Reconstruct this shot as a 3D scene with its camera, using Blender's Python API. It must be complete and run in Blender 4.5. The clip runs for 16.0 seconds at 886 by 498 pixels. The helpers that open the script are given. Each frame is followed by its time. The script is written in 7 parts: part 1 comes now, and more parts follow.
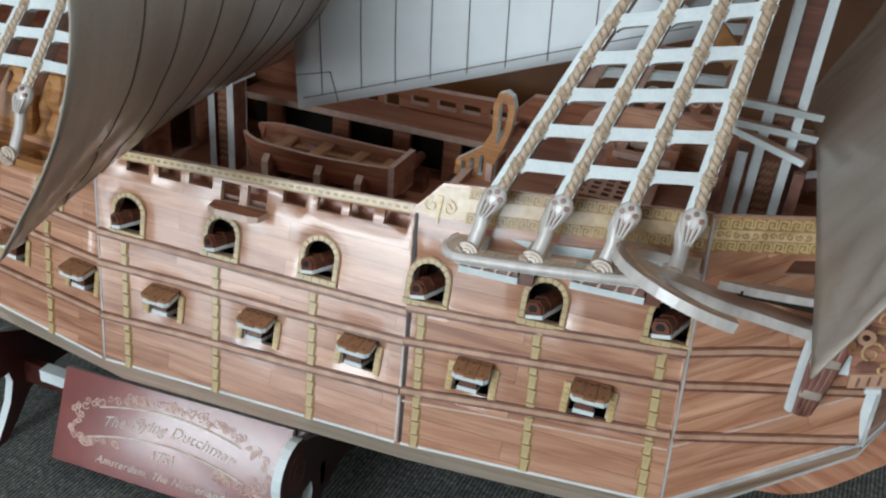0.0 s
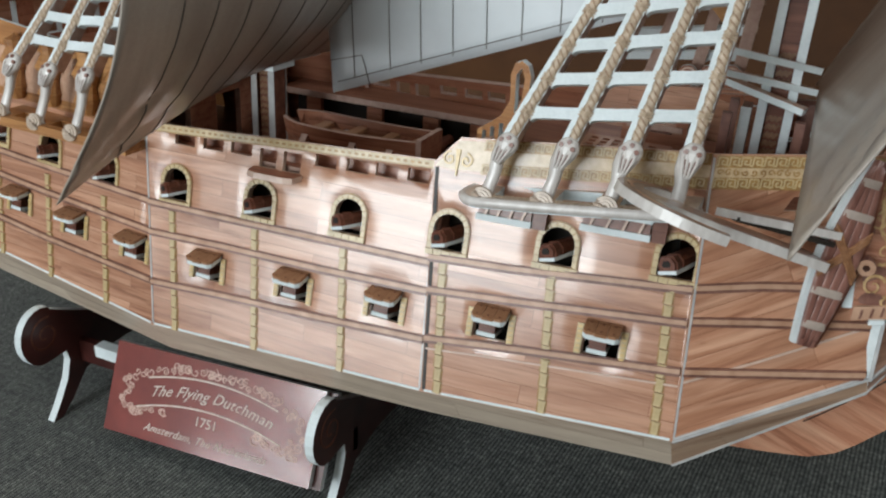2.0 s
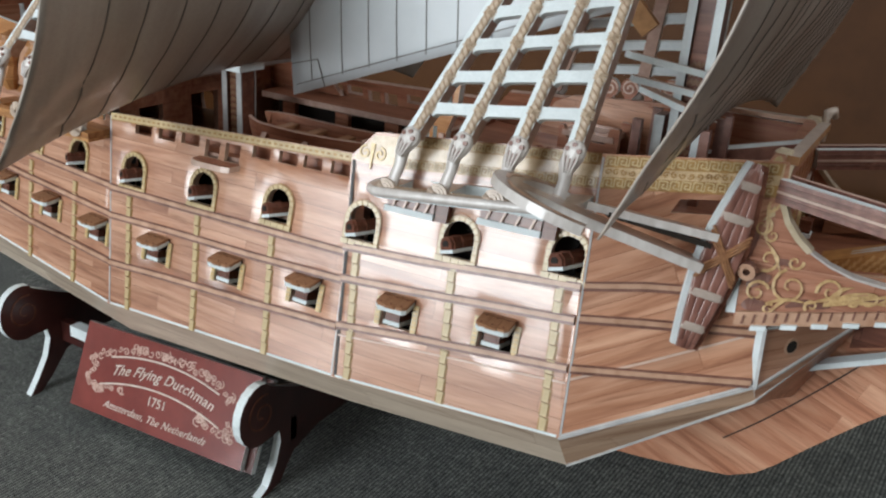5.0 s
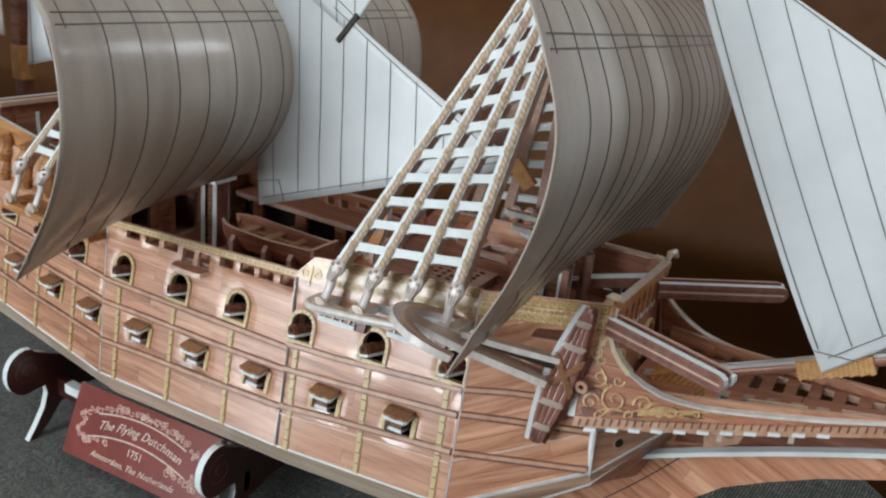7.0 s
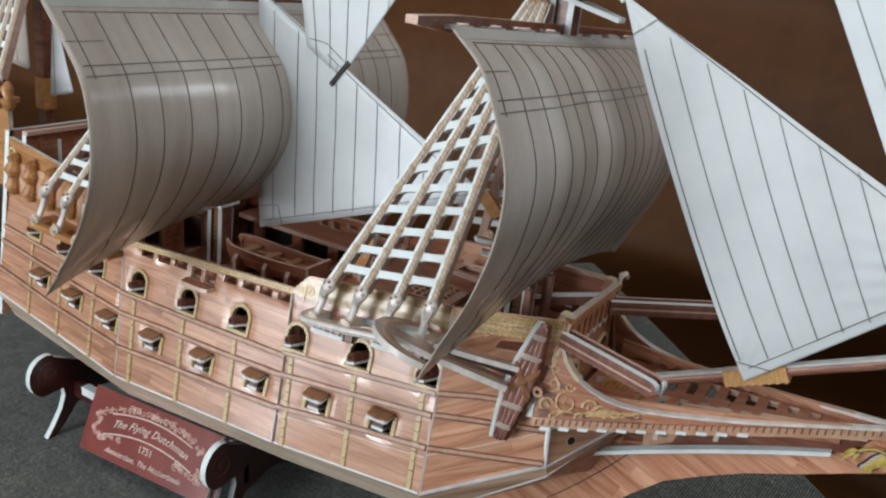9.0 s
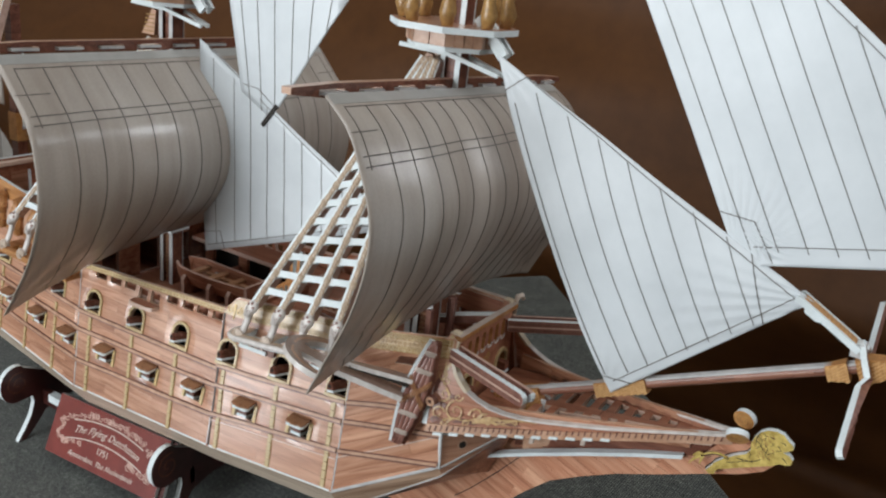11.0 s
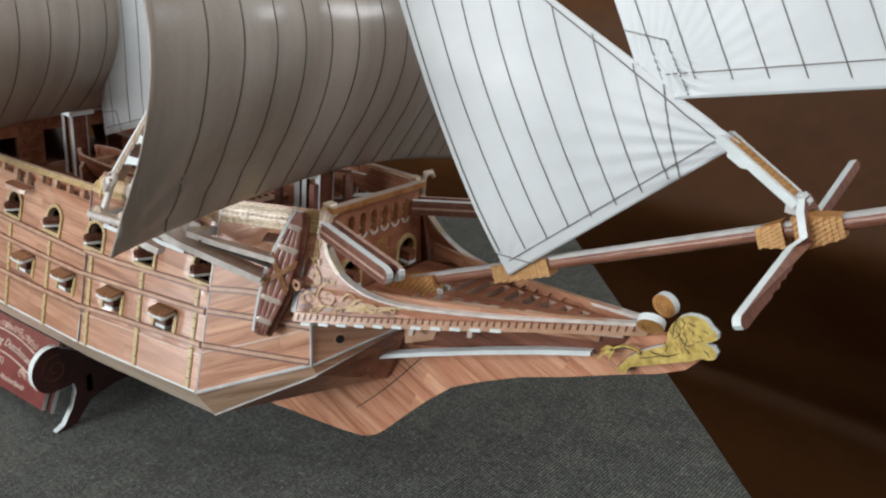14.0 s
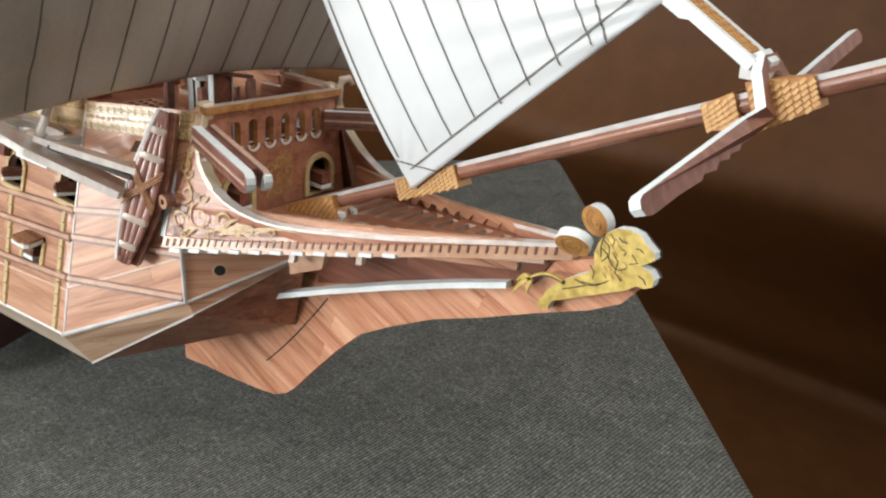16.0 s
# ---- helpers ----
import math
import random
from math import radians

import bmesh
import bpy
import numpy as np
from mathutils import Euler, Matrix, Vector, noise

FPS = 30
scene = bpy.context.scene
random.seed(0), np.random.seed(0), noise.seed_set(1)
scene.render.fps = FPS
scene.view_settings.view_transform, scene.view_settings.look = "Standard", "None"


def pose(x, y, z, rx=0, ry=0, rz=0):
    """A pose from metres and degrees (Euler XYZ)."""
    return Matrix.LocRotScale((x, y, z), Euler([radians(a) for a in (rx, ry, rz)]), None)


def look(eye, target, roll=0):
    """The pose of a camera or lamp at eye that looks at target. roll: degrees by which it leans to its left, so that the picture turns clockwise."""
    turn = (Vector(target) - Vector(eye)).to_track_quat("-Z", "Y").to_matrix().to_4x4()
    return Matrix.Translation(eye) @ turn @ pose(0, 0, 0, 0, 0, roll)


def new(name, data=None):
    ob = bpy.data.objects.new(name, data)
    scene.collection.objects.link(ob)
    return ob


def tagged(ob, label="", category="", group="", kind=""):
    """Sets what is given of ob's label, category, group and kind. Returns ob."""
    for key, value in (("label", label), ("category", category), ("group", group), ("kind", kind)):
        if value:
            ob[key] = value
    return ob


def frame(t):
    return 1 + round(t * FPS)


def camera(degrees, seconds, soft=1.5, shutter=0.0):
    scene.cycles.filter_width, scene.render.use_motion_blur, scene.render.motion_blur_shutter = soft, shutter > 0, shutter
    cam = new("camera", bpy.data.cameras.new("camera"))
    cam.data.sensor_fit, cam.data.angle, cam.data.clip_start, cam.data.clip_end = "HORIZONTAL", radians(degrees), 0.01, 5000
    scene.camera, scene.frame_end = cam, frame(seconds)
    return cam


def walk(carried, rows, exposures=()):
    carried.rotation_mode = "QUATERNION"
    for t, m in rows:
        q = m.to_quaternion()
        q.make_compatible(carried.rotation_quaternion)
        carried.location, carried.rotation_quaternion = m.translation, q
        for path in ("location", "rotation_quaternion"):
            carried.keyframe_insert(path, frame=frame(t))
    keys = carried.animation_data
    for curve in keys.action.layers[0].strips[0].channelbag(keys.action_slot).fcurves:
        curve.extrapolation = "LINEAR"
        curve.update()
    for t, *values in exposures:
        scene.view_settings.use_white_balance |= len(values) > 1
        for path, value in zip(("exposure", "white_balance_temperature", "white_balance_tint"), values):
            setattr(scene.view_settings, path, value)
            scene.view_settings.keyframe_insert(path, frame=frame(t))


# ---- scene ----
# ship: x forward to the bow, y to port, z up; built in millimetres, the model is about 0.68 m long
cam = camera(55.7, 16.0, soft=2.25)
METRES, EYE, SIDE, TILT, LEAN, TURN = 0.6, 0.275, -0.29, -28.0, -5.0, 21.0
ROWS = [
    (0.0, 0.0, 0.0, 0.0, -0.0, 0.0, 0.0),
    (0.5, 0.0015, -0.0153, -0.0196, 0.98, 1.23, 0.26),
    (1.0, 0.0053, -0.0311, -0.0362, 2.14, 2.25, 0.74),
    (1.5, 0.0097, -0.0297, -0.0523, 2.76, 3.24, 0.65),
    (2.0, 0.0201, -0.028, -0.0629, 3.7, 4.06, 0.27),
    (2.5, 0.0349, -0.0208, -0.0723, 4.71, 4.86, -0.23),
    (3.0, 0.0527, -0.0126, -0.0794, 5.55, 5.41, -0.66),
    (3.5, 0.072, -0.0071, -0.0846, 6.1, 5.79, -0.95),
    (6.0, 0.1584, -0.0781, -0.0705, 9.57, 7.51, -4.66),
    (6.5, 0.1748, -0.1266, -0.0538, 8.41, 8.12, -5.08),
    (7.0, 0.1944, -0.1692, -0.0404, 8.04, 8.17, -5.46),
    (7.5, 0.211, -0.1953, -0.0345, 8.72, 8.37, -6.0),
    (8.0, 0.2097, -0.2127, -0.0381, 8.32, 8.62, -6.01),
    (8.5, 0.2121, -0.2331, -0.0424, 7.77, 8.7, -5.88),
    (11.0, 0.3281, -0.334, -0.0238, 8.5, 8.9, -5.95),
    (11.5, 0.3589, -0.3347, -0.0345, 8.47, 8.74, -5.7),
    (12.0, 0.3871, -0.3245, -0.041, 8.77, 8.36, -5.63),
    (12.5, 0.4125, -0.3046, -0.0503, 9.72, 7.87, -5.97),
    (13.0, 0.4233, -0.2529, -0.0627, 11.06, 7.36, -6.65),
    (13.5, 0.4379, -0.2099, -0.0715, 12.23, 6.94, -7.12),
    (14.0, 0.4629, -0.168, -0.0702, 13.55, 6.2, -7.19),
    (14.5, 0.4832, -0.1287, -0.0743, 14.67, 5.73, -7.3),
    (15.0, 0.4991, -0.0819, -0.079, 15.51, 5.35, -7.45),
    (15.5, 0.5156, -0.053, -0.085, 16.32, 5.16, -7.88),
    (16.0, 0.5298, -0.0211, -0.0918, 17.27, 5.09, -8.36),
]
walk(cam, [(t, pose(0, SIDE, EYE, TILT, LEAN, TURN) @ pose(METRES * x, METRES * y, METRES * z, 90 + pitch, roll, yaw)) for t, x, y, z, yaw, pitch, roll in ROWS],
     exposures=((0.0, -0.62, 5950, 6), (2.0, -0.62, 6200, 7), (3.5, -0.52, 6200, 8), (6.0, -0.42, 6200, 9), (8.0, -0.44, 6200, 9), (11.0, -0.41, 6250, 10), (13.0, -0.42, 6350, 10), (14.0, -0.28, 6450, 11), (14.5, -0.08, 6600, 12), (15.2, 0.14, 6700, 12), (16.0, 0.28, 6750, 12)))

# ---- light ----
world = bpy.data.worlds.new("room_air")
scene.world = world
world.use_nodes = True
world.node_tree.nodes["Background"].inputs[0].default_value = (0.5, 0.55, 0.6, 1)
world.node_tree.nodes["Background"].inputs[1].default_value = 0.05


def area_lamp(name, eye, target, wide, high, watts, colour):
    data = bpy.data.lights.new(name, "AREA")
    data.shape, data.size, data.size_y, data.energy, data.color = "RECTANGLE", wide, high, watts, colour
    ob = new(name, data)
    ob.matrix_world = look(eye, target)
    return tagged(ob, kind="structure")


area_lamp("window_daylight", (-0.72, -1.93, 0.35), (-0.72, 0.0, 0.35), 1.06, 0.46, 32, (0.95, 0.98, 0.98))
# low lamp added to whiten the name plate; no door is known there
area_lamp("plate_glare_lamp", (-1.27, -1.93, -0.26), (-1.27, 0.0, -0.26), 0.54, 0.34, 8.5, (0.95, 0.98, 0.98))
# fill lamp added to brighten the sails and starboard side; no window known
area_lamp("starboard_fill", (-0.75, -1.93, 1.15), (0.0, 0.0, 0.15), 0.9, 0.7, 20, (0.93, 0.97, 0.98))
area_lamp("high_window_daylight", (1.40, 1.12, 0.92), (0.05, 0.0, 0.2), 0.9, 0.24, 11, (0.95, 0.98, 1.0))
# unseen overhead fill lamp, added to raise the general light
area_lamp("overhead_fill", (0.75, -0.45, 1.92), (0.15, -0.1, 0.0), 1.6, 1.2, 21, (1.0, 0.98, 0.95))


# ---- materials ----
def shader(name, rough=0.5, metal=0.0, spec=0.5, coat=0.0):
    m = bpy.data.materials.new(name)
    m.use_nodes = True
    b = m.node_tree.nodes["Principled BSDF"]
    b.inputs["Roughness"].default_value, b.inputs["Metallic"].default_value = rough, metal
    b.inputs["Specular IOR Level"].default_value, b.inputs["Coat Weight"].default_value = spec, coat
    b.inputs["Coat Roughness"].default_value = 0.2
    return m, m.node_tree.nodes, m.node_tree.links, b


def mapped(n, l, scale, turn=(0, 0, 0)):
    c, r, p = n.new("ShaderNodeTexCoord"), n.new("ShaderNodeMapping"), n.new("ShaderNodeMapping")
    r.inputs["Rotation"].default_value = [radians(a) for a in turn]
    p.inputs["Scale"].default_value = scale
    l.new(c.outputs["Object"], r.inputs["Vector"])
    l.new(r.outputs["Vector"], p.inputs["Vector"])
    return p.outputs["Vector"]


def noisy(n, l, vec, scale, detail=4.0, rough=0.6):
    t = n.new("ShaderNodeTexNoise")
    t.inputs["Scale"].default_value, t.inputs["Detail"].default_value, t.inputs["Roughness"].default_value = scale, detail, rough
    l.new(vec, t.inputs["Vector"])
    return t.outputs["Fac"]


def ramp(n, l, fac, stops):
    r = n.new("ShaderNodeValToRGB")
    while len(r.color_ramp.elements) < len(stops):
        r.color_ramp.elements.new(0.5)
    for e, (p, c) in zip(r.color_ramp.elements, stops):
        e.position, e.color = p, (*c, 1)
    l.new(fac, r.inputs[0])
    return r.outputs[0]


def mixed(n, l, a, b, fac, mode="MIX"):
    x = n.new("ShaderNodeMix")
    x.data_type, x.blend_type = "RGBA", mode
    for socket, v in ((x.inputs[0], fac), (x.inputs[6], a), (x.inputs[7], b)):
        if isinstance(v, (int, float)):
            socket.default_value = v
        elif isinstance(v, tuple):
            socket.default_value = (*v, 1)
        else:
            l.new(v, socket)
    return x.outputs[2]


def bumped(n, l, b, height, strength, distance):
    u = n.new("ShaderNodeBump")
    u.inputs["Strength"].default_value, u.inputs["Distance"].default_value = strength, distance
    l.new(height, u.inputs["Height"])
    l.new(u.outputs[0], b.inputs["Normal"])


def wood(name, dark, mid, light, turn=(0, 0, 0), rough=0.4, coat=0.34, fine=1.0, rows=0.0068, wave=0.4, gap=0.00010, across=1.0, lacquer=1.5, haze=0.2, planks=0.6):
    """Printed wood on laminated board: planks with their own run of grain, dark figure and fine pores. across: how much the grain changes along y."""
    m, n, l, b = shader(name, rough, 0, 0.28, coat)
    b.inputs["Coat IOR"].default_value, b.inputs["Coat Roughness"].default_value = lacquer, haze
    sep, com = n.new("ShaderNodeSeparateXYZ"), n.new("ShaderNodeCombineXYZ")
    l.new(mapped(n, l, (1, across, 1), turn), sep.inputs[0])
    l.new(sep.outputs[0], com.inputs[0])
    l.new(sep.outputs[2], com.inputs[1])
    br = n.new("ShaderNodeTexBrick")
    br.inputs["Scale"].default_value, br.inputs["Mortar Size"].default_value = 1.0, gap
    br.inputs["Brick Width"].default_value, br.inputs["Row Height"].default_value = rows * 13, rows
    br.inputs["Mortar Smooth"].default_value = 0.4
    br.inputs["Color1"].default_value, br.inputs["Color2"].default_value = (0, 0, 0, 1), (1, 1, 1, 1)
    br.inputs["Mortar"].default_value = (0.5, 0.5, 0.5, 1)
    l.new(com.outputs[0], br.inputs["Vector"])
    # each plank takes its grain from another stretch of the log
    log = n.new("ShaderNodeVectorMath")
    log.operation = "MULTIPLY_ADD"
    l.new(br.outputs[0], log.inputs[0])
    log.inputs[1].default_value = (0.9, 0.31, 0.17)
    l.new(mapped(n, l, (1, across, 1), turn), log.inputs[2])

    def grain_of(scale, detail, rough_, bend=0.0):
        p = n.new("ShaderNodeMapping")
        p.inputs["Scale"].default_value = scale
        l.new(log.outputs[0], p.inputs["Vector"])
        t = n.new("ShaderNodeTexNoise")
        t.inputs["Scale"].default_value, t.inputs["Detail"].default_value, t.inputs["Roughness"].default_value = 1.0, detail, rough_
        t.inputs["Distortion"].default_value = bend
        l.new(p.outputs[0], t.inputs["Vector"])
        return t.outputs["Fac"]

    grain = grain_of((14 * fine, 170 * fine, 170 * fine), 6, 0.6, 0.8)
    figure = grain_of((20 * fine, 300 * fine, 300 * fine), 3, 0.55, 1.4)
    hair = grain_of((90 * fine, 1500 * fine, 1500 * fine), 3, 0.6)
    broad = noisy(n, l, mapped(n, l, (1, 1, 1)), 16, 2)
    col = ramp(n, l, grain, ((0.22, dark), (0.45, mid), (0.72, light)))
    col = mixed(n, l, col, ramp(n, l, figure, ((0.28, (0.50, 0.40, 0.34)), (0.40, (1, 1, 1)))), 0.75, "MULTIPLY")
    col = mixed(n, l, col, ramp(n, l, hair, ((0.30, (0.70, 0.64, 0.60)), (0.55, (1.05, 1.04, 1.02)))), 0.4, "MULTIPLY")
    col = mixed(n, l, col, ramp(n, l, br.outputs[0], ((0.0, (0.78, 0.71, 0.67)), (1.0, (1.16, 1.15, 1.13)))), planks, "MULTIPLY")
    col = mixed(n, l, col, (0.48, 0.38, 0.33), br.outputs[1], "MULTIPLY")
    l.new(col, b.inputs["Base Color"])
    bumped(n, l, b, mixed(n, l, broad, grain, 0.06), wave, 0.004)
    return m


def plain(name, low, high, scale=300, rough=0.5, coat=0.0, metal=0.0, bump=0.1, spec=0.5, stretch=(1, 1, 1), sheen=0.0, haze=0.2, lacquer=1.5):
    """One surface colour with fine and broad variation."""
    m, n, l, b = shader(name, rough, metal, spec, coat)
    b.inputs["Sheen Weight"].default_value, b.inputs["Sheen Roughness"].default_value = sheen, 0.35
    b.inputs["Sheen Tint"].default_value = (*high, 1)
    b.inputs["Coat Roughness"].default_value, b.inputs["Coat IOR"].default_value = haze, lacquer
    fine = noisy(n, l, mapped(n, l, stretch), scale, 5)
    broad = noisy(n, l, mapped(n, l, (1, 1, 1)), scale / 12, 2)
    col = ramp(n, l, fine, ((0.32, low), (0.68, high)))
    col = mixed(n, l, col, ramp(n, l, broad, ((0.3, (0.82, 0.82, 0.82)), (0.7, (1.06, 1.06, 1.06)))), 0.7, "MULTIPLY")
    l.new(col, b.inputs["Base Color"])
    if bump:
        bumped(n, l, b, fine, bump, 0.0004)
    return m


def streaked_sail():
    """Grey-brown coated sail sheet, smooth and glossy, with faint darker tongues that climb from its foot."""
    m, n, l, b = shader("streaked_sail_sheet", 0.42, 0, 0.35, 0.8)
    b.inputs["Coat Roughness"].default_value = 0.22
    streak = noisy(n, l, mapped(n, l, (4, 60, 6)), 1.0, 4, 0.55)
    blot = noisy(n, l, mapped(n, l, (1, 1, 1)), 11, 3)
    fine = noisy(n, l, mapped(n, l, (1, 1, 1)), 700, 3)
    col = ramp(n, l, streak, ((0.28, (0.36, 0.315, 0.272)), (0.52, (0.44, 0.395, 0.348)), (0.78, (0.52, 0.478, 0.43))))
    col = mixed(n, l, col, ramp(n, l, blot, ((0.3, (0.84, 0.80, 0.77)), (0.7, (1.06, 1.06, 1.06)))), 0.8, "MULTIPLY")
    col = mixed(n, l, col, ramp(n, l, fine, ((0.3, (0.94, 0.94, 0.94)), (0.7, (1.05, 1.05, 1.05)))), 0.8, "MULTIPLY")
    # browner, darker tone that climbs from the foot of the sail in long tongues
    sep, tongue = n.new("ShaderNodeSeparateXYZ"), n.new("ShaderNodeMath")
    l.new(mapped(n, l, (1, 1, 1)), sep.inputs[0])
    tongue.operation = "MULTIPLY_ADD"
    l.new(noisy(n, l, mapped(n, l, (3, 60, 3)), 1.0, 3, 0.55), tongue.inputs[0])
    tongue.inputs[1].default_value = -0.13
    l.new(sep.outputs[2], tongue.inputs[2])
    foot_tint = ramp(n, l, tongue.outputs[0], ((0.08, (0.80, 0.75, 0.69)), (0.17, (1, 1, 1))))
    col = mixed(n, l, col, foot_tint, 1.0, "MULTIPLY")
    l.new(col, b.inputs["Base Color"])
    bumped(n, l, b, blot, 0.06, 0.004)
    return m


OAK = (0.185, 0.062, 0.034), (0.445, 0.222, 0.132), (0.65, 0.39, 0.262)
WOOD = wood("printed_oak", *OAK, across=0.03, rough=0.36, coat=0.9, lacquer=1.66, haze=0.2)
WOOD_MID = wood("printed_oak_glossy", *OAK, rough=0.36, coat=1.0, across=0.03, lacquer=1.7, haze=0.25)
WOOD_BOW = wood("printed_oak_slanted", *OAK, (0, 27, 0), coat=0.45, rows=0.0072, wave=0.15, across=0.03)
WOOD_SPAR = wood("printed_spar_wood", (0.13, 0.05, 0.034), (0.25, 0.112, 0.075), (0.37, 0.19, 0.13), (0, 24, 0), coat=0.3, rows=0.0014)
WOOD_STEM = wood("printed_oak_stem", (0.23, 0.078, 0.042), (0.53, 0.245, 0.145), (0.73, 0.435, 0.29), (0, -20, 0), rows=0.0085, fine=0.8, gap=0.00004, across=0.03, planks=0.3)
WOOD_HEAD = wood("printed_oak_head", (0.25, 0.09, 0.052), (0.43, 0.205, 0.13), (0.60, 0.345, 0.245), rough=0.36, coat=0.4, across=0.03)
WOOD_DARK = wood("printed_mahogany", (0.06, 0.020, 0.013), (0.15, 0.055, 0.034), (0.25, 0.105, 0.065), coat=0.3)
WOOD_INNER = wood("deck_and_shaded_wood", (0.16, 0.055, 0.032), (0.32, 0.132, 0.078), (0.46, 0.22, 0.135), coat=0.3)
WOOD_LID = wood("printed_lid_wood", (0.21, 0.10, 0.048), (0.36, 0.19, 0.10), (0.47, 0.27, 0.155), (0, 0, 90), coat=0.2)
WOOD_GOLD = wood("printed_gilt_wood", (0.22, 0.09, 0.03), (0.38, 0.18, 0.065), (0.54, 0.30, 0.12))
CUT = plain("tan_cut_edge", (0.50, 0.36, 0.26), (0.66, 0.50, 0.38), 300, 0.55)
INNER_EDGE = plain("rosy_cut_edge", (0.42, 0.27, 0.21), (0.56, 0.39, 0.32), 300, 0.5)
FOAM = plain("white_foam_core", (0.67, 0.735, 0.745), (0.755, 0.815, 0.825), 900, 0.6, bump=0.25)
BAND = plain("pale_brown_band", (0.40, 0.32, 0.265), (0.56, 0.47, 0.41), 160, 0.3, 0.5)
STOCK = plain("red_brown_stock_print", (0.17, 0.068, 0.050), (0.33, 0.155, 0.118), 160, 0.36, 0.5, stretch=(2, 2, 0.3))
BLADE = plain("tan_brown_anchor_print", (0.25, 0.165, 0.125), (0.44, 0.33, 0.275), 160, 0.3, 0.6, stretch=(0.4, 0.4, 2))
HEAD_EDGE = plain("pale_gilt_edge", (0.52, 0.42, 0.27), (0.70, 0.60, 0.44), 200, 0.36, 0.4)
FOAM_GREY = plain("grey_shaded_print", (0.42, 0.42, 0.42), (0.62, 0.62, 0.61), 120, 0.35, 0.4)
STRIP = wood("pale_grey_wood_print", (0.36, 0.28, 0.21), (0.56, 0.465, 0.37), (0.70, 0.60, 0.49), coat=0.4, rows=0.0105, across=0.03)
STRIP_BOW = wood("weathered_bow_print", (0.26, 0.12, 0.07), (0.46, 0.30, 0.20), (0.62, 0.46, 0.34), (0, 27, 0), coat=0.4, rows=0.009, across=0.03)
RAIL = plain("dark_rail_print", (0.13, 0.052, 0.038), (0.27, 0.13, 0.095), 160, 0.4, 0.3)
RAIL_LIGHT = plain("pale_rail_print", (0.55, 0.38, 0.29), (0.70, 0.52, 0.42), 160, 0.4, 0.3)
GOLD = plain("printed_gold", (0.50, 0.32, 0.10), (0.77, 0.56, 0.24), 260, 0.36, 0.4)
GOLD_PALE = plain("pale_gold_print", (0.45, 0.33, 0.155), (0.64, 0.50, 0.27), 240, 0.36, 0.4)
GOLD_HEAD = plain("worn_gilt_print", (0.42, 0.25, 0.10), (0.68, 0.47, 0.22), 500, 0.45, 0.1)
GOLD_BAND = plain("gold_band_print", (0.45, 0.315, 0.17), (0.68, 0.52, 0.32), 240, 0.3, 0.6)
GOLD_DEEP = plain("deep_gold_print", (0.25, 0.13, 0.04), (0.48, 0.28, 0.09), 260, 0.4, 0.3)
LION = plain("yellow_gold_print", (0.36, 0.245, 0.05), (0.70, 0.54, 0.16), 260, 0.4, 0.3)
INK = plain("black_brown_ink", (0.012, 0.009, 0.007), (0.03, 0.022, 0.016), 200, 0.5)
# BLACK is painted on sheets and discs that stand for shade in recesses
BLACK = plain("recess_shade_black", (0.010, 0.008, 0.006), (0.022, 0.015, 0.011), 90, 0.8)


ROPE = plain("tan_rope_print", (0.40, 0.295, 0.20), (0.60, 0.475, 0.345), 420, 0.42, 0.3)
ROPE_DARK = plain("brown_rope_lay", (0.26, 0.155, 0.09), (0.38, 0.25, 0.155), 420, 0.5)
ROPE_ORANGE = plain("orange_lashing_print", (0.22, 0.095, 0.042), (0.38, 0.19, 0.09), 500, 0.45, 0.2)
RAIL_TAN = plain("tan_rail_print", (0.42, 0.23, 0.14), (0.60, 0.38, 0.26), 160, 0.4, 0.3)
LEG = plain("pale_gloss_leg_print", (0.53, 0.485, 0.45), (0.74, 0.705, 0.67), 200, 0.32, 0.5, stretch=(1, 1, 0.3))
ROPE_PALE = plain("pale_rope_print", (0.46, 0.36, 0.28), (0.68, 0.57, 0.47), 420, 0.36, 0.4)
SAIL = plain("white_sail_sheet", (0.665, 0.71, 0.735), (0.735, 0.78, 0.805), 40, 0.5, 0.15, bump=0.03)
SAIL_DULL = streaked_sail()
SAIL_HEAD = plain("pale_grey_sail_head", (0.38, 0.38, 0.36), (0.46, 0.46, 0.44), 60, 0.4, 0.4, bump=0.03)
SEAM = plain("sail_seam_ink", (0.10, 0.09, 0.08), (0.17, 0.152, 0.138), 200, 0.5)
STAND = plain("maroon_stand_print", (0.055, 0.014, 0.012), (0.10, 0.028, 0.022), 70, 0.32, 0.4)
SIGN = plain("dark_red_sign_print", (0.17, 0.024, 0.019), (0.25, 0.042, 0.032), 60, 0.3, 1.0, haze=0.14, lacquer=1.85)
SIGN_INK = plain("cream_sign_ink", (0.62, 0.50, 0.42), (0.82, 0.74, 0.66), 200, 0.35)
SIGN_ORN = plain("rose_sign_ornament", (0.52, 0.32, 0.26), (0.70, 0.50, 0.42), 260, 0.35)
WEAVE = plain("woven_tan_band", (0.36, 0.16, 0.045), (0.54, 0.27, 0.085), 300, 0.5)
WEAVE_DARK = plain("dark_woven_lashing", (0.16, 0.075, 0.035), (0.30, 0.16, 0.08), 300, 0.5)
WEAVE_LIGHT = plain("woven_tan_cord", (0.52, 0.28, 0.10), (0.70, 0.43, 0.18), 300, 0.5)


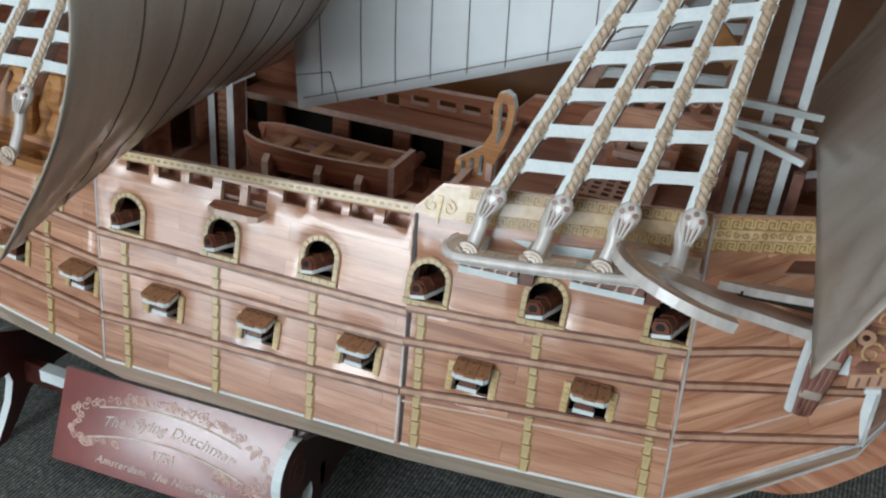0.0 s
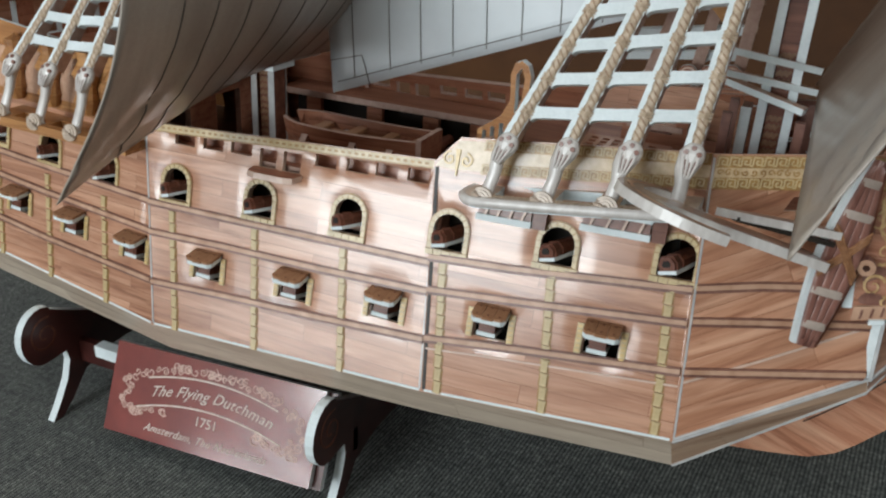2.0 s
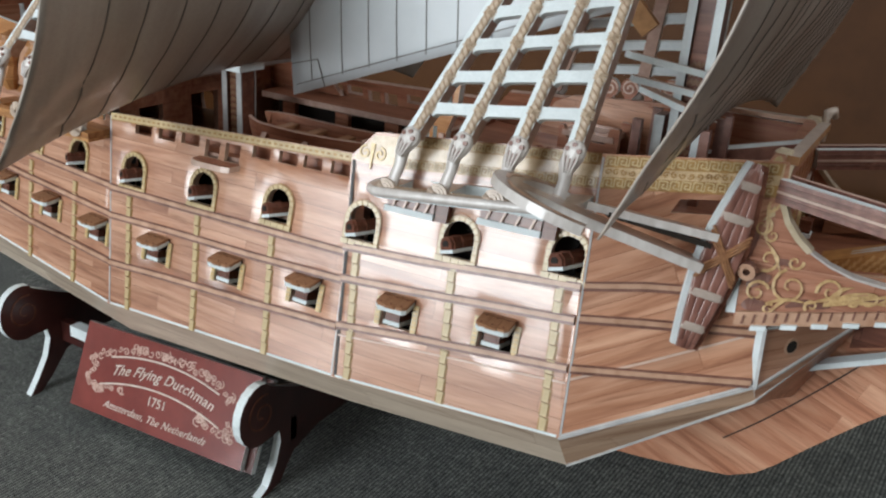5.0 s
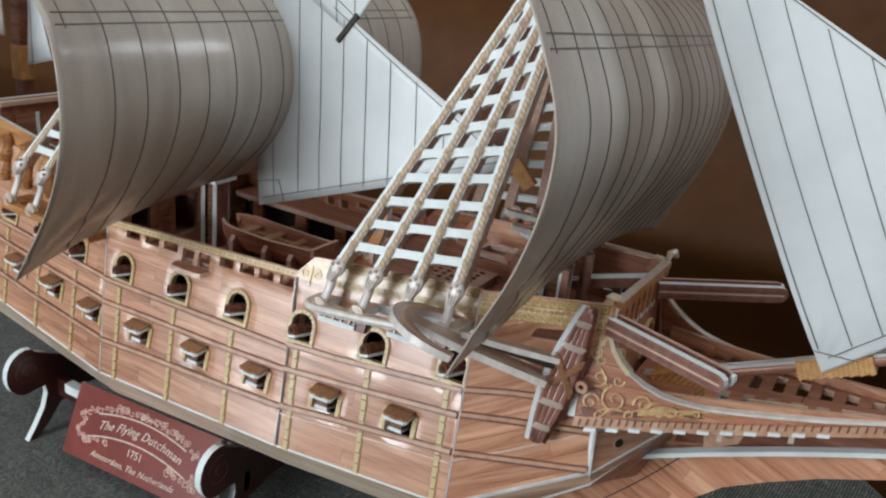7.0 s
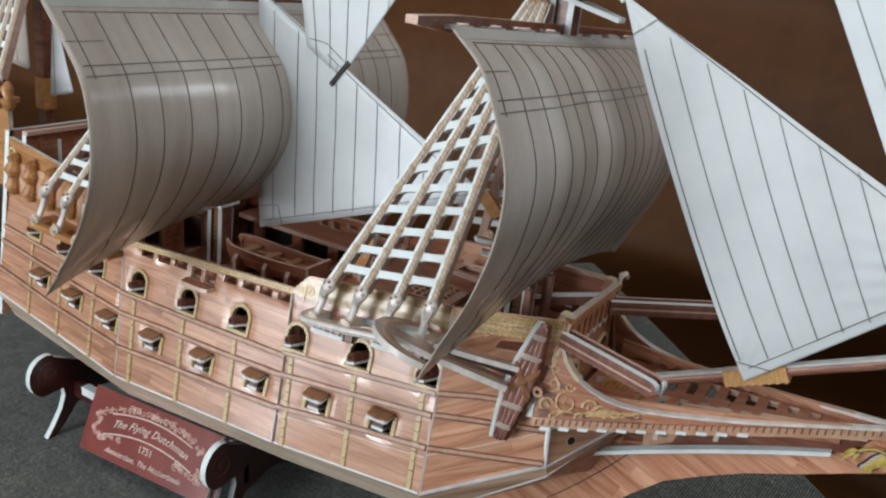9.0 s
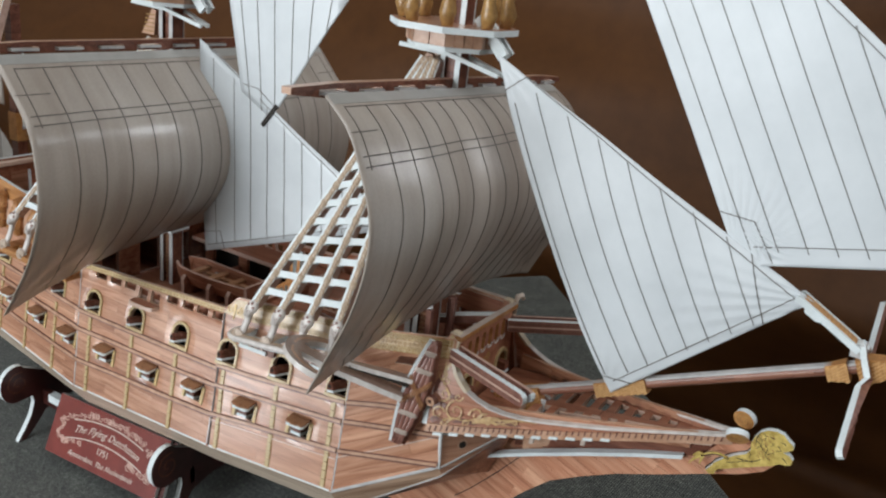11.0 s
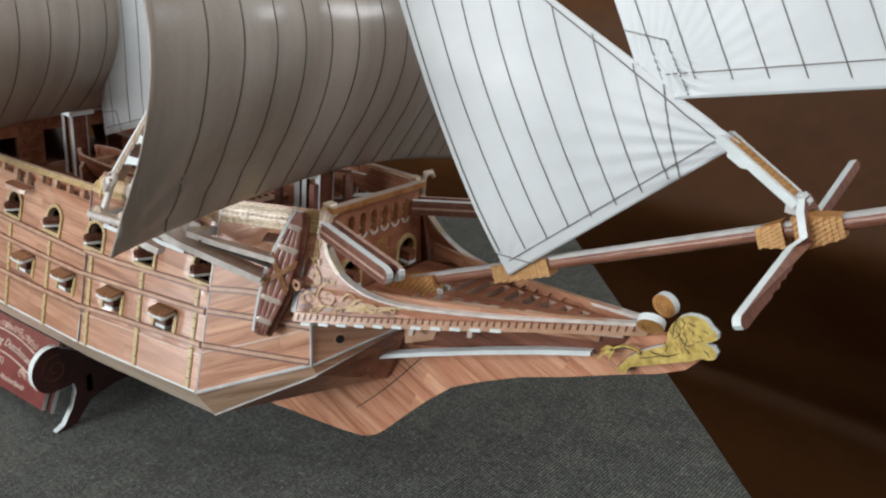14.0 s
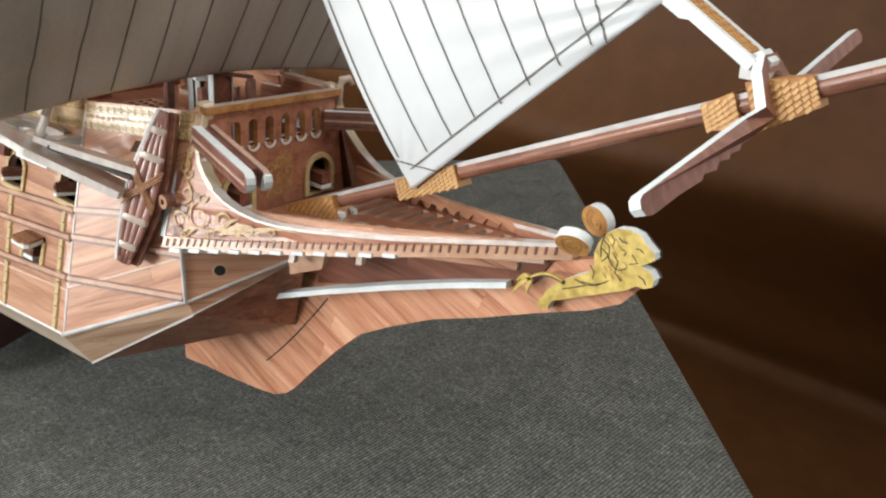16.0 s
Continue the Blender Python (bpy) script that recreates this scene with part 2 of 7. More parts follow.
def tweed():
    """Dark grey twill: close ribs across the pad, uneven from thread to thread, with paler and darker slubs."""
    m, n, l, b = shader("grey_tweed", 0.95, 0, 0.12)
    b.inputs["Sheen Weight"].default_value, b.inputs["Sheen Roughness"].default_value = 0.12, 0.4
    speck = noisy(n, l, mapped(n, l, (1, 1, 1)), 520, 3, 0.7)
    blot = noisy(n, l, mapped(n, l, (1, 1, 1)), 45, 3, 0.6)
    w = n.new("ShaderNodeTexWave")
    w.bands_direction = "X"
    w.inputs["Scale"].default_value, w.inputs["Distortion"].default_value, w.inputs["Detail"].default_value = 170, 1.1, 2
    w.inputs["Detail Scale"].default_value = 3
    l.new(mapped(n, l, (1, 1, 1), (0, 0, 6)), w.inputs["Vector"])
    slub = noisy(n, l, mapped(n, l, (420, 60, 60), (0, 0, 6)), 1.0, 3)
    slub2 = noisy(n, l, mapped(n, l, (60, 420, 60), (0, 0, 6)), 1.0, 3)
    col = ramp(n, l, speck, ((0.32, (0.050, 0.054, 0.052)), (0.52, (0.108, 0.117, 0.112)), (0.72, (0.22, 0.232, 0.222))))
    col = mixed(n, l, col, ramp(n, l, w.outputs[0], ((0.2, (0.50, 0.51, 0.51)), (0.75, (1.36, 1.36, 1.35)))), 0.9, "MULTIPLY")
    for q in (slub, slub2):
        col = mixed(n, l, col, ramp(n, l, q, ((0.34, (0.72, 0.73, 0.72)), (0.66, (1.24, 1.23, 1.20)))), 0.5, "MULTIPLY")
    col = mixed(n, l, col, ramp(n, l, blot, ((0.3, (0.76, 0.77, 0.77)), (0.7, (1.16, 1.14, 1.1)))), 0.9, "MULTIPLY")
    l.new(col, b.inputs["Base Color"])
    bumped(n, l, b, mixed(n, l, speck, w.outputs[0], 0.7), 0.7, 0.0012)
    return m


TWEED = tweed()
CLOTH = plain("brown_velvet_cloth", (0.088, 0.033, 0.0078), (0.112, 0.043, 0.0105), 25, 0.62, bump=0.04, spec=0.35, sheen=0.5)
WALL = plain("cream_wall_paint", (0.50, 0.47, 0.43), (0.56, 0.53, 0.49), 30, 0.9, bump=0.05)
FLOOR = wood("brown_floor_boards", (0.05, 0.024, 0.014), (0.09, 0.045, 0.026), (0.13, 0.07, 0.04), fine=0.1, rows=0.09, wave=0.05)

# ---- building tools ----
MM = 0.001


def V(*p):
    return Vector(p)


def part(name, bm, material, parent=None, label="", smooth=False):
    """Links a bmesh, in millimetres, as one mesh object; a list of materials fills the slots."""
    me = bpy.data.meshes.new(name)
    bmesh.ops.transform(bm, matrix=Matrix.Scale(MM, 4), verts=bm.verts)
    bmesh.ops.recalc_face_normals(bm, faces=bm.faces)
    if smooth:
        for f in bm.faces:
            f.smooth = True
    bm.to_mesh(me)
    bm.free()
    for m in (material if isinstance(material, (list, tuple)) else [material]):
        me.materials.append(m)
    return hung(new(name, me), parent, label)


def hung(ob, parent, label=""):
    if parent is not None:
        ob.parent = parent
        if parent.parent is None:
            ob.matrix_parent_inverse = parent.matrix_basis.inverted()
    if label:
        ob["label"] = label
    return ob


def again(ob, name, m, parent, label=""):
    """One more piece on the same mesh, placed by m (metres)."""
    o = new(name, ob.data)
    o.matrix_basis = m
    return hung(o, parent, label)


def thing(name, base, label, category, **tags):
    e = new(name)
    e.empty_display_size = 0.02
    e.location = Vector(base) * MM
    return tagged(e, label, category, **tags)


def inside(p, lp):
    r, k = False, len(lp) - 1
    for i in range(len(lp)):
        (x0, y0), (x1, y1) = lp[i], lp[k]
        if (y0 > p[1]) != (y1 > p[1]) and p[0] < (x1 - x0) * (p[1] - y0) / (y1 - y0) + x0:
            r = not r
        k = i
    return r


def prism(bm, outline, holes, f, th, slots=(0, 1), mesh=0.0):
    """A board: an outline with holes on the sheet f(a, b, depth), with cut edges in the second slot. mesh: spacing of a smooth inner net."""
    def clear(p):
        for lp in loops:
            for i, q in enumerate(lp):
                e, d = Vector(lp[i - 1]), Vector(q) - Vector(lp[i - 1])
                t = min(max((Vector(p) - e).dot(d) / max(d.length_squared, 1e-9), 0), 1)
                if (e + d * t - Vector(p)).length < mesh * 0.3:
                    return False
        return True

    loops = [[tuple(p) for p in outline]] + [[tuple(p) for p in h] for h in holes]
    flat = [p for lp in loops for p in lp]
    pts = flat
    if mesh:
        xs, ys = [p[0] for p in outline], [p[1] for p in outline]
        extra = [(min(xs) + mesh * (i + 0.5), min(ys) + mesh * (j + 0.5)) for i in range(int((max(xs) - min(xs)) / mesh)) for j in range(int((max(ys) - min(ys)) / mesh))]
        extra = [p for p in extra if clear(p)]
        edges, s = [], 0
        for lp in loops:
            edges += [(s + i, s + (i + 1) % len(lp)) for i in range(len(lp))]
            s += len(lp)
        from mathutils.geometry import delaunay_2d_cdt
        co, _, faces, *_ = delaunay_2d_cdt([Vector(p) for p in flat + extra], edges, [], 0, 1e-4)
        pts = [tuple(c) for c in co]
        tris = []
        for t in faces:
            c = (sum(pts[i][0] for i in t) / 3, sum(pts[i][1] for i in t) / 3)
            if inside(c, loops[0]) and not any(inside(c, h) for h in loops[1:]):
                tris.append(t)
    else:
        tris = tessellated(loops)
    net = []
    for d, flip in ((0, 1), (th, -1)):
        vs = {i: bm.verts.new(f(*pts[i], d)) for i in sorted({i for t in tris for i in t} | set(range(len(flat))))}
        for t in tris:
            try:
                face = bm.faces.new([vs[i] for i in t][::flip])
                face.material_index, face.smooth = slots[0], bool(mesh)
            except ValueError:
                pass
        net.append(vs)
    a, b = net
    s = 0
    for lp in loops:
        n = len(lp)
        for i in range(n):
            p, q = s + i, s + (i + 1) % n
            face = bm.faces.new((a[p], a[q], b[q], b[p]))
            face.material_index = slots[1]
            for e in face.edges:
                e.smooth = False
        s += n
    return bm


def board(name, outline, holes, f, th, material, parent, label="", edge=None, mesh=0.0):
    return part(name, prism(bmesh.new(), outline, holes, f, th, (0, 1), mesh), [material, edge or FOAM], parent, label)


def xz(y, turn=1):
    """A sheet that stands fore and aft at y; depth runs to port."""
    return lambda a, b, d: V(a, y + d * turn, b)


def yz(x):
    """A sheet that stands athwart the ship at x; depth runs aft."""
    return lambda a, b, d: V(x - d, a, b)


def xy(z):
    """A level sheet at z; depth runs down."""
    return lambda a, b, d: V(a, b, z - d)


def box(bm, lo, hi, slot=0, m=None):
    vs = [bm.verts.new((x, y, z)) for x in (lo[0], hi[0]) for y in (lo[1], hi[1]) for z in (lo[2], hi[2])]
    if m is not None:
        for v in vs:
            v.co = m @ v.co
    for q in ((0, 1, 3, 2), (4, 6, 7, 5), (0, 4, 5, 1), (2, 3, 7, 6), (0, 2, 6, 4), (1, 5, 7, 3)):
        bm.faces.new([vs[i] for i in q]).material_index = slot
    return vs


def along(p, q, up=(0, 0, 1)):
    """Axes at p whose x runs to q; z leans to up. Also the length."""
    p, q = Vector(p), Vector(q)
    x = (q - p).normalized()
    y = Vector(up).cross(x).normalized()
    z = x.cross(y)
    m = Matrix((x, y, z)).transposed().to_4x4()
    m.translation = p
    return m, (q - p).length


def beam(bm, p, q, wide, high, slot=0, up=(0, 0, 1), top=None, cap=None):
    """A bar from p to q; its top face may take another slot, and its end faces too."""
    m, n = along(p, q, up)
    vs = box(bm, (0, -wide / 2, -high / 2), (n, wide / 2, high / 2), slot, m)
    if top is not None:
        for f in bm.faces:
            if all(v in vs for v in f.verts):
                c = m.inverted() @ f.calc_center_median()
                if c.z > high * 0.4:
                    f.material_index = top
                elif cap is not None and (c.x < 0.01 or c.x > n - 0.01):
                    f.material_index = cap
    return bm


def tube(bm, pts, r, sides=8, lobes=0, twist=0.0, slot=0, flat=1.0, side=None, deep=0.2):
    """A round or stranded line through pts. r: one radius or one a point."""
    rings = []
    pts = [Vector(p) for p in pts]
    for i, p in enumerate(pts):
        d = (pts[min(i + 1, len(pts) - 1)] - pts[max(i - 1, 0)]).normalized()
        s = side or (V(0, 0, 1) if abs(d.z) < 0.9 else V(1, 0, 0))
        u = d.cross(s).normalized()
        w = u.cross(d)
        rr = r[i] if isinstance(r, (list, tuple)) else r
        ring = []
        for k in range(sides):
            a = math.tau * k / sides
            q = rr * (1 + (deep * math.cos(lobes * a + twist * i) if lobes else 0))
            ring.append(bm.verts.new(p + u * q * math.cos(a) + w * q * flat * math.sin(a)))
        rings.append(ring)
    for a, b in zip(rings, rings[1:]):
        for k in range(sides):
            bm.faces.new((a[k], a[(k + 1) % sides], b[(k + 1) % sides], b[k])).material_index = slot
    for ring in (rings[0][::-1], rings[-1]):
        bm.faces.new(ring).material_index = slot
    return bm


def ribbon(bm, pts, wide, normal, lift=0.25, slot=0):
    """A flat raised line that follows pts on a surface with that normal; wide may be one width a point."""
    pts = [Vector(p) for p in pts]
    rows = []
    for i, p in enumerate(pts):
        d = (pts[min(i + 1, len(pts) - 1)] - pts[max(i - 1, 0)])
        nn = normal[i] if isinstance(normal, list) else normal
        u = d.cross(nn)
        u = u.normalized() * (wide[i] if isinstance(wide, (list, tuple)) else wide) / 2
        rows.append([bm.verts.new(p + u), bm.verts.new(p + u + nn * lift), bm.verts.new(p - u + nn * lift), bm.verts.new(p - u)])
    for a, b in zip(rows, rows[1:]):
        for k in range(3):
            bm.faces.new((a[k], a[k + 1], b[k + 1], b[k])).material_index = slot
    for r in (rows[0], rows[-1][::-1]):
        bm.faces.new(r).material_index = slot
    return bm


def arch(x, z, w, h, n=10):
    """An arched opening: its middle, sill height, width and full height."""
    r = w / 2
    return [(x - r, z), (x + r, z)] + [(x + r * math.cos(math.pi * k / n), z + h - r + r * math.sin(math.pi * k / n)) for k in range(n + 1)]


def rect(x0, z0, x1, z1):
    return [(x0, z0), (x1, z0), (x1, z1), (x0, z1)]


def spiral(cx, cz, r, turns, start=0.0, n=28, hand=1, shrink=0.85):
    return [(cx + r * (1 - shrink * k / n) * math.cos(start + hand * math.tau * turns * k / n),
             cz + r * (1 - shrink * k / n) * math.sin(start + hand * math.tau * turns * k / n)) for k in range(n + 1)]


class Side:
    """A panel of the hull between two upright seams, given by its lower and upper corners."""

    def __init__(s, b0, b1, t0, t1):
        s.b0, s.b1, s.t0, s.t1 = (Vector(p) for p in (b0, b1, t0, t1))

    def y(s, x, z):
        u = (x - s.b0.x) / (s.b1.x - s.b0.x)
        b, t = s.b0.lerp(s.b1, u), s.t0.lerp(s.t1, u)
        return b.y + (t.y - b.y) * (z - b.z) / (t.z - b.z)

    def low(s, x):
        return s.b0.lerp(s.b1, (x - s.b0.x) / (s.b1.x - s.b0.x)).z

    def high(s, x):
        return s.t0.lerp(s.t1, (x - s.t0.x) / (s.t1.x - s.t0.x)).z

    def normal(s, x, z):
        return V(1, s.y(x + 1, z) - s.y(x, z), 0).cross(V(0, s.y(x, z + 1) - s.y(x, z), 1)).normalized()

    def at(s, x, z, d=0.0):
        return V(x, s.y(x, z), z) - s.normal(x, z) * d

    def sheet(s, lift=0.0):
        return lambda a, b, d: s.at(a, b, d - lift)

    def port_sheet(s):
        def f(a, b, d):
            p = s.at(a, b, d)
            return V(p.x, -p.y, p.z)
        return f

    def spot(s, x, z, lift=0.0):
        """Axes on the panel, in metres: x along, -y outward, z up."""
        n = s.normal(x, z)
        u = V(1, s.y(x + 1, z) - s.y(x, z), 0).normalized()
        m = Matrix((u, -n, u.cross(-n))).transposed().to_4x4()
        m.translation = s.at(x, z, -lift) * MM
        return m


def tessellated(loops):
    from mathutils.geometry import tessellate_polygon
    return tessellate_polygon([[Vector((p[0], p[1], 0)) for p in lp] for lp in loops])


# ---- the room ----
def wall_box(name, lo, hi, material):
    bm = bmesh.new()
    box(bm, lo, hi)
    return tagged(part(name, bm, material), kind="structure")


def wall_with_openings(name, x0, x1, z0, z1, y, th, holes, material):
    return tagged(board(name, rect(x0, z0, x1, z1), [rect(*h) for h in holes], xz(y), th, material, None, edge=material), kind="structure")


wall_box("floor", (-2300, -2100, -500), (2300, 1400, -460), FLOOR)
# the ceiling opening is cut only to clear the added overhead lamp
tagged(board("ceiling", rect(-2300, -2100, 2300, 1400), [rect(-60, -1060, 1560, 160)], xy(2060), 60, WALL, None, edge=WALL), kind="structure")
wall_box("wall_west", (-2360, -2100, -500), (-2300, 1400, 2000), WALL)
wall_box("wall_east", (2300, -2100, -500), (2360, 1400, 2000), WALL)
# first and third openings are made up to suit the added lamps
wall_with_openings("wall_south", -2300, 2300, -460, 2000, -2040, 80, ((-1540, -430, -1000, -90), (-1250, 120, -190, 580), (-1210, 790, -290, 1510)), WALL)
wall_with_openings("wall_north", -2300, 2300, -460, 2000, 1180, 80, ((950, 790, 1850, 1050),), WALL)

# brown cloth hung behind the seat, with soft folds
bm = bmesh.new()
rows = []
for j in range(79):
    z = 630 - j * 22.5
    run = max(-400 - z, 0)
    row = []
    for i in range(121):
        x = -1900 + i * 33.0
        f = noise.noise(V(x * 0.0010, z * 0.0062, 3.1)) * 40 + noise.noise(V(x * 0.003, z * 0.010, 9.0)) * 10 + noise.noise(V(x * 0.005, z * 0.0012, 5.0)) * 8
        zz = max(z, -400)
        # bent for tone: leans back above to catch light, undercut below to darken
        y = 800 + f + 0.5 * min(max(zz + 60, 0), 380) - 0.7 * min(zz + 40, 0)
        # the foot of the cloth lies forward on the floor
        row.append(bm.verts.new((x, y - run * 1.9, zz - 38 * (1 - math.exp(-run / 60)) + f * 0.3 * min(run / 100, 1))))
    rows.append(row)
for a, b in zip(rows, rows[1:]):
    for i in range(120):
        bm.faces.new((a[i], a[i + 1], b[i + 1], b[i]))
cloth = part("curtain", bm, CLOTH, None, "", True)
tagged(cloth, "dark brown velvet cloth hanging in soft folds", "curtain")


# ---- the seat under the model ----
def seat_z(x, y):
    return 3.0 + 0.035 * x + 0.058 * y


def padded_seat():
    """A square tweed seat pad; its corner points away from the viewer."""
    e = thing("upholstered_bench", (-95, -300, -460), "bench with a grey tweed woven seat pad", "bench")
    c, e1, e2 = V(-99, 484, 0), V(0.69, -0.724, 0), V(-0.724, -0.69, 0)
    bm = bmesh.new()
    n, size = 60, 1250.0
    grid = []
    r = 9.0
    for j in range(n + 1):
        row = []
        for i in range(n + 1):
            s, t = [(k / n) ** 1.6 * size for k in (i, j)]
            p = c + e1 * s + e2 * t
            drop = sum(r - math.sqrt(max(r * r - (r - q) ** 2, 0)) for q in (s, t) if q < r)
            z = seat_z(p.x, p.y) - drop + noise.noise(p * 0.006) * 1.2
            row.append(bm.verts.new((p.x, p.y, z)))
        grid.append(row)
    for a, b in zip(grid, grid[1:]):
        for i in range(n):
            bm.faces.new((a[i], a[i + 1], b[i + 1], b[i]))
    # the sides of the pad
    rim = [grid[0][i] for i in range(n + 1)] + [grid[j][n] for j in range(1, n + 1)] + [grid[n][i] for i in range(n - 1, -1, -1)] + [grid[j][0] for j in range(n - 1, 0, -1)]
    low = [bm.verts.new((v.co.x, v.co.y, v.co.z - 120)) for v in rim]
    for k in range(len(rim)):
        q = (k + 1) % len(rim)
        bm.faces.new((rim[k], rim[q], low[q], low[k]))
    bm.faces.new(low)
    part("seat_pad", bm, TWEED, e, smooth=True)
    for s, t in ((90, 90), (1160, 90), (90, 1160), (1160, 1160)):
        p = c + e1 * s + e2 * t
        bm = bmesh.new()
        tube(bm, [(p.x, p.y, -460), (p.x, p.y, seat_z(p.x, p.y) - 118)], [16, 24], 12)
        part("leg", bm, WOOD_DARK, e, "dark turned wooden leg")
    return e


padded_seat()

# ---- the display stand ----
stand = thing("display_stand", (-205, 0, -9), "dark maroon scroll-ended display stand with a name plate", "display stand")


def scroll_side():
    """Half of a cradle end: foot, waist, volute and the notch for the hull; seen from the bow, y to the viewer is negative."""
    pts = [(0, 30), (-30, 34), (-52, 44), (-64, 50)]
    pts += [(-70 + 13 * math.cos(a), 38 + 15 * math.sin(a)) for a in [radians(d) for d in range(70, 300, 18)]]
    pts += [(-58, 24), (-57, 18), (-60, 8), (-66, -2), (-72, -12)]
    return pts


def cradle(x):
    left = scroll_side()
    z0 = seat_z(x, -72) + 0.5
    left = [(y, z if z > -11 else z0) for y, z in left]
    inner = [(-66, z0 - 0.3), (-58, -4), (-48, 8), (-30, 13), (0, 14)]
    outline = left + inner[:-1] + [(-y, z + (6 if z < -6 else 0)) for y, z in reversed(inner[:-1])] + [(-y, z + (8 if z < -9 else 0)) for y, z in reversed(left[1:])]
    c = board("cradle_end", outline, [], yz(x), 4, STAND, stand, "dark maroon board with white cut edges")
    # the printed volute line
    bm = bmesh.new()
    ribbon(bm, [(x + 0.05, a, b) for a, b in spiral(-69, 38, 9.5, 1.6, 1.2)], 0.9, V(1, 0, 0), 0.2)
    part("volute_line", bm, WOOD_DARK, c)


cradle(-283)
cradle(-124)
for y in (-50, 46):
    bm = bmesh.new()
    box(bm, (-283, y, 14), (-124, y + 4, 26))
    part("cross_bar", bm, [STAND], stand)
bm = bmesh.new()
box(bm, (-264, -58, 26), (-244, -52, 32))
part("tab", bm, FOAM, stand, "white foam tab")

PLATE = (V(-246, -59, 41), V(-131, -60.5, 50), V(-246, -75, 1), V(-131, -76, 10))


def plate_at(a, b, d):
    """On the name plate: a along 0..1, b up 0..1, d out towards the viewer."""
    tl, tr, bl, br = PLATE
    p = bl.lerp(br, a).lerp(tl.lerp(tr, a), b)
    n = (br - bl).cross(tl - bl).normalized()
    return p + n * d


plate = board("name_plate", rect(0, 0, 1, 1), [], lambda a, b, d: plate_at(a, b, -d), 2.6, SIGN, stand, "glossy dark red name plate with cream lettering")
board("plate_backing", [(0.01, -0.02), (1.035, -0.02), (1.035, 0.98), (0.01, 0.98)], [], lambda a, b, d: plate_at(a, b, -3.2 - d), 2.6, STAND, stand)


def lettering(text, size, shear, f, parent, name, material, spread=1.0):
    """Words in the built-in font, laid on the sheet f(u, v, lift); u runs from the words' middle."""
    cu = bpy.data.curves.new("words", "FONT")
    cu.body, cu.size, cu.shear, cu.align_x, cu.resolution_u, cu.space_character = text, size, shear, "CENTER", 3, spread
    ob = bpy.data.objects.new("words", cu)
    me = bpy.data.meshes.new_from_object(ob)
    bm = bmesh.new()
    bm.from_mesh(me)
    bpy.data.objects.remove(ob)
    bpy.data.meshes.remove(me)
    bpy.data.curves.remove(cu)
    up = bmesh.ops.extrude_face_region(bm, geom=list(bm.faces))
    top = {v for v in up["geom"] if isinstance(v, bmesh.types.BMVert)}
    for v in bm.verts:
        v.co = f(v.co.x, v.co.y, 0.3 if v in top else 0.02)
    return part(name, bm, material, parent)


W, H = 115.0, 43.5   # the plate's size


def on_plate(u0, v0, bend=0.0):
    return lambda u, v, lift: plate_at(0.5 + (u + u0) / W, (v + v0 + bend * u * u) / H, lift)


lettering("The Flying Dutchman", 7.4, 0.42, on_plate(0, 25.2, -0.0038), plate, "title", SIGN_INK, 1.06)
lettering("1751", 6.4, 0.0, on_plate(0, 13.2), plate, "year", SIGN_INK)
lettering("Amsterdam, The Netherlands", 5.2, 0.42, on_plate(0, 4.8, 0.0), plate, "place_line", SIGN_INK, 1.08)
bm = bmesh.new()
nn = plate_at(0.5, 0.5, 1) - plate_at(0.5, 0.5, 0)
for v0, half in ((34.5, 36), (20.8, 40)):
    f = on_plate(0, v0, -0.0038)
    ribbon(bm, [f(u, 0, 0.05) for u in np.linspace(-half, half, 25)], 0.75, nn, 0.25)
part("arched_line", bm, SIGN_INK, plate)
bm = bmesh.new()
rnd = random.Random(4)
f = on_plate(0, 0)
for k in range(84):
    if k >= 46:
        s = -1 if k % 2 else 1
        if k < 66:
            u = s * rnd.uniform(24, 46)
            v = 18.6 - 0.0038 * u * u + rnd.uniform(-1.6, 1.6)
        else:
            u, v = rnd.uniform(-44, 44), 39.4 + rnd.uniform(-1.4, 0.8)
            v -= 0.0045 * u * u
    elif k < 24:
        u, v = -48 + 96 * k / 23, 38.5 - 0.0045 * (-48 + 96 * k / 23) ** 2 + rnd.uniform(-1.2, 1.2)
    else:
        s = -1 if k % 2 else 1
        u, v = s * rnd.uniform(42, 51), rnd.uniform(11, 30)
    r = rnd.uniform(1.4, 2.7)
    ribbon(bm, [f(a, b, 0.04) for a, b in spiral(u, v, r, rnd.uniform(0.9, 1.5), rnd.uniform(0, 6), 14, rnd.choice((-1, 1)))], 0.55, nn, 0.2)
part("scroll_border", bm, SIGN_ORN, plate)

# ---- the ship ----
ship = thing("model_sailing_ship", (-120, 0, 50), "foam-board model of a gilded wooden sailing ship on its stand", "model ship")

MID = Side((-207, -77, 69), (-80, -78.5, 77), (-216, -60, 152.5), (-88, -55, 158))
FWD = Side((-80, -78.5, 77), (9, -72, 82), (-88, -56, 168), (3, -48, 175))
BOW = Side((9, -72, 82), (63, -48, 110), (3, -48, 175), (57, -33, 180))
STERN = Side((-345, -62, 78), (-207, -77, 69), (-345, -46, 160), (-216, -60, 150))

MID_PORTS = ((-199, 123.6), (-158.8, 124.6), (-119.8, 126.0))
FWD_PORTS = ((-78.6, 129.0), (-40.0, 131.4), (-1.0, 134.6))
STERN_PORTS = ((-238.6, 122.5), (-274.0, 124.5), (-309, 127))
MID_LIDS = ((-180.6, 94.6), (-139.7, 96.2), (-99.9, 98.4))
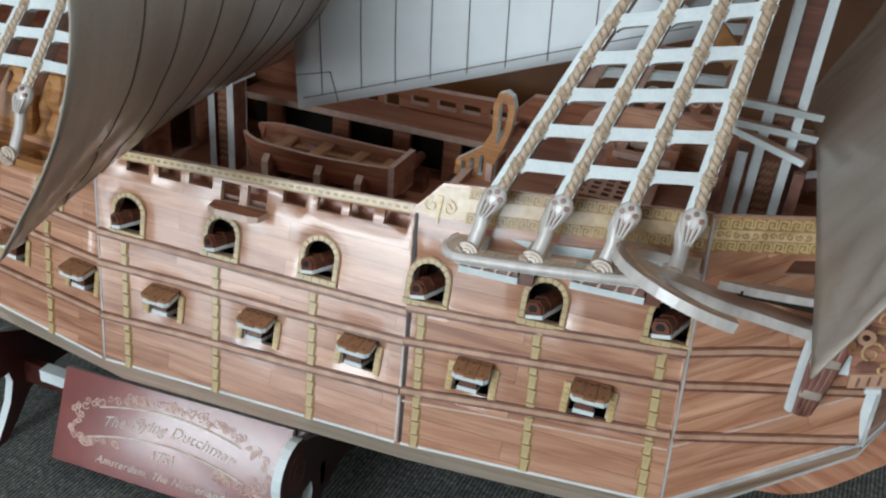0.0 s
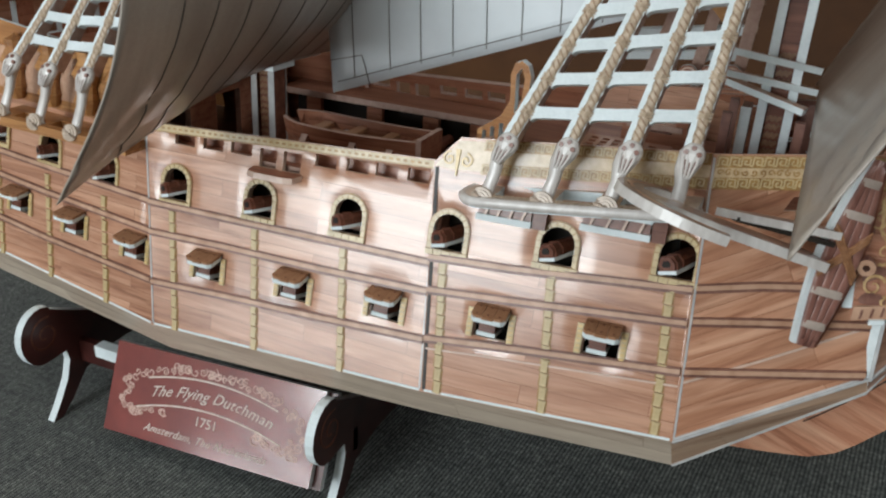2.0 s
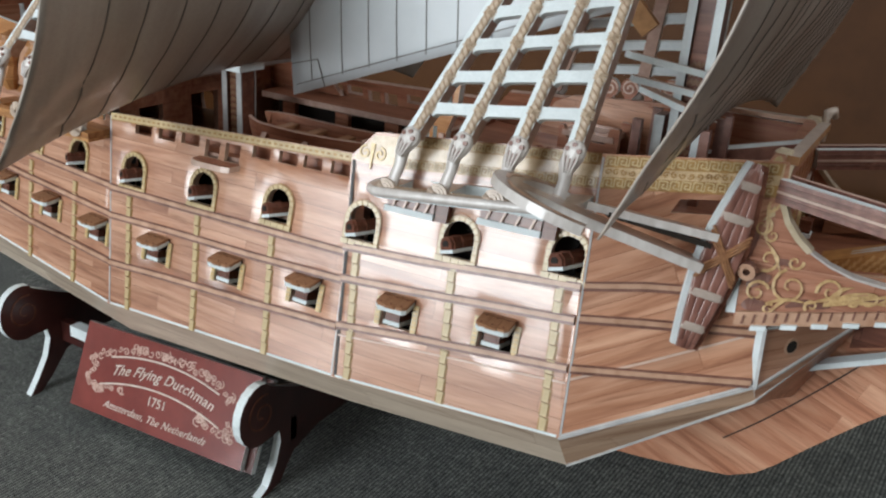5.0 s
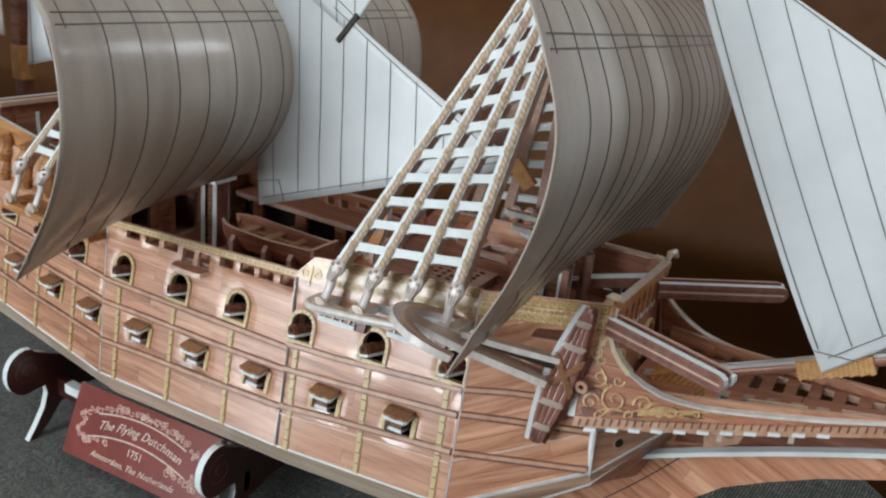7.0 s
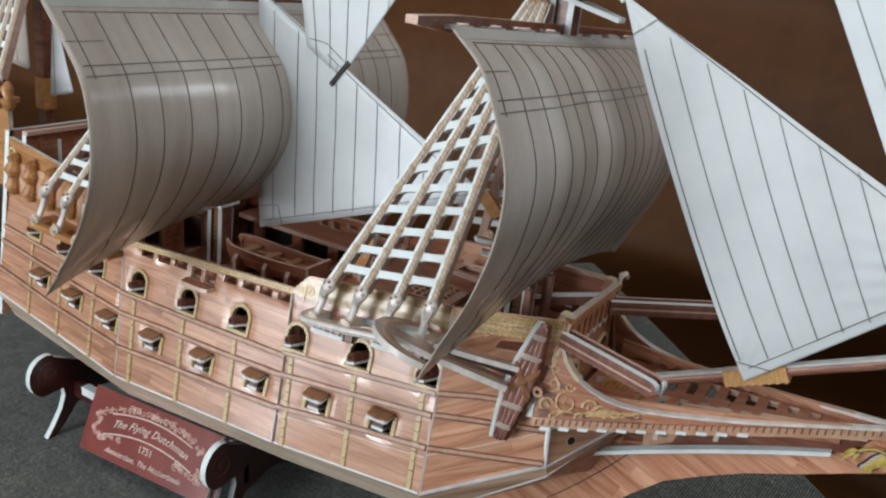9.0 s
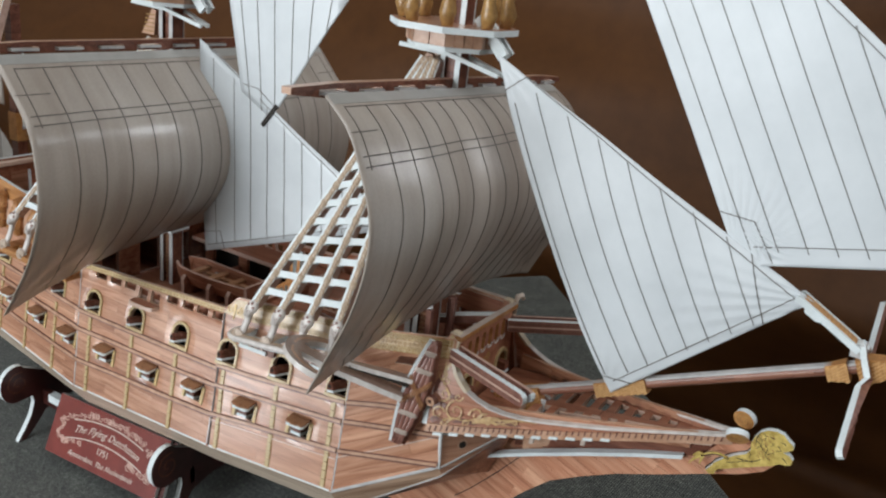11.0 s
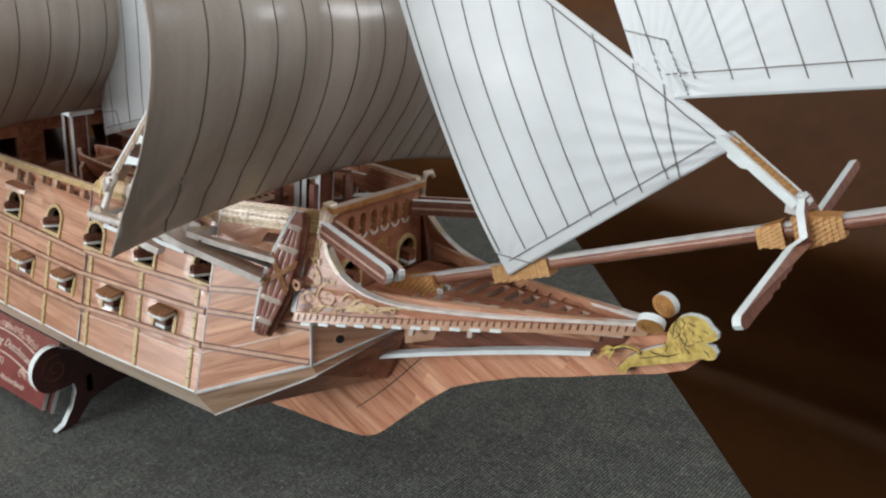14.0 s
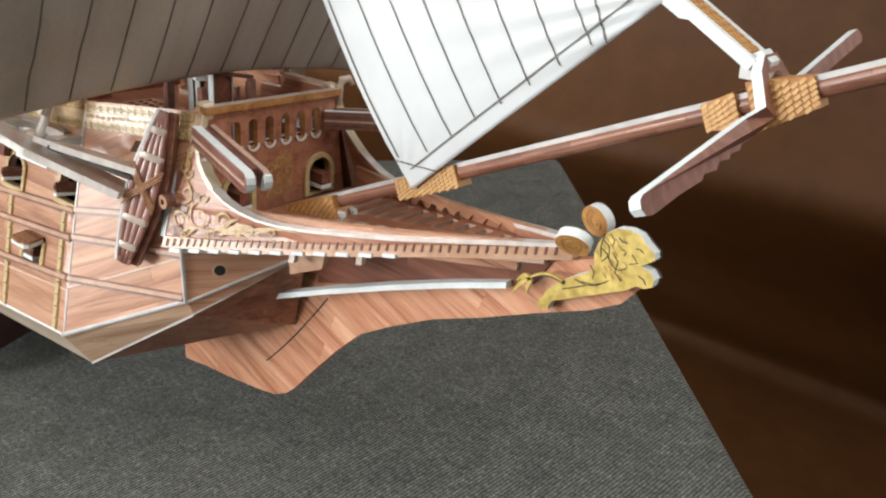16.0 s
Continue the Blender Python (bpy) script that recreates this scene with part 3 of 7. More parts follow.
FWD_LIDS = ((-58.3, 101.6), (-19.7, 104.2))
STERN_LIDS = ((-219.8, 94.0), (-257, 95.5), (-294, 97.5))


def openings(ports, lids):
    return [arch(x, z, 11.6, 13.2) for x, z in ports] + [rect(x - 6, z, x + 6, z + 11.5) for x, z in lids]


def pressed(side, holes):
    """The sheet of a side panel; the die has pressed the print in at the rims of the openings."""
    rims = {(round(a, 3), round(b, 3)) for h in holes for a, b in h}
    plain_sheet = side.sheet()
    return lambda a, b, d: plain_sheet(a, b, d + 0.9 if d == 0 and (round(a, 3), round(b, 3)) in rims else d)


def hull_panel(name, side, outline, holes, material=WOOD):
    p = board(name, outline, holes, pressed(side, holes), 3, material, ship, "printed brown plank wood board with pressed port edges", CUT, mesh=4.0)
    # the port panel takes the darker deck wood, so its shade is in the colour
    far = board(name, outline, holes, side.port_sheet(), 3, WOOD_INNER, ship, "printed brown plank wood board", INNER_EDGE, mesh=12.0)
    if side is MID:
        far.location.z = 0.005
    return p


row = []
for x0, x1, dz in ((-201.7, -192, 0), (-188, -178.4, 0.3), (-175, -165.2, 0.8), (-137.2, -128.2, 2.0), (-124, -114.8, 2.4), (-112, -103, 2.8), (-99.2, -90.6, 3.2)):
    row.append(rect(x0, 145.9 + dz, x1, 150.4 + dz))
row.append(rect(-161.6, 143.6, -154, 150.6))
row.append(rect(-151, 143.6, -143.2, 151.0))
stern = hull_panel("stern_side_panel", STERN, [(-345, 78), (-207, 69), (-216, 150), (-345, 160)], openings(STERN_PORTS, STERN_LIDS))
mid = hull_panel("middle_side_panel", MID, [(-207, 69), (-80, 77), (-88, 158), (-216, 152.5)], openings(MID_PORTS, MID_LIDS) + row, WOOD_MID)
fwd = hull_panel("forward_side_panel", FWD, [(-80, 77), (9, 82), (3, 175), (-79.5, 168), (-88, 158.4)],
                 openings(FWD_PORTS, FWD_LIDS))
bow = hull_panel("bow_side_panel", BOW, [(9, 82), (63, 110), (62, 130), (57, 180), (3, 175)], [[(27, 160), (46, 161.5), (47.5, 165), (42, 166), (29, 164.5)]], WOOD_BOW)

# white seam edges where the panels meet
for side, (x0, z0), (x1, z1), par in ((MID, (-206.6, 70), (-215.6, 151), mid), (MID, (-80.8, 78), (-88.4, 157), mid), (BOW, (9.6, 83), (3.6, 174), bow)):
    bm = bmesh.new()
    ribbon(bm, [side.at(x0 + (x1 - x0) * k / 8, z0 + (z1 - z0) * k / 8, 0.05) for k in range(9)], 0.7, side.normal(x0, z0), 0.3)
    part("seam_edge", bm, FOAM_GREY, par)
for side, (x0, z0), (x1, z1), par in ((STERN, (-344, 78.8), (-208, 69.8), stern), (MID, (-206, 69.8), (-81, 77.6), mid), (FWD, (-79, 77.8), (8.4, 82.6), fwd), (BOW, (9.6, 83.0), (62.4, 110.4), bow)):
    bm = bmesh.new()
    ribbon(bm, [side.at(x0 + (x1 - x0) * k / 12, z0 + (z1 - z0) * k / 12, 0.05) for k in range(13)], 0.9, side.normal(x0, z0), 0.25)
    part("lower_edge", bm, FOAM_GREY if side is BOW else FOAM, par)
bm = bmesh.new()
ribbon(bm, [FWD.at(-79.2 - 7.4 * k / 8, 78 + 79 * k / 8, 0.05) for k in range(9)], 1.3, FWD.normal(-80, 100), 0.2)
part("seam_edge", bm, INK, fwd)


def strip_on(side, name, pts, high, lift, material, parent):
    """A long strip on a panel: pts are (x, z) of its middle line."""
    out = [(x, z - high / 2) for x, z in pts] + [(x, z + high / 2) for x, z in reversed(pts)]
    return board(name, out, [], side.sheet(lift), lift + 0.4, material, parent, edge=material)


def wale(side, pts, parent):
    strip_on(side, "wale", [(x, z - 0.4) for x, z in pts], 1.1, 0.9, RAIL, parent)
    strip_on(side, "wale_edge", [(x, z + 0.9) for x, z in pts], 1.5, 1.5, RAIL_TAN, parent)
    strip_on(side, "wale_line", [(x, z + 1.9) for x, z in pts], 0.5, 0.8, RAIL, parent)


wale(STERN, [(-345, 124), (-280, 121.7), (-212, 120.2)], stern)
wale(STERN, [(-345, 114), (-279, 110.4), (-211, 108.0)], stern)
wale(STERN, [(-345, 95), (-280, 90.0), (-209, 87.4)], stern)
wale(MID, [(-211.8, 120.2), (-170, 120.6), (-85, 122)], mid)
wale(MID, [(-210.6, 108.0), (-174, 109.3), (-128, 110.2), (-84, 112)], mid)
wale(MID, [(-208.4, 87.2), (-171, 89.8), (-125, 92.2), (-82.4, 95)], mid)
wale(FWD, [(-84.6, 125.2), (-55, 126.6), (5.6, 131.6)], fwd)
wale(FWD, [(-83.4, 113.6), (-53, 115.8), (6.0, 120.7)], fwd)
wale(FWD, [(-81.8, 96.2), (-50, 99.6), (7.0, 104.8)], fwd)
wale(BOW, [(6.6, 132.4), (25, 135.4), (60, 138.6)], bow)
wale(BOW, [(7.4, 121.8), (27, 123.8), (61, 126.6)], bow)
wale(BOW, [(8.2, 105.2), (30, 107.4), (61.4, 110.4)], bow)
strip_on(FWD, "pale_line", [(-80.8, 93.2), (-50, 96.0), (7.4, 100.6)], 0.7, 0.3, RAIL_LIGHT, fwd)
strip_on(BOW, "pale_line", [(8.6, 102.2), (30, 112), (61, 127.6)], 0.9, 0.4, RAIL_LIGHT, bow)
strip_on(MID, "gilt_cap", [(-215, 151.2), (-150, 153.8), (-89, 156.4)], 2.6, 0.6, GOLD_PALE, mid)
strip_on(MID, "cap_shadow_line", [(-215, 149.6), (-150, 152.4), (-89, 155.0)], 0.5, 0.7, GOLD_DEEP, mid)
bm = bmesh.new()
for k in range(44):
    x = -213 + k * 2.8
    z = 151.2 + (x + 215) * 5.2 / 126
    ribbon(bm, [MID.at(x, z, -0.6), MID.at(x + 1.5, z + 0.06, -0.6)], 0.9, MID.normal(x, z), 0.15)
part("cap_pattern", bm, GOLD_DEEP, mid)


# gilt key borders of the forecastle
def key_border(side, x0, x1, za, zb, size, parent):
    """A row of square spirals between (x0, za) and (x1, zb)."""
    bm = bmesh.new()
    n = int((x1 - x0) / (size * 1.25))
    step = (x1 - x0) / n
    for k in range(n):
        x = x0 + k * step
        z = za + (zb - za) * (k + 0.5) / n
        s = size
        path = ((0, -0.5), (0, 0.5), (0.95, 0.5), (0.95, -0.3), (0.38, -0.3), (0.38, 0.12), (0.62, 0.12))
        pts = [side.at(x + a * s, z + b * s, -0.55) for a, b in path]
        for p, q in zip(pts, pts[1:]):
            ribbon(bm, [p, q], s * 0.17, side.normal(x, z), 0.3)
        ribbon(bm, [side.at(x, z - 0.5 * s, -0.55), side.at(x - step + 0.95 * s, z - 0.5 * s, -0.55)], s * 0.17, side.normal(x, z), 0.3)
    return part("key_border", bm, GOLD_PALE, parent, "gilt greek key border")


board("gilt_band", [(-87.2, 157.4), (-80, 156.8), (-40, 160.7), (3.2, 165.2), (3.2, 174.7), (-40, 170.4), (-79.6, 166.9)], [], FWD.sheet(0.4), 0.8, GOLD_BAND, fwd, "gilt band", GOLD_BAND)
strip_on(FWD, "key_ground", [(-70.5, 166.6), (3.0, 173.0)], 3.6, 0.5, GOLD_DEEP, fwd)
strip_on(FWD, "key_ground", [(-70.5, 158.6), (3.2, 165.6)], 3.6, 0.5, GOLD_DEEP, fwd)
strip_on(BOW, "key_ground", [(4.6, 172.8), (55.4, 177.4)], 3.6, 0.5, GOLD_DEEP, bow)
strip_on(BOW, "key_ground", [(4.8, 166.2), (55.4, 170.8)], 3.6, 0.5, GOLD_DEEP, bow)
strip_on(BOW, "gilt_band", [(4.4, 170.0), (56, 174.5)], 9.4, 0.4, GOLD_BAND, bow)
key_border(FWD, -70, 2.4, 166.6, 173.0, 2.6, fwd)
key_border(FWD, -70, 2.8, 158.6, 165.6, 2.6, fwd)
key_border(BOW, 5.0, 55, 172.8, 177.4, 2.6, bow)
key_border(BOW, 5.2, 55, 166.2, 170.8, 2.6, bow)
bm = bmesh.new()
for k in range(20):
    x = 6 + k * 2.45
    z = 169.6 + (x - 5) * 0.088
    ribbon(bm, [BOW.at(a, b, -0.5) for a, b in spiral(x, z, 1.1, 1.1, k, 8)], 0.45, BOW.normal(x, z), 0.25)
part("scroll_frieze", bm, GOLD_DEEP, bow)
bm = bmesh.new()
for cx, s in ((-82.5, 1), (-76.5, -1)):
    ribbon(bm, [FWD.at(a, b, -0.5) for a, b in spiral(cx + 0.2, 160.5, 2.5, 1.3, 1.5, 18, s)], 0.7, FWD.normal(cx, 160), 0.35)
ribbon(bm, [FWD.at(-79.5, 164, -0.5), FWD.at(-79.3, 155, -0.5)], [1.8, 0.5], FWD.normal(-79, 160), 0.4)
part("lily_ornament", bm, GOLD, fwd, "gilt lily ornament")


# ---- gun ports ----
def port_frame_mesh(bm):
    """A gilt arch of small blocks with a sill, for an opening 11.6 wide; outward is -y."""
    r0, r1 = 5.8, 7.4
    for k in range(9):
        a0, a1 = math.pi * k / 9 + 0.03, math.pi * (k + 1) / 9 - 0.03
        q = [(r * math.cos(a), 7.4 + r * math.sin(a)) for r, a in ((r0, a0), (r1, a0), (r1, a1), (r0, a1))]
        prism(bm, q, [], lambda a, b, d: V(a, d - 0.5, b), 0.9, (0, 0))
    for s in (-1, 1):
        for k in range(3):
            q = rect(min(s * r0, s * r1), 0.15 + k * 2.45, max(s * r0, s * r1), 2.35 + k * 2.45)
            prism(bm, q, [], lambda a, b, d: V(a, d - 0.5, b), 0.9, (0, 0))
    prism(bm, arch(0, -2.3, 15.6, 17.6, 14), [arch(0, 0, 11.7, 13.2, 14)], lambda a, b, d: V(a, d - 0.2, b), 0.4, (1, 1))
    for k in range(5):
        prism(bm, rect(-7.8 + k * 3.16, -2.1, -4.86 + k * 3.16, -0.2), [], lambda a, b, d: V(a, d - 0.8, b), 1.2, (0, 0))


def gun_mesh(bm):
    """A flat-sided cannon that leans out of its port: a ridged brown barrel on a thin white cut lip."""
    m = pose(0, 0, 1.4, 9, -14, -24)
    prism(bm, [(-2.7, 0.7), (2.7, 0.7), (2.9, 3.0), (1.7, 4.9), (-1.7, 4.9), (-2.9, 3.0)], [], lambda a, b, d: m @ V(a, d - 4.4, b), 19, (0, 0))
    # the bore is a black plate, painted for the shade within
    prism(bm, [(-1.2, 1.9), (1.2, 1.9), (1.5, 3.0), (0.8, 4.0), (-0.8, 4.0), (-1.5, 3.0)], [], lambda a, b, d: m @ V(a, d - 4.7, b), 0.3, (2, 2))
    for y in (-3.2, 1.0):
        prism(bm, [(-3.2, 0.7), (3.2, 0.7), (3.3, 3.1), (2.0, 5.3), (-2.0, 5.3), (-3.3, 3.1)], [], lambda a, b, d: m @ V(a, y + d, b), 0.8, (0, 0))
    box(bm, (-3.2, -4.5, -0.5), (3.2, 15, 0.7), 1, m)


def lid_mesh(bm):
    """A port lid hinged at its top edge and propped open; the hinge lies at z 0. Round front corners, nailed planks."""
    m = pose(0, 0, 0, 19, 0, 0)
    def f(top):
        return lambda a, b, d: m @ V(a, b, top - d)
    for x0, x1 in ((-6.1, -2.15), (-2.0, 2.0), (2.15, 6.1)):
        y0 = -7.4 if abs(x0 + x1) > 1 else -8.0
        lo, hi = (x0 + 1.2, x1) if x0 < -3 else (x0, x1 - 1.2) if x1 > 3 else (x0, x1)
        prism(bm, [(x0, 0.4), (x0, y0 + (1.2 if lo > x0 else 0.2)), (lo, y0), (hi, y0), (x1, y0 + (1.2 if hi < x1 else 0.2)), (x1, 0.4)], [], f(0.3), 1.1, (0, 0))
    prism(bm, [(-6.0, 0.3), (-6.1, -6.4), (-4.8, -7.7), (4.8, -7.7), (6.1, -6.4), (6.0, 0.3)], [], f(-0.8), 1.7, (1, 1))
    for x in (-4.1, 0, 4.1):
        for y in (-1.4, -6.2):
            tube(bm, [m @ V(x, y, 0.2), m @ V(x, y, 0.55)], 0.32, 6, slot=2)


def stub_mesh(bm):
    """The white muzzle piece inside a lower port."""
    box(bm, (-4.4, -1.4, 0.6), (2.4, 10, 2.1), 1)
    box(bm, (-3.9, -1.1, 2.1), (1.9, 10, 5.4), 0)
    box(bm, (-3.0, -1.4, 2.6), (1.0, -1.0, 4.4), 0)


def flank_mesh(bm):
    for x in (-8.7, 6.4):
        box(bm, (x, -0.5, -0.2), (x + 2.3, 0.2, 10.4), 0)
        for k in range(6):
            box(bm, (x + 0.4, -0.8, 0.4 + k * 1.7), (x + 1.9, -0.4, 1.3 + k * 1.7), 1)


# added black sheets that stand for the shade behind ports and under the gangway
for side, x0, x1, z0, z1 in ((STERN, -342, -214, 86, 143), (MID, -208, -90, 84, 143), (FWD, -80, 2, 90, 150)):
    board("hold_shade_sheet", [(x0, z0), (x1, z0 + 3), (x1 - 4, z1), (x0 - 4, z1)], [], lambda a, b, d: side.at(a, b, d + 13), 1.5, BLACK, ship, "", BLACK)
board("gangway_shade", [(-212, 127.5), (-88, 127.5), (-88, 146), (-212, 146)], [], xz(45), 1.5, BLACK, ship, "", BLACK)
protos = {}


def piece(kind, maker, mats, m, parent, label=""):
    if kind not in protos:
        bm = bmesh.new()
        maker(bm)
        ob = part(kind, bm, mats, parent, label)
        ob.matrix_basis = m
        protos[kind] = ob
        return ob
    return again(protos[kind], kind, m, parent, label)


for side, panel, ports, lids in ((STERN, stern, STERN_PORTS, STERN_LIDS), (MID, mid, MID_PORTS, MID_LIDS), (FWD, fwd, FWD_PORTS, FWD_LIDS)):
    for x, z in ports:
        piece("port_frame", port_frame_mesh, [GOLD_PALE, GOLD_DEEP], side.spot(x, z), panel)
        piece("cannon", gun_mesh, [WOOD_DARK, FOAM, BLACK], side.spot(x - 0.5, z + 1.2), panel, "dark brown cannon with white cut edge")
    for x, z in lids:
        piece("port_lid", lid_mesh, [WOOD_LID, FOAM, WOOD_DARK], side.spot(x, z + 11.6, 0.4), panel, "open brown plank port lid with white edge")
        piece("muzzle", stub_mesh, [WOOD_DARK, FOAM], side.spot(x, z + 0.5), panel, "white cut muzzle piece")
        piece("port_flank", flank_mesh, [GOLD_PALE, GOLD], side.spot(x, z), panel)


def rib_mesh(bm):
    """One joint of a gilt bamboo-like rib, 4.6 high."""
    box(bm, (-1.15, -0.7, 0), (1.15, 0.2, 3.9))
    box(bm, (-1.4, -0.9, 4.0), (1.4, 0.2, 4.6))
    box(bm, (-1.75, -0.25, -0.05), (1.75, 0.1, 4.65), 1)


for side, panel, ribs in ((STERN, stern, ((-239.5, -235, 117.5, 71), (-275.5, -271, 119.5, 73), (-310, -305, 122, 75.5))),
                          (MID, mid, ((-200.2, -194.6, 119.5, 70), (-160, -154.5, 120.5, 72.5), (-120.4, -114.6, 122, 75))),
                          (FWD, fwd, ((-79.2, -73.9, 125.5, 78), (-40.4, -35.3, 128, 80.5), (-1.4, 3.2, 131, 83)))):
    for xt, xb, zt, zb in ribs:
        n = int((zt - zb) / 4.7)
        for k in range(n):
            t = (k + 0.5) / n
            piece("gilt_rib", rib_mesh, [GOLD_PALE, GOLD_DEEP], side.spot(xb + (xt - xb) * t, zb + (zt - zb) * k / n), panel)


# ---- lower hull and bow facets ----
def facet(name, pts, th, material, parent=None, label="", mirror=True, edge=None):
    """A flat or slightly warped board through three or four corners; th runs inward."""
    made = None
    for s in ((1, -1) if mirror else (1,)):
        bm = bmesh.new()
        ps = [V(p[0], p[1] * s, p[2]) for p in pts]
        n = (ps[1] - ps[0]).cross(ps[2] - ps[0]).normalized()
        if n.y * s > 0 or (abs(n.y) < 0.05 and n.z < 0):
            n = -n
        a = [bm.verts.new(p) for p in ps]
        b = [bm.verts.new(p - n * th) for p in ps]
        bm.faces.new(a), bm.faces.new(b[::-1])
        for i in range(len(a)):
            j = (i + 1) % len(a)
            bm.faces.new((a[i], a[j], b[j], b[i])).material_index = 1
        o = part(name, bm, [material, edge or FOAM], parent or ship, label)
        made = made or o
    return made


facet("bilge_strip", [(-345, -62, 78), (-207, -77, 69), (-210, -64, 50), (-345, -50, 56)], 3, STRIP, label="pale brown wood strip board")
facet("bilge_strip", [(-207, -77, 69), (-80, -78.5, 77), (-80.6, -67, 60.6), (-210, -64, 50)], 3, STRIP, label="pale brown wood strip board")
facet("bilge_strip", [(-80, -78.5, 77), (9, -72, 82), (10, -61, 65), (-80.6, -67, 60.6)], 3, STRIP, label="pale brown wood strip board")
facet("bilge_strip", [(9, -72, 82), (63, -48, 110), (64, -46, 104), (10, -61, 65)], 3, STRIP_BOW, label="pale brown wood strip board")
for a, b in (((-345, -50, 56), (-210, -64, 50)), ((-210, -64, 50), (-80.6, -67, 60.6)), ((-80.6, -67, 60.6), (10, -61, 65))):
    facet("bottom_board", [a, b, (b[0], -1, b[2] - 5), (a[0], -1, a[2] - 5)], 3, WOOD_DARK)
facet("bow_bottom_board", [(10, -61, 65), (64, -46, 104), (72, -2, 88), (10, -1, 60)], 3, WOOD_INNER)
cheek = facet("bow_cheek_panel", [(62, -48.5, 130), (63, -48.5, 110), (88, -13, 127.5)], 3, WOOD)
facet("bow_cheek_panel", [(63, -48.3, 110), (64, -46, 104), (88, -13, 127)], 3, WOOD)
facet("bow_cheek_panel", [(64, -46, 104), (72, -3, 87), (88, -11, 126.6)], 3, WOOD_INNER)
facet("bow_top_panel", [(62, -48, 131), (88, -13, 128.5), (88, 13, 128.5), (62, 48, 131)], 3, WOOD_INNER, mirror=False)
bm = bmesh.new()
for p, q, w in (((62.4, -49.2, 131), (63.4, -49.2, 110), 1.0), ((63.4, -49.0, 110), (88.4, -13.4, 127.8), 0.8), ((63.2, -48.6, 110.2), (9.4, -72.4, 82.2), 0.8), ((64, -46.2, 104), (10, -61.2, 65), 0.8), ((64, -46.4, 104.2), (80, -22.5, 119.4), 0.6)):
    m, n = along(p, q)
    box(bm, (0, -w / 2, -w / 2), (n, w / 2, w / 2), 0, m)
part("facet_edge", bm, FOAM_GREY, ship, "pale cut board edges")
hn = (V(63, -48.5, 110) - V(62, -48.5, 130)).cross(V(88, -13, 127.5) - V(62, -48.5, 130)).normalized()
hn = hn if hn.y < 0 else -hn
c = V(69.5, -37.6, 122.4)
bm = bmesh.new()
hu, hw = V(0, 0, 1).cross(hn).normalized(), V(0, 0, 1)
tube(bm, [c + hn * 0.1, c + hn * 0.8], [3.1, 2.9], 18, slot=0)
# no hole is cut: a black disc draws the shade inside it
tube(bm, [c + hn * 0.3, c + hn * 0.9], 2.1, 18, slot=1)
part("hawse_hole", bm, [RAIL_TAN, BLACK], cheek, "gilt-rimmed hawse hole")

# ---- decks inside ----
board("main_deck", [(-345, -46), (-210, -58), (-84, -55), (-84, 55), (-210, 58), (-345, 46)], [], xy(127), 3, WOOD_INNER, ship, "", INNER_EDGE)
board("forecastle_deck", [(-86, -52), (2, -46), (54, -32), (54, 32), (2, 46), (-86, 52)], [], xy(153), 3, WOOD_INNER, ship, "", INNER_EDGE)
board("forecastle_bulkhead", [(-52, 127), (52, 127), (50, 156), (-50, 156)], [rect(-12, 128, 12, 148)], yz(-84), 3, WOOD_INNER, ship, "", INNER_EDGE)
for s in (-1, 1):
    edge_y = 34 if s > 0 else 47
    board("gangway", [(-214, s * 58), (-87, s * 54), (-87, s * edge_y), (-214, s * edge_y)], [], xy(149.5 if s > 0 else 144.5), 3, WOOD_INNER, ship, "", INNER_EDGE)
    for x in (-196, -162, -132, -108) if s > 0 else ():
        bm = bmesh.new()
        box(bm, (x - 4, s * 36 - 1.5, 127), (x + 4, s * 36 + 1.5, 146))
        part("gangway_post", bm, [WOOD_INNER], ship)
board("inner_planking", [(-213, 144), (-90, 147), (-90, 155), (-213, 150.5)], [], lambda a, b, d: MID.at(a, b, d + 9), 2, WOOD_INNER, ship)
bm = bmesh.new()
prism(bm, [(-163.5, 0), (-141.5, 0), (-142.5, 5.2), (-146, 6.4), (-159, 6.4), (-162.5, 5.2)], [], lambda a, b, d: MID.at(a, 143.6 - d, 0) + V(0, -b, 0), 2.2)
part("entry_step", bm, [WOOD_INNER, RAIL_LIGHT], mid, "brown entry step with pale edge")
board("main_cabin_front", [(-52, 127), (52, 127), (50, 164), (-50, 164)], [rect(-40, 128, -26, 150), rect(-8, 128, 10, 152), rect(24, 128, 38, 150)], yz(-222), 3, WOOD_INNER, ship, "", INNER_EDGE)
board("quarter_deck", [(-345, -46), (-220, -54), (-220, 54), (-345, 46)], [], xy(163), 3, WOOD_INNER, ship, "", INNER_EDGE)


# ---- the beak ----
stem = board("stem_board", [(-12, 34), (5, 37), (23, 39), (42, 42), (57, 45), (66, 50), (72, 56), (82, 68), (96, 84), (110, 98), (126, 108), (146, 119), (167, 128), (188, 138), (206, 146), (216, 152), (222, 160),
                            (218, 168), (208, 164), (180, 153), (150, 146), (120, 139), (88, 129), (74, 112), (60, 92), (30, 70), (-12, 58)], [], xz(-2), 4, WOOD_STEM, ship, "curved stem board of light brown plank print", WOOD_STEM)
bm = bmesh.new()
ribbon(bm, [(52 + 39 * t - 5 * t * (1 - t), -2.1, 60.5 + 46 * t - 13 * t * (1 - t)) for t in np.linspace(0, 1, 13)], 0.55, V(0, -1, 0), 0.12)
part("scarf_line", bm, INK, stem)
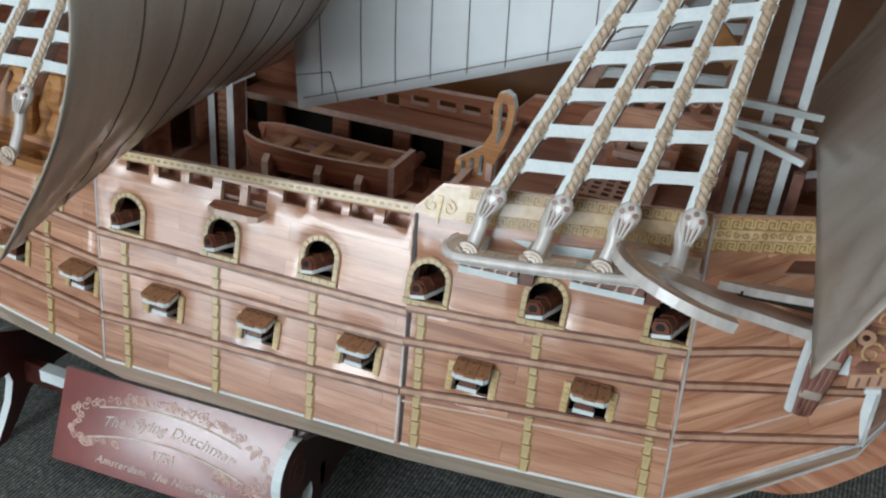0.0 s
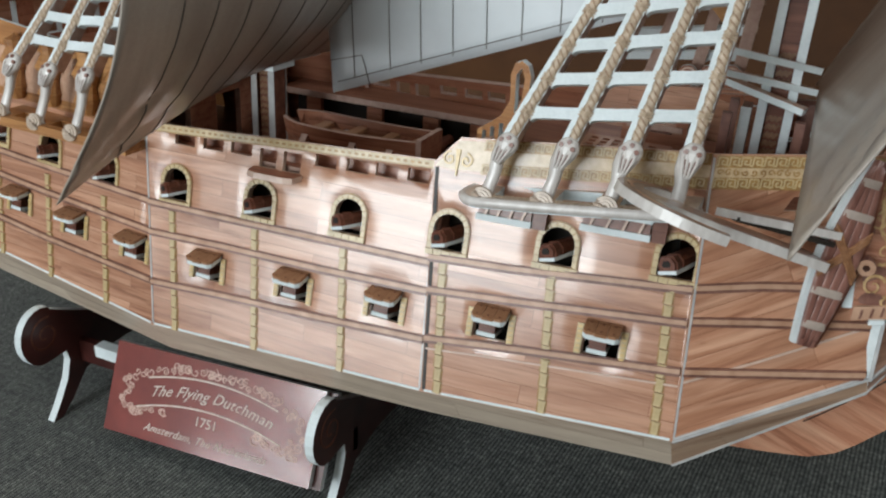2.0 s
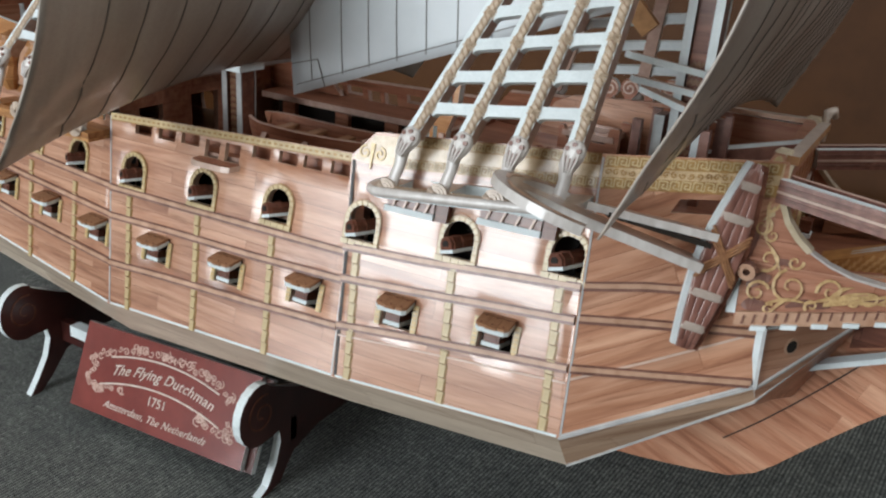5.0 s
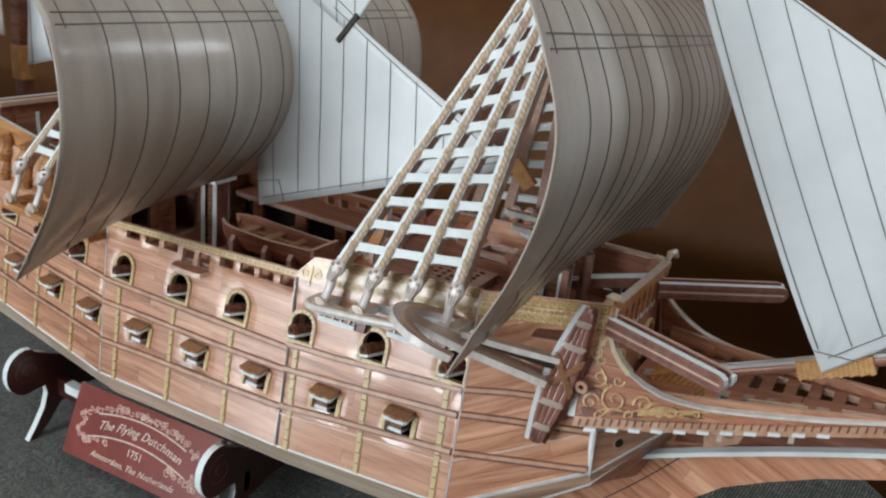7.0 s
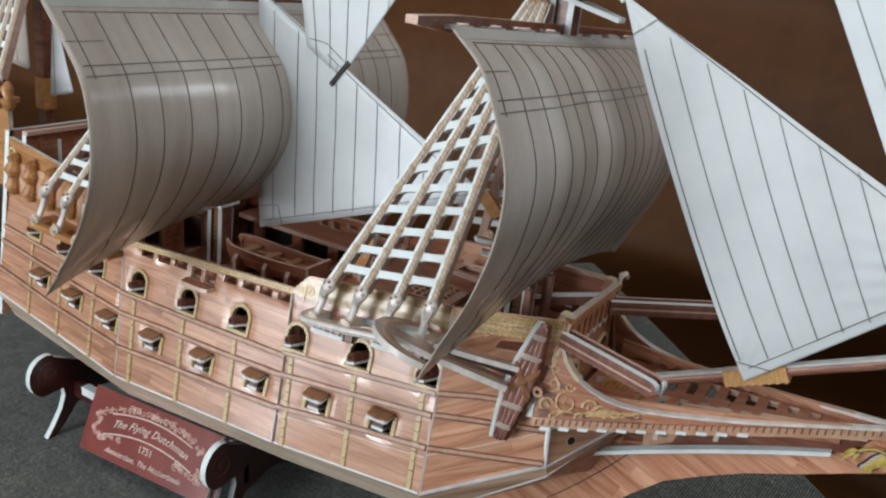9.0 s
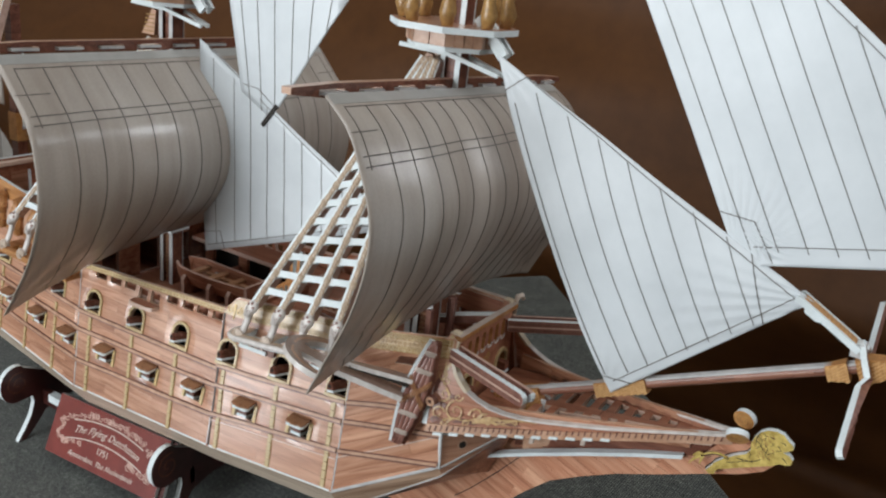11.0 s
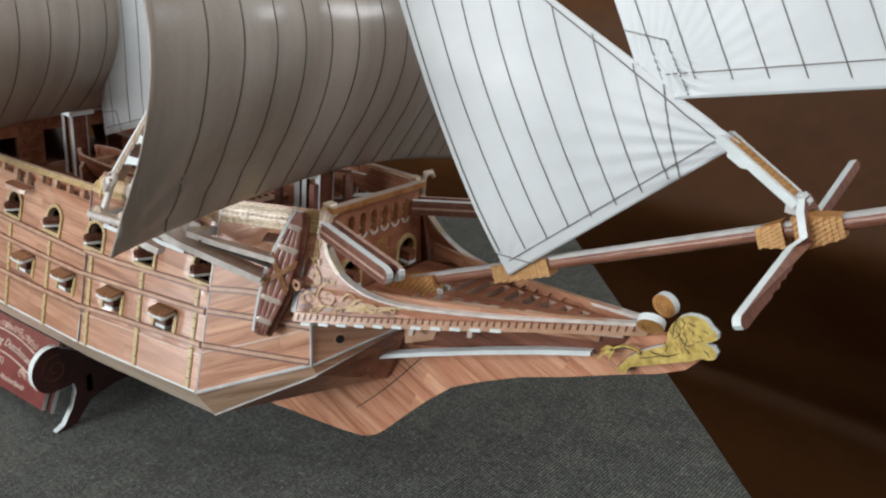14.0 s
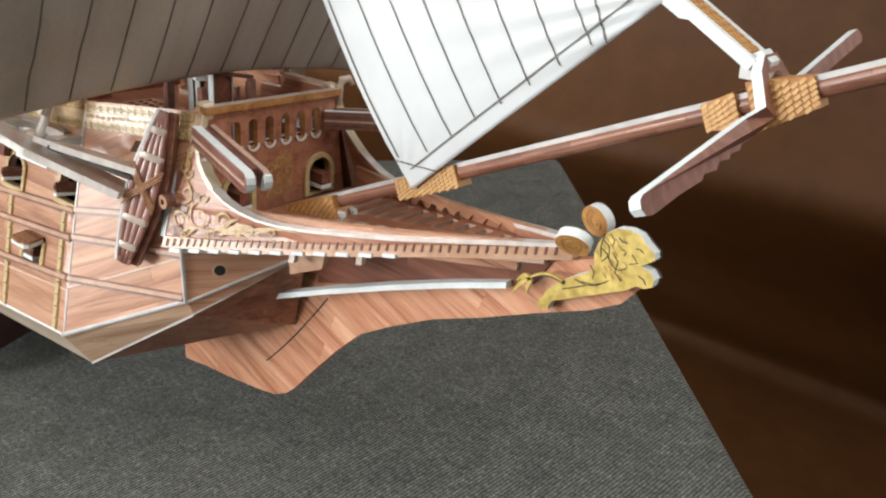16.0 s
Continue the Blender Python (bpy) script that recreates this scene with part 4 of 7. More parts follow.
for s in (-1, 1):
    bm = bmesh.new()
    pts = [(35, -21.4, 86.5), (44, -20, 91), (60, -17, 99), (80, -12.5, 107), (100, -9.5, 115), (130, -7, 127), (155, -5.5, 136.5), (178, -4.6, 144.5)]
    ribbon(bm, [(x, y * s, z) for x, y, z in pts], [1.2, 3.6, 4.6, 5.0, 5.0, 5.0, 4.6, 3.4], V(0, 0, 1), 2.2)
    part("cheek_batten", bm, FOAM, ship, "long curved white batten")

for s in (-1, 1):
    board("head_filling", [(86, 112), (110, 120), (140, 131.5), (168, 141.5), (186, 148), (192, 158), (162, 151), (124, 142.5), (86, 133)], [], xz(s * 3.0, -s), 0.8, WOOD_DARK, ship, "dark reddish filling board under the head rail", WOOD_DARK)

HEAD_LOW = ((53, 130.5), (80, 135), (124, 144), (162, 153), (199, 161))
HEAD_TOP = ((199, 165.2), (179, 161.5), (161, 157.8), (142, 154), (121, 150.8), (109, 149.2), (99, 148.3), (90, 148.4), (82, 149.5), (75, 151.8), (69, 154.8), (64.5, 158.4), (60.8, 162.5), (58.2, 167.5), (57.2, 173), (57.8, 179), (56, 182.2), (52.5, 182.4), (49.5, 176), (49.5, 168), (52, 156), (53, 146), (51, 138))


def head_at(s, lift=0.0):
    """The sheet of a head board; it leans in and closes towards the figurehead."""
    def f(a, b, d):
        t = max((a - 55) / 143, 0)
        y = -50 + 47 * t + 0.34 * (b - 131 - 31 * t) * (1 - t) - lift + d
        return V(a, y * s, b)
    return f


heads = []
for s in (1, -1):
    h = board("head_board", HEAD_LOW + HEAD_TOP, [], head_at(s), 3, WOOD_HEAD, ship, "carved bow head board with gilt scrolls and white edge", RAIL_TAN)
    heads.append(h)
    bm = bmesh.new()
    f, g = head_at(s, 0.3), head_at(s, 1.2)
    prism(bm, [(a, b - 0.2) for a, b in HEAD_LOW] + [(a, b + 3.8) for a, b in reversed(HEAD_LOW)], [], g, 1.2, (0, 0))
    part("head_rail", bm, RAIL_TAN, h)
    for k in range(48):
        bm = bmesh.new()
        a = 55 + k * 2.95
        b = 131 + 31 * (a - 55) / 143
        prism(bm, [(a, b + 0.4), (a + 0.6, b + 0.4), (a + 0.8, b + 3.0), (a + 0.2, b + 3.0)], [], head_at(s, 1.6), 0.5, (0, 0))
        part("rail_notch", bm, RAIL, h)
    for a in (106.5, 131):
        b = 129 + 31 * (a - 55) / 143
        bm = bmesh.new()
        prism(bm, [(a, b - 2.6), (a + 2, b - 2.4), (a + 2, b + 1), (a, b + 1)], [], head_at(s, 1.6), 2.0, (0, 0))
        part("rail_peg", bm, BAND, h, "pale peg under the rail")
    for k in range(11):
        bm = bmesh.new()
        a = 58 + k * 8.2
        b = 129 + 31 * (a - 55) / 143
        prism(bm, [(a, b + 0.3), (a + 4.4, b + 0.9), (a + 4.4, b + 2.2), (a, b + 1.6)], [], head_at(s, 2.0), 2.6, (0, 0))
        part("rail_tab", bm, FOAM, h, "white foam tab under the rail")
    bm = bmesh.new()
    thin = [(a, b, 0.72 - 0.05 * k) for k, (a, b) in enumerate(HEAD_TOP[:11])]
    thin_top = [(a, b, 0.9) for a, b in HEAD_TOP[10:18]]
    prism(bm, [(a, b - t) for a, b, t in thin] + [(a, b + t) for a, b, t in reversed(thin)], [], head_at(s, 0.7), 3.8, (0, 0))
    part("rail_cap", bm, LEG, h, "white cut edge along the head rail")
    bm = bmesh.new()
    prism(bm, [(a - t, b - t * 0.6) for a, b, t in thin_top] + [(a + t * 0.5, b + t * 0.5) for a, b, t in reversed(thin_top)], [], head_at(s, 0.6), 4.2, (0, 0))
    part("post_edge", bm, HEAD_EDGE, h, "pale gilt edge of the head post")
    bm = bmesh.new()
    prism(bm, [(47.0, 158.5), (50.0, 158.5), (52.6, 133.6), (49.8, 133.2)], [], head_at(s, 0.4), 3.4, (0, 0))
    part("aft_edge", bm, FOAM, h, "white cut aft edge")
    bm = bmesh.new()
    prism(bm, [(51, 160), (56.6, 163.6), (55.6, 168), (54.9, 173), (55.2, 179), (54, 181), (52.6, 180.6), (50.4, 176), (50.4, 168)], [], head_at(s, 0.1), 0.4, (0, 0))
    part("post_gilding", bm, GOLD_PALE, h, "pale gilt face of the head post")
    nrm = V(0, -s, 0.2).normalized()
    under = head_at(s, 0.1)
    for a0, b0, a1, b1, w in ((54, 136, 62, 137, 4.4), (54, 142, 60, 147, 4.0), (52, 150, 53, 160, 2.6), (66, 138, 78, 141, 2.4), (60, 149, 65, 152, 2.2), (84, 142.6, 100, 145.4, 1.4), (52, 166, 52, 178, 2.0)):
        bm = bmesh.new()
        ribbon(bm, [under(a0 + (a1 - a0) * t, b0 + (b1 - b0) * t + 0.8 * math.sin(5 * t), 0) for t in np.linspace(0, 1, 9)], [w * q for q in (0.3, 0.7, 0.9, 1.0, 0.8, 1.0, 0.85, 0.6, 0.2)], nrm, 0.1)
        part("shading_print", bm, RAIL, h)
    for cx, cz, r, t, a0, hnd in ((66, 144, 5.5, 1.4, 2.0, 1), (77, 144.6, 3.9, 1.3, 3.4, -1), (57, 141, 3.6, 1.3, 0.4, 1), (88, 144.6, 2.6, 1.2, 3.2, 1), (54.5, 168, 3.4, 1.1, 4.6, 1), (54, 160, 3.0, 1.2, 1.4, -1), (58, 151, 3.6, 1.1, 4.4, 1), (65.6, 151.4, 2.4, 1.1, 0.2, -1), (97, 145.4, 1.7, 1.1, 3, -1), (61.5, 136.5, 1.8, 1.1, 1, 1), (73, 139.5, 2.0, 1.1, 4, -1), (84, 142.6, 1.8, 1.1, 2, 1), (52.8, 175, 1.8, 1.0, 5, -1), (57.4, 158, 2.2, 1.1, 2.5, 1)):
        bm = bmesh.new()
        pts = spiral(cx, cz, r, t, a0, 20, hnd)
        ribbon(bm, [f(a, b, 0) for a, b in pts], [0.95 - 0.6 * k / 20 for k in range(21)], nrm, 0.12)
        part("gilt_scroll", bm, GOLD_HEAD, h)
    for (a0, b0), (a1, b1) in (((60, 138), (72, 140)), ((72, 140), (84, 143)), ((84, 143), (108, 148)), ((62, 148), (56, 156)), ((56, 156), (53, 172)), ((66, 140), (62, 134.8)), ((78, 142), (81, 146.5)), ((90, 143), (97, 145)), ((76, 140), (92, 145.6)), ((76, 140.4), (88, 146)), ((76, 140), (95, 143.2)), ((76, 141), (83, 147)), ((50.4, 160), (52.6, 178))):
        bm = bmesh.new()
        ribbon(bm, [f(a0 + (a1 - a0) * t, b0 + (b1 - b0) * t + 1.2 * math.sin(math.pi * t), 0) for t in np.linspace(0, 1, 7)], [0.3, 0.7, 1.0, 1.1, 0.8, 0.5, 0.2], nrm, 0.12)
        part("gilt_leaf", bm, GOLD_HEAD, h)

# figurehead: a plain running beast, with two rolled volutes above it
bm = bmesh.new()
beast = [(208.6, 171), (210.6, 174.4), (213.6, 176.6), (217.2, 177.4), (220.8, 176.8), (223, 174.8), (225.8, 173), (226.2, 171), (224, 169.2), (222.4, 168), (225.4, 167.4), (227.2, 165.4), (226.8, 163), (224.6, 161.8), (222, 161.6),
         (218.8, 159), (214.6, 157), (210.2, 154.6), (205, 152), (199.6, 149), (196.2, 147.4), (195, 145.6), (194.8, 143.8), (192.4, 143), (190.2, 144.2), (192.2, 147), (193.6, 150), (197.6, 154.2), (202.2, 157.8), (206.8, 160.6), (208.2, 163.6), (207.6, 167.2)]
prism(bm, beast, [], xz(-7.2), 3.2)
fig = part("figurehead", bm, [LION, FOAM], ship, "yellow gilt carved animal figurehead")
bm = bmesh.new()
prism(bm, [(x + (x - 209) * 0.02 - 0.5, z - 0.7) for x, z in beast], [], xz(-4.2), 2.4, (0, 0))
ribbon(bm, [(199.4 - 11.6 * t, -7.0, 154.5 + 1.4 * math.sin(2.6 * t) - 3.2 * t * t) for t in np.linspace(0, 1, 12)], [0.9] * 12, V(0, -1, 0), 0.7)
part("figure_shadow_edge", bm, INK, ship)
bm = bmesh.new()
ribbon(bm, [(199 - 11 * t, -7.3, 155.2 + 1.4 * math.sin(2.6 * t) - 3.2 * t * t) for t in np.linspace(0, 1, 12)], [0.7] * 12, V(0, -1, 0), 1.0)
for dx, dz in ((-6, -7), (-5, -2.4), (-1, -5.4)):
    ribbon(bm, [(188 + dx * t, -7.3, 152.2 + dz * t + 1.2 * math.sin(3.1 * t)) for t in np.linspace(0, 1, 8)], [0.7, 1.1, 1.5, 1.6, 1.4, 1.1, 0.8, 0.4], V(0, -1, 0), 1.0)
part("figure_tail", bm, LION, ship)
bm = bmesh.new()
for pts in ((((220.2, 172.6), (221.6, 172.8), (222.6, 172))), ((209.6, 169.4), (211.6, 168.4), (213.6, 165.4), (216, 164.4), (218.4, 166)), ((202.6, 157), (206.4, 156.4), (210, 157.6), (213.6, 160.4)), ((210, 172), (212, 170.6), (212.4, 168), (210.6, 165.6)), ((214.6, 174.2), (216, 173.2), (217.6, 173.6)), ((219.4, 170.4), (221.4, 168.6), (219, 167.4)), ((213.6, 169), (215.5, 167), (215, 163.6), (217.4, 161.6)), ((205, 157), (209, 157.4), (212.6, 159.4)), ((210.2, 174), (209.4, 170), (210, 166.6)),
            ((207, 163), (208.6, 161.4), (208.4, 159)), ((199, 152.4), (203, 154.4), (206, 156)), ((222.4, 165), (224, 164.4), (225, 163)), ((212, 174.4), (213.4, 172.8), (213, 171)), ((216.4, 171.2), (217.4, 170.4), (217, 169.4))):
    ribbon(bm, [(a, -7.2, b) for a, b in pts], 0.32, V(0, -1, 0), 0.12)
part("figure_line", bm, INK, fig)
bm = bmesh.new()
for k in range(26):
    a, b = 207.6 + 4.6 * noise.noise(V(k, 2.2, 0)) + 2.6 * (k % 4), 161.5 + (k * 0.55)
    if inside((a, b), beast) and inside((a + 1.6, b - 1.4), beast):
        ribbon(bm, [(a, -7.2, b), (a + 0.9, -7.2, b - 0.5), (a + 1.3, -7.2, b - 1.3)], 0.45, V(0, -1, 0), 0.1)
part("figure_mane", bm, GOLD_DEEP, fig)
for y, c, lean, dip in ((-8.0, (201, 168.8), 14, 34), (5.0, (201, 172.4), -14, 12)):
    bm = bmesh.new()
    m = pose(c[0], y, c[1], 0, 0, 0) @ pose(0, 0, 0, dip, 0, lean)
    prism(bm, [(5.4 * math.cos(a), 4.9 * math.sin(a)) for a in np.linspace(0, math.tau, 26)[:-1]], [], lambda a, b, d: m @ V(a, d - 1.6, b), 3.2)
    v = part("volute", bm, [WEAVE, FOAM], ship, "round rolled scroll end with white rim")
    bm = bmesh.new()
    ribbon(bm, [m @ V(a, -1.6, b) for a, b in spiral(0, 0, 4.2, 2.2, 0, 36)], 0.5, m.to_3x3() @ V(0, -1, 0), 0.2)
    part("volute_line", bm, GOLD_DEEP, v)

# grating between the head boards
beak_z = lambda x: 137.5 + (x - 62) * 0.175
beak_w = lambda x: 38 - (x - 66) * 0.262
slots = [[(x, s * 3.6), (x + 4.6, s * 3.6), (x + 4.6, s * (beak_w(x) - 5.0)), (x, s * (beak_w(x) - 4.0))][::s] for s in (1, -1) for x in [90 + 9.4 * k for k in range(9)]]
deck = board("beak_deck", [(62, -38), (190, -5), (190, 5), (62, 38)], slots, lambda a, b, d: V(a, b, beak_z(a) - d), 3, WOOD_INNER, ship, "reddish brown slotted beak deck", RAIL_LIGHT)
for s in (-1, 1):
    teeth = []
    for k in range(13):
        x = 184 - 8 * k
        teeth += [(x, beak_z(x) + 0.2), (x - 3, beak_z(x) + 0.2), (x - 3, beak_z(x) + 1.6), (x - 6, beak_z(x) + 1.6)]
    board("beak_side_rail", [(66, beak_z(66)), (66, 148), (92, 150), (140, 156), (196, 165), (196, 160)] + teeth, [],
          lambda a, b, d, s=s: V(a, s * -(beak_w(a) + 0.4 - d), b), 2.2, WOOD, ship, "", RAIL_TAN)
for x0, x1, y in ((112, 134, -11.5), (146, 172, -6)):
    bm = bmesh.new()
    beam(bm, (x0, y, beak_z(x0) + 1), (x1, y * 0.8, beak_z(x1) + 1), 1.2, 1.2)
    part("beak_rail", bm, RAIL_LIGHT, deck)
facet("chin_block", [(101, -31, 139), (116, -27, 142), (114, -27, 135), (102, -31, 130)], 5, RAIL_TAN, edge=RAIL_TAN)
facet("chin_block", [(126, -6, 146), (180, -4.4, 157), (180, -4.4, 151), (126, -6, 139)], 3, WOOD)

# forecastle front with its little arcade
arcade = [arch(y, 163, 4.2, 11.4) for y in (-20, -12, -4, 4, 12, 20)] + [arch(22, 138, 12, 15), arch(-20, 138, 12, 15)]
front = board("forecastle_front", [(-38, 128), (38, 128), (31, 178), (-32, 179)], arcade, yz(58), 3, WOOD_INNER, ship, "reddish brown forecastle front with arcade", WOOD_GOLD)
# black sheet added for the shade seen through the front openings
board("front_shade_sheet", [(-36, 128), (36, 128), (31, 162), (-31, 162)], [], yz(50), 2, BLACK, ship)
for y in (-20, -12, -4, 4, 12, 20):
    bm = bmesh.new()
    ribbon(bm, [(58.1, y + 2.5 * math.cos(a), 164.4 + 2.5 * math.sin(a)) for a in np.linspace(math.pi, math.tau, 9)], 0.9, V(1, 0, 0), 0.5)
    part("arcade_edge", bm, LEG, front)
for y in (-20, 22):
    bm = bmesh.new()
    prism(bm, arch(y, 137, 16, 18), [arch(y, 138, 12, 15)], yz(59.2), 1.2, (0, 0))
    part("port_frame", bm, GOLD_PALE, front)
    bm = bmesh.new()
    box(bm, (50, y - 2.6, 142), (63, y + 2.2, 147), 0)
    box(bm, (50, y - 3, 140.4), (63.4, y + 2.6, 142), 1)
    part("bow_cannon", bm, [WOOD_DARK, FOAM], front)
for k in range(9):
    bm = bmesh.new()
    ribbon(bm, [(58.1, a, b) for a, b in spiral(-4 + (k % 3) * 4.6, 141 + k * 1.9, 2.6, 1.2, k, 12)], 1.1, V(1, 0, 0), 0.15)
    part("gilt_scroll", bm, GOLD_DEEP, front)
bm = bmesh.new()
beam(bm, (57.5, -34, 180.4), (58.5, 32, 179.8), 3.8, 2.8, 0, top=1)
part("front_top_rail", bm, [WOOD_GOLD, BAND], ship, "brown top rail across the bow")
bm = bmesh.new()
tube(bm, [(58, 32.4, 174), (58, 32.8, 180), (58.6, 34, 184.4), (60, 36.4, 185), (61, 37.6, 182.4)], [1.7, 1.8, 1.9, 1.7, 1.1], 12)
part("rail_hook", bm, ROPE_PALE, ship, "pale curled timber head", True)
board("port_rail_board", [(6, 153), (56, 153), (56, 178.6), (24, 178.8), (20, 174), (6, 173)], [rect(12 + k * 9, 158, 17 + k * 9, 166) for k in range(4)], xz(33), 2.5, WOOD_INNER, ship)
bm = bmesh.new()
beam(bm, (22, 34.4, 179.8), (57.5, 34.2, 180.4), 3.4, 1.8, 0, top=1)
part("port_rail_cap", bm, [RAIL_TAN, BAND], ship, "pale-topped cap on the far bulwark")

# catheads: channel beams that stick out of the forecastle
for s in (-1, 1):
    p, q = (V(57, -33.5, 175), V(108, -48.6, 173)) if s < 0 else (V(57, 27, 172.5), V(109, 56, 177))
    m, n = along(p, q)
    bm = bmesh.new()
    box(bm, (0, -1.4, -6.2), (n - 7, 2.2, -0.9), 0, m)
    cat = part("cathead", bm, [RAIL], ship, "brown cathead beam with a white-topped cheek")
    ends = [(n - 4.5, -7.4), (n - 2.2, -7.0), (n - 0.6, -5.6), (n, -3.4), (n - 0.5, -1.4), (n - 2.2, -0.2), (n - 4, 0)]
    for lo, hi, mats in ((-4.4, -1.2, [STOCK, FOAM]), (2.0, 4.0, [STOCK, INNER_EDGE])):
        bm = bmesh.new()
        prism(bm, [(0, -7.4)] + ends + [(0, 0)], [], lambda a, b, d: m @ V(a, lo + d, b), hi - lo)
        part("cathead_cheek", bm, mats, cat)
        out = lo if lo < 0 else hi
        for k, mat in enumerate((RAIL, RAIL_LIGHT, RAIL)):
            bm = bmesh.new()
            box(bm, (0, out - 0.25, -6.2 + 1.9 * k), (n - 1.8 - 0.6 * abs(k - 1), out + 0.25, -5.4 + 1.9 * k), 0, m)
            part("cathead_moulding", bm, mat, cat)
    bm = bmesh.new()
    prism(bm, ends[:5] + [(n - 1.5, -1.2), (n - 3, -3.4), (n - 3.6, -6)], [], lambda a, b, d: m @ V(a + 0.5, 1.7 + d, b + 0.3), 2.6)
    part("cathead_hook", bm, [FOAM, FOAM], cat, "white curled cheek end")
    if s > 0:
        for o in (-2.4, 2.4):
            bm = bmesh.new()
            beam(bm, V(16, 15.4 + o, 162.6), V(28, 18.6 + o * 0.8, 165.2), 1.8, 4, 0, top=1, cap=1)
            part("cathead_fork", bm, [RAIL, FOAM], ship, "white-edged fork end")
        bm = bmesh.new()
        beam(bm, V(26, 18, 165.4), p, 6.6, 5, 0, top=1)
        part("cathead_tail", bm, [RAIL, FOAM], ship, "white-topped inner end of the cathead")

# ---- bowsprit ----
bm = bmesh.new()
tube(bm, [V(66, 0, 135.8).lerp(V(338, 0, 262.2), k / 20) for k in range(21)], 2.65, 14)
spr = part("bowsprit", bm, WOOD_SPAR, ship, "long brown bowsprit with pale top edge", True)
bm = bmesh.new()
for y in (-1.4, 1.4):
    beam(bm, (66, y, 138.3), (338, y, 264.7), 1.1, 1.6)
part("bowsprit_edge", bm, FOAM_GREY, spr)
bm = bmesh.new()
beam(bm, (66, 0, 138.0), (338, 0, 264.4), 2.0, 0.6)
part("bowsprit_groove", bm, BAND, spr)


def woven_band(p, q, w0, w1, h0, h1):
    """A flared woven wrap: cord courses on four sides of the spar."""
    m, n = along(p, q)
    bm = bmesh.new()
    box(bm, (0, -w0 / 2, -h0 / 2), (n, w0 / 2, h0 / 2), 0, m)
    for v in bm.verts:
        c = m.inverted() @ v.co
        t = c.x / n
        v.co = m @ V(c.x, c.y * (1 + (w1 / w0 - 1) * t), c.z * (1 + (h1 / h0 - 1) * t))
    band = part("woven_band", bm, WEAVE, ship, "tan woven rope band")
    bm = bmesh.new()
    k = 0
    while 1.2 + k * 1.9 < n - 0.4:
        x = 1.2 + k * 1.9
        t = x / n
        hh, ww = (h0 + (h1 - h0) * t) / 2, (w0 + (w1 - w0) * t) / 2
        for j in range(6):
            z = -hh + (j + 0.5 * (k % 2)) * hh / 3
            if z + hh / 3 * 0.85 <= hh + 0.1:
                ribbon(bm, [m @ V(x - 0.8, -ww, z), m @ V(x + 0.8, -ww, z + hh / 3 * 0.7)], 0.9, m.to_3x3() @ V(0, -1, 0), 0.35)
        k += 1
    part("cord_wrap", bm, WEAVE_LIGHT, band)
    return band


woven_band((73, 0, 134.5), (97, 0, 146.4), 13, 9, 15, 12)
woven_band((126, 0, 162.6), (152, 0, 174.7), 6.6, 6.6, 7.6, 7.6)
woven_band((230, 0, 211.2), (238.6, 0, 215.2), 5.8, 7.4, 6.8, 9.4)
woven_band((242.4, 0, 217), (256, 0, 223.3), 11.5, 6.6, 12.5, 7.6)
bm = bmesh.new()
for y in (-3, 3):
    box(bm, (97, y - 0.9, 139), (100, y + 0.9, 146))
part("step_tab", bm, FOAM, ship)

# sprit yard and the hub on the bowsprit; its arms stand square to the bowsprit
def arm_at(a, b, d):
    zm = 205 + (a + 69) / 6 if a < -12 else 220 + (a - 14) / 5 if a > 12 else 222
    return V(246 - 0.42 * (b - zm) - 0.907 * d, a, zm + 0.907 * (b - zm) - 0.42 * d)


bm = bmesh.new()
yard = [(-63, 208.4), (-15, 216.4), (-10, 218.6), (-8, 227), (-4, 230.4), (4, 230.4), (8, 226), (14, 221.6), (62, 232), (64.6, 230), (63, 228), (15, 218), (8, 220), (4, 226), (-4, 226), (-5, 215.4), (-13, 211.8), (-19, 211.2), (-21, 210.0), (-25.4, 209.9), (-26.4, 208.9), (-31, 209.2), (-33, 207.6), (-38.6, 207.8), (-40, 206.6), (-50, 205.6), (-61, 203.8), (-63.6, 204.2), (-64.8, 205.8), (-64.4, 207.6)]
prism(bm, yard, [], arm_at, 2.6)
part("sprit_yard", bm, [STOCK, FOAM], ship, "brown sprit yard board with thick white edges")
sx, sn = along((211, 0, 243.5), (240.5, 0, 227), (0.45, 0, 1))
for s in (-1, 1):
    bm = bmesh.new()
    prism(bm, [(0.6, -1.8), (sn - 3, -1.8), (sn - 0.6, -1.2), (sn, 0.2), (sn - 0.8, 1.2), (sn - 3, 1.5), (0.6, 1.5), (-0.6, 0.6), (-0.6, -1.2)] if s > 0 else
          [(-1, -1.8), (5, -1.8), (6, -3.2), (12, -3.0), (14, -1.8), (sn, -1.8), (sn, 1.2), (0.6, 1.2), (-0.8, 0.6)], [], lambda a, b, d: sx @ V(a, s * 4.4 - 1.1 + d, b), 2.2, (0, 0))
    part("jib_strut", bm, FOAM, ship, "white jib strut")
bm = bmesh.new()
box(bm, (2, -3.3, -1.6), (sn - 3, 3.3, 1.2), 0, sx)
core = part("strut_core", bm, WEAVE, ship, "tan woven cord core")
for k in range(12):
    for y in (-2.4, 0, 2.4):
        bm = bmesh.new()
        ribbon(bm, [sx @ V(3 + 2.3 * k, y - 0.9, 1.2), sx @ V(4.6 + 2.3 * k, y + 0.9, 1.2)], 0.9, sx.to_3x3() @ V(0, 0, 1), 0.25)
        part("strut_cord", bm, WEAVE_LIGHT, core)
bm = bmesh.new()
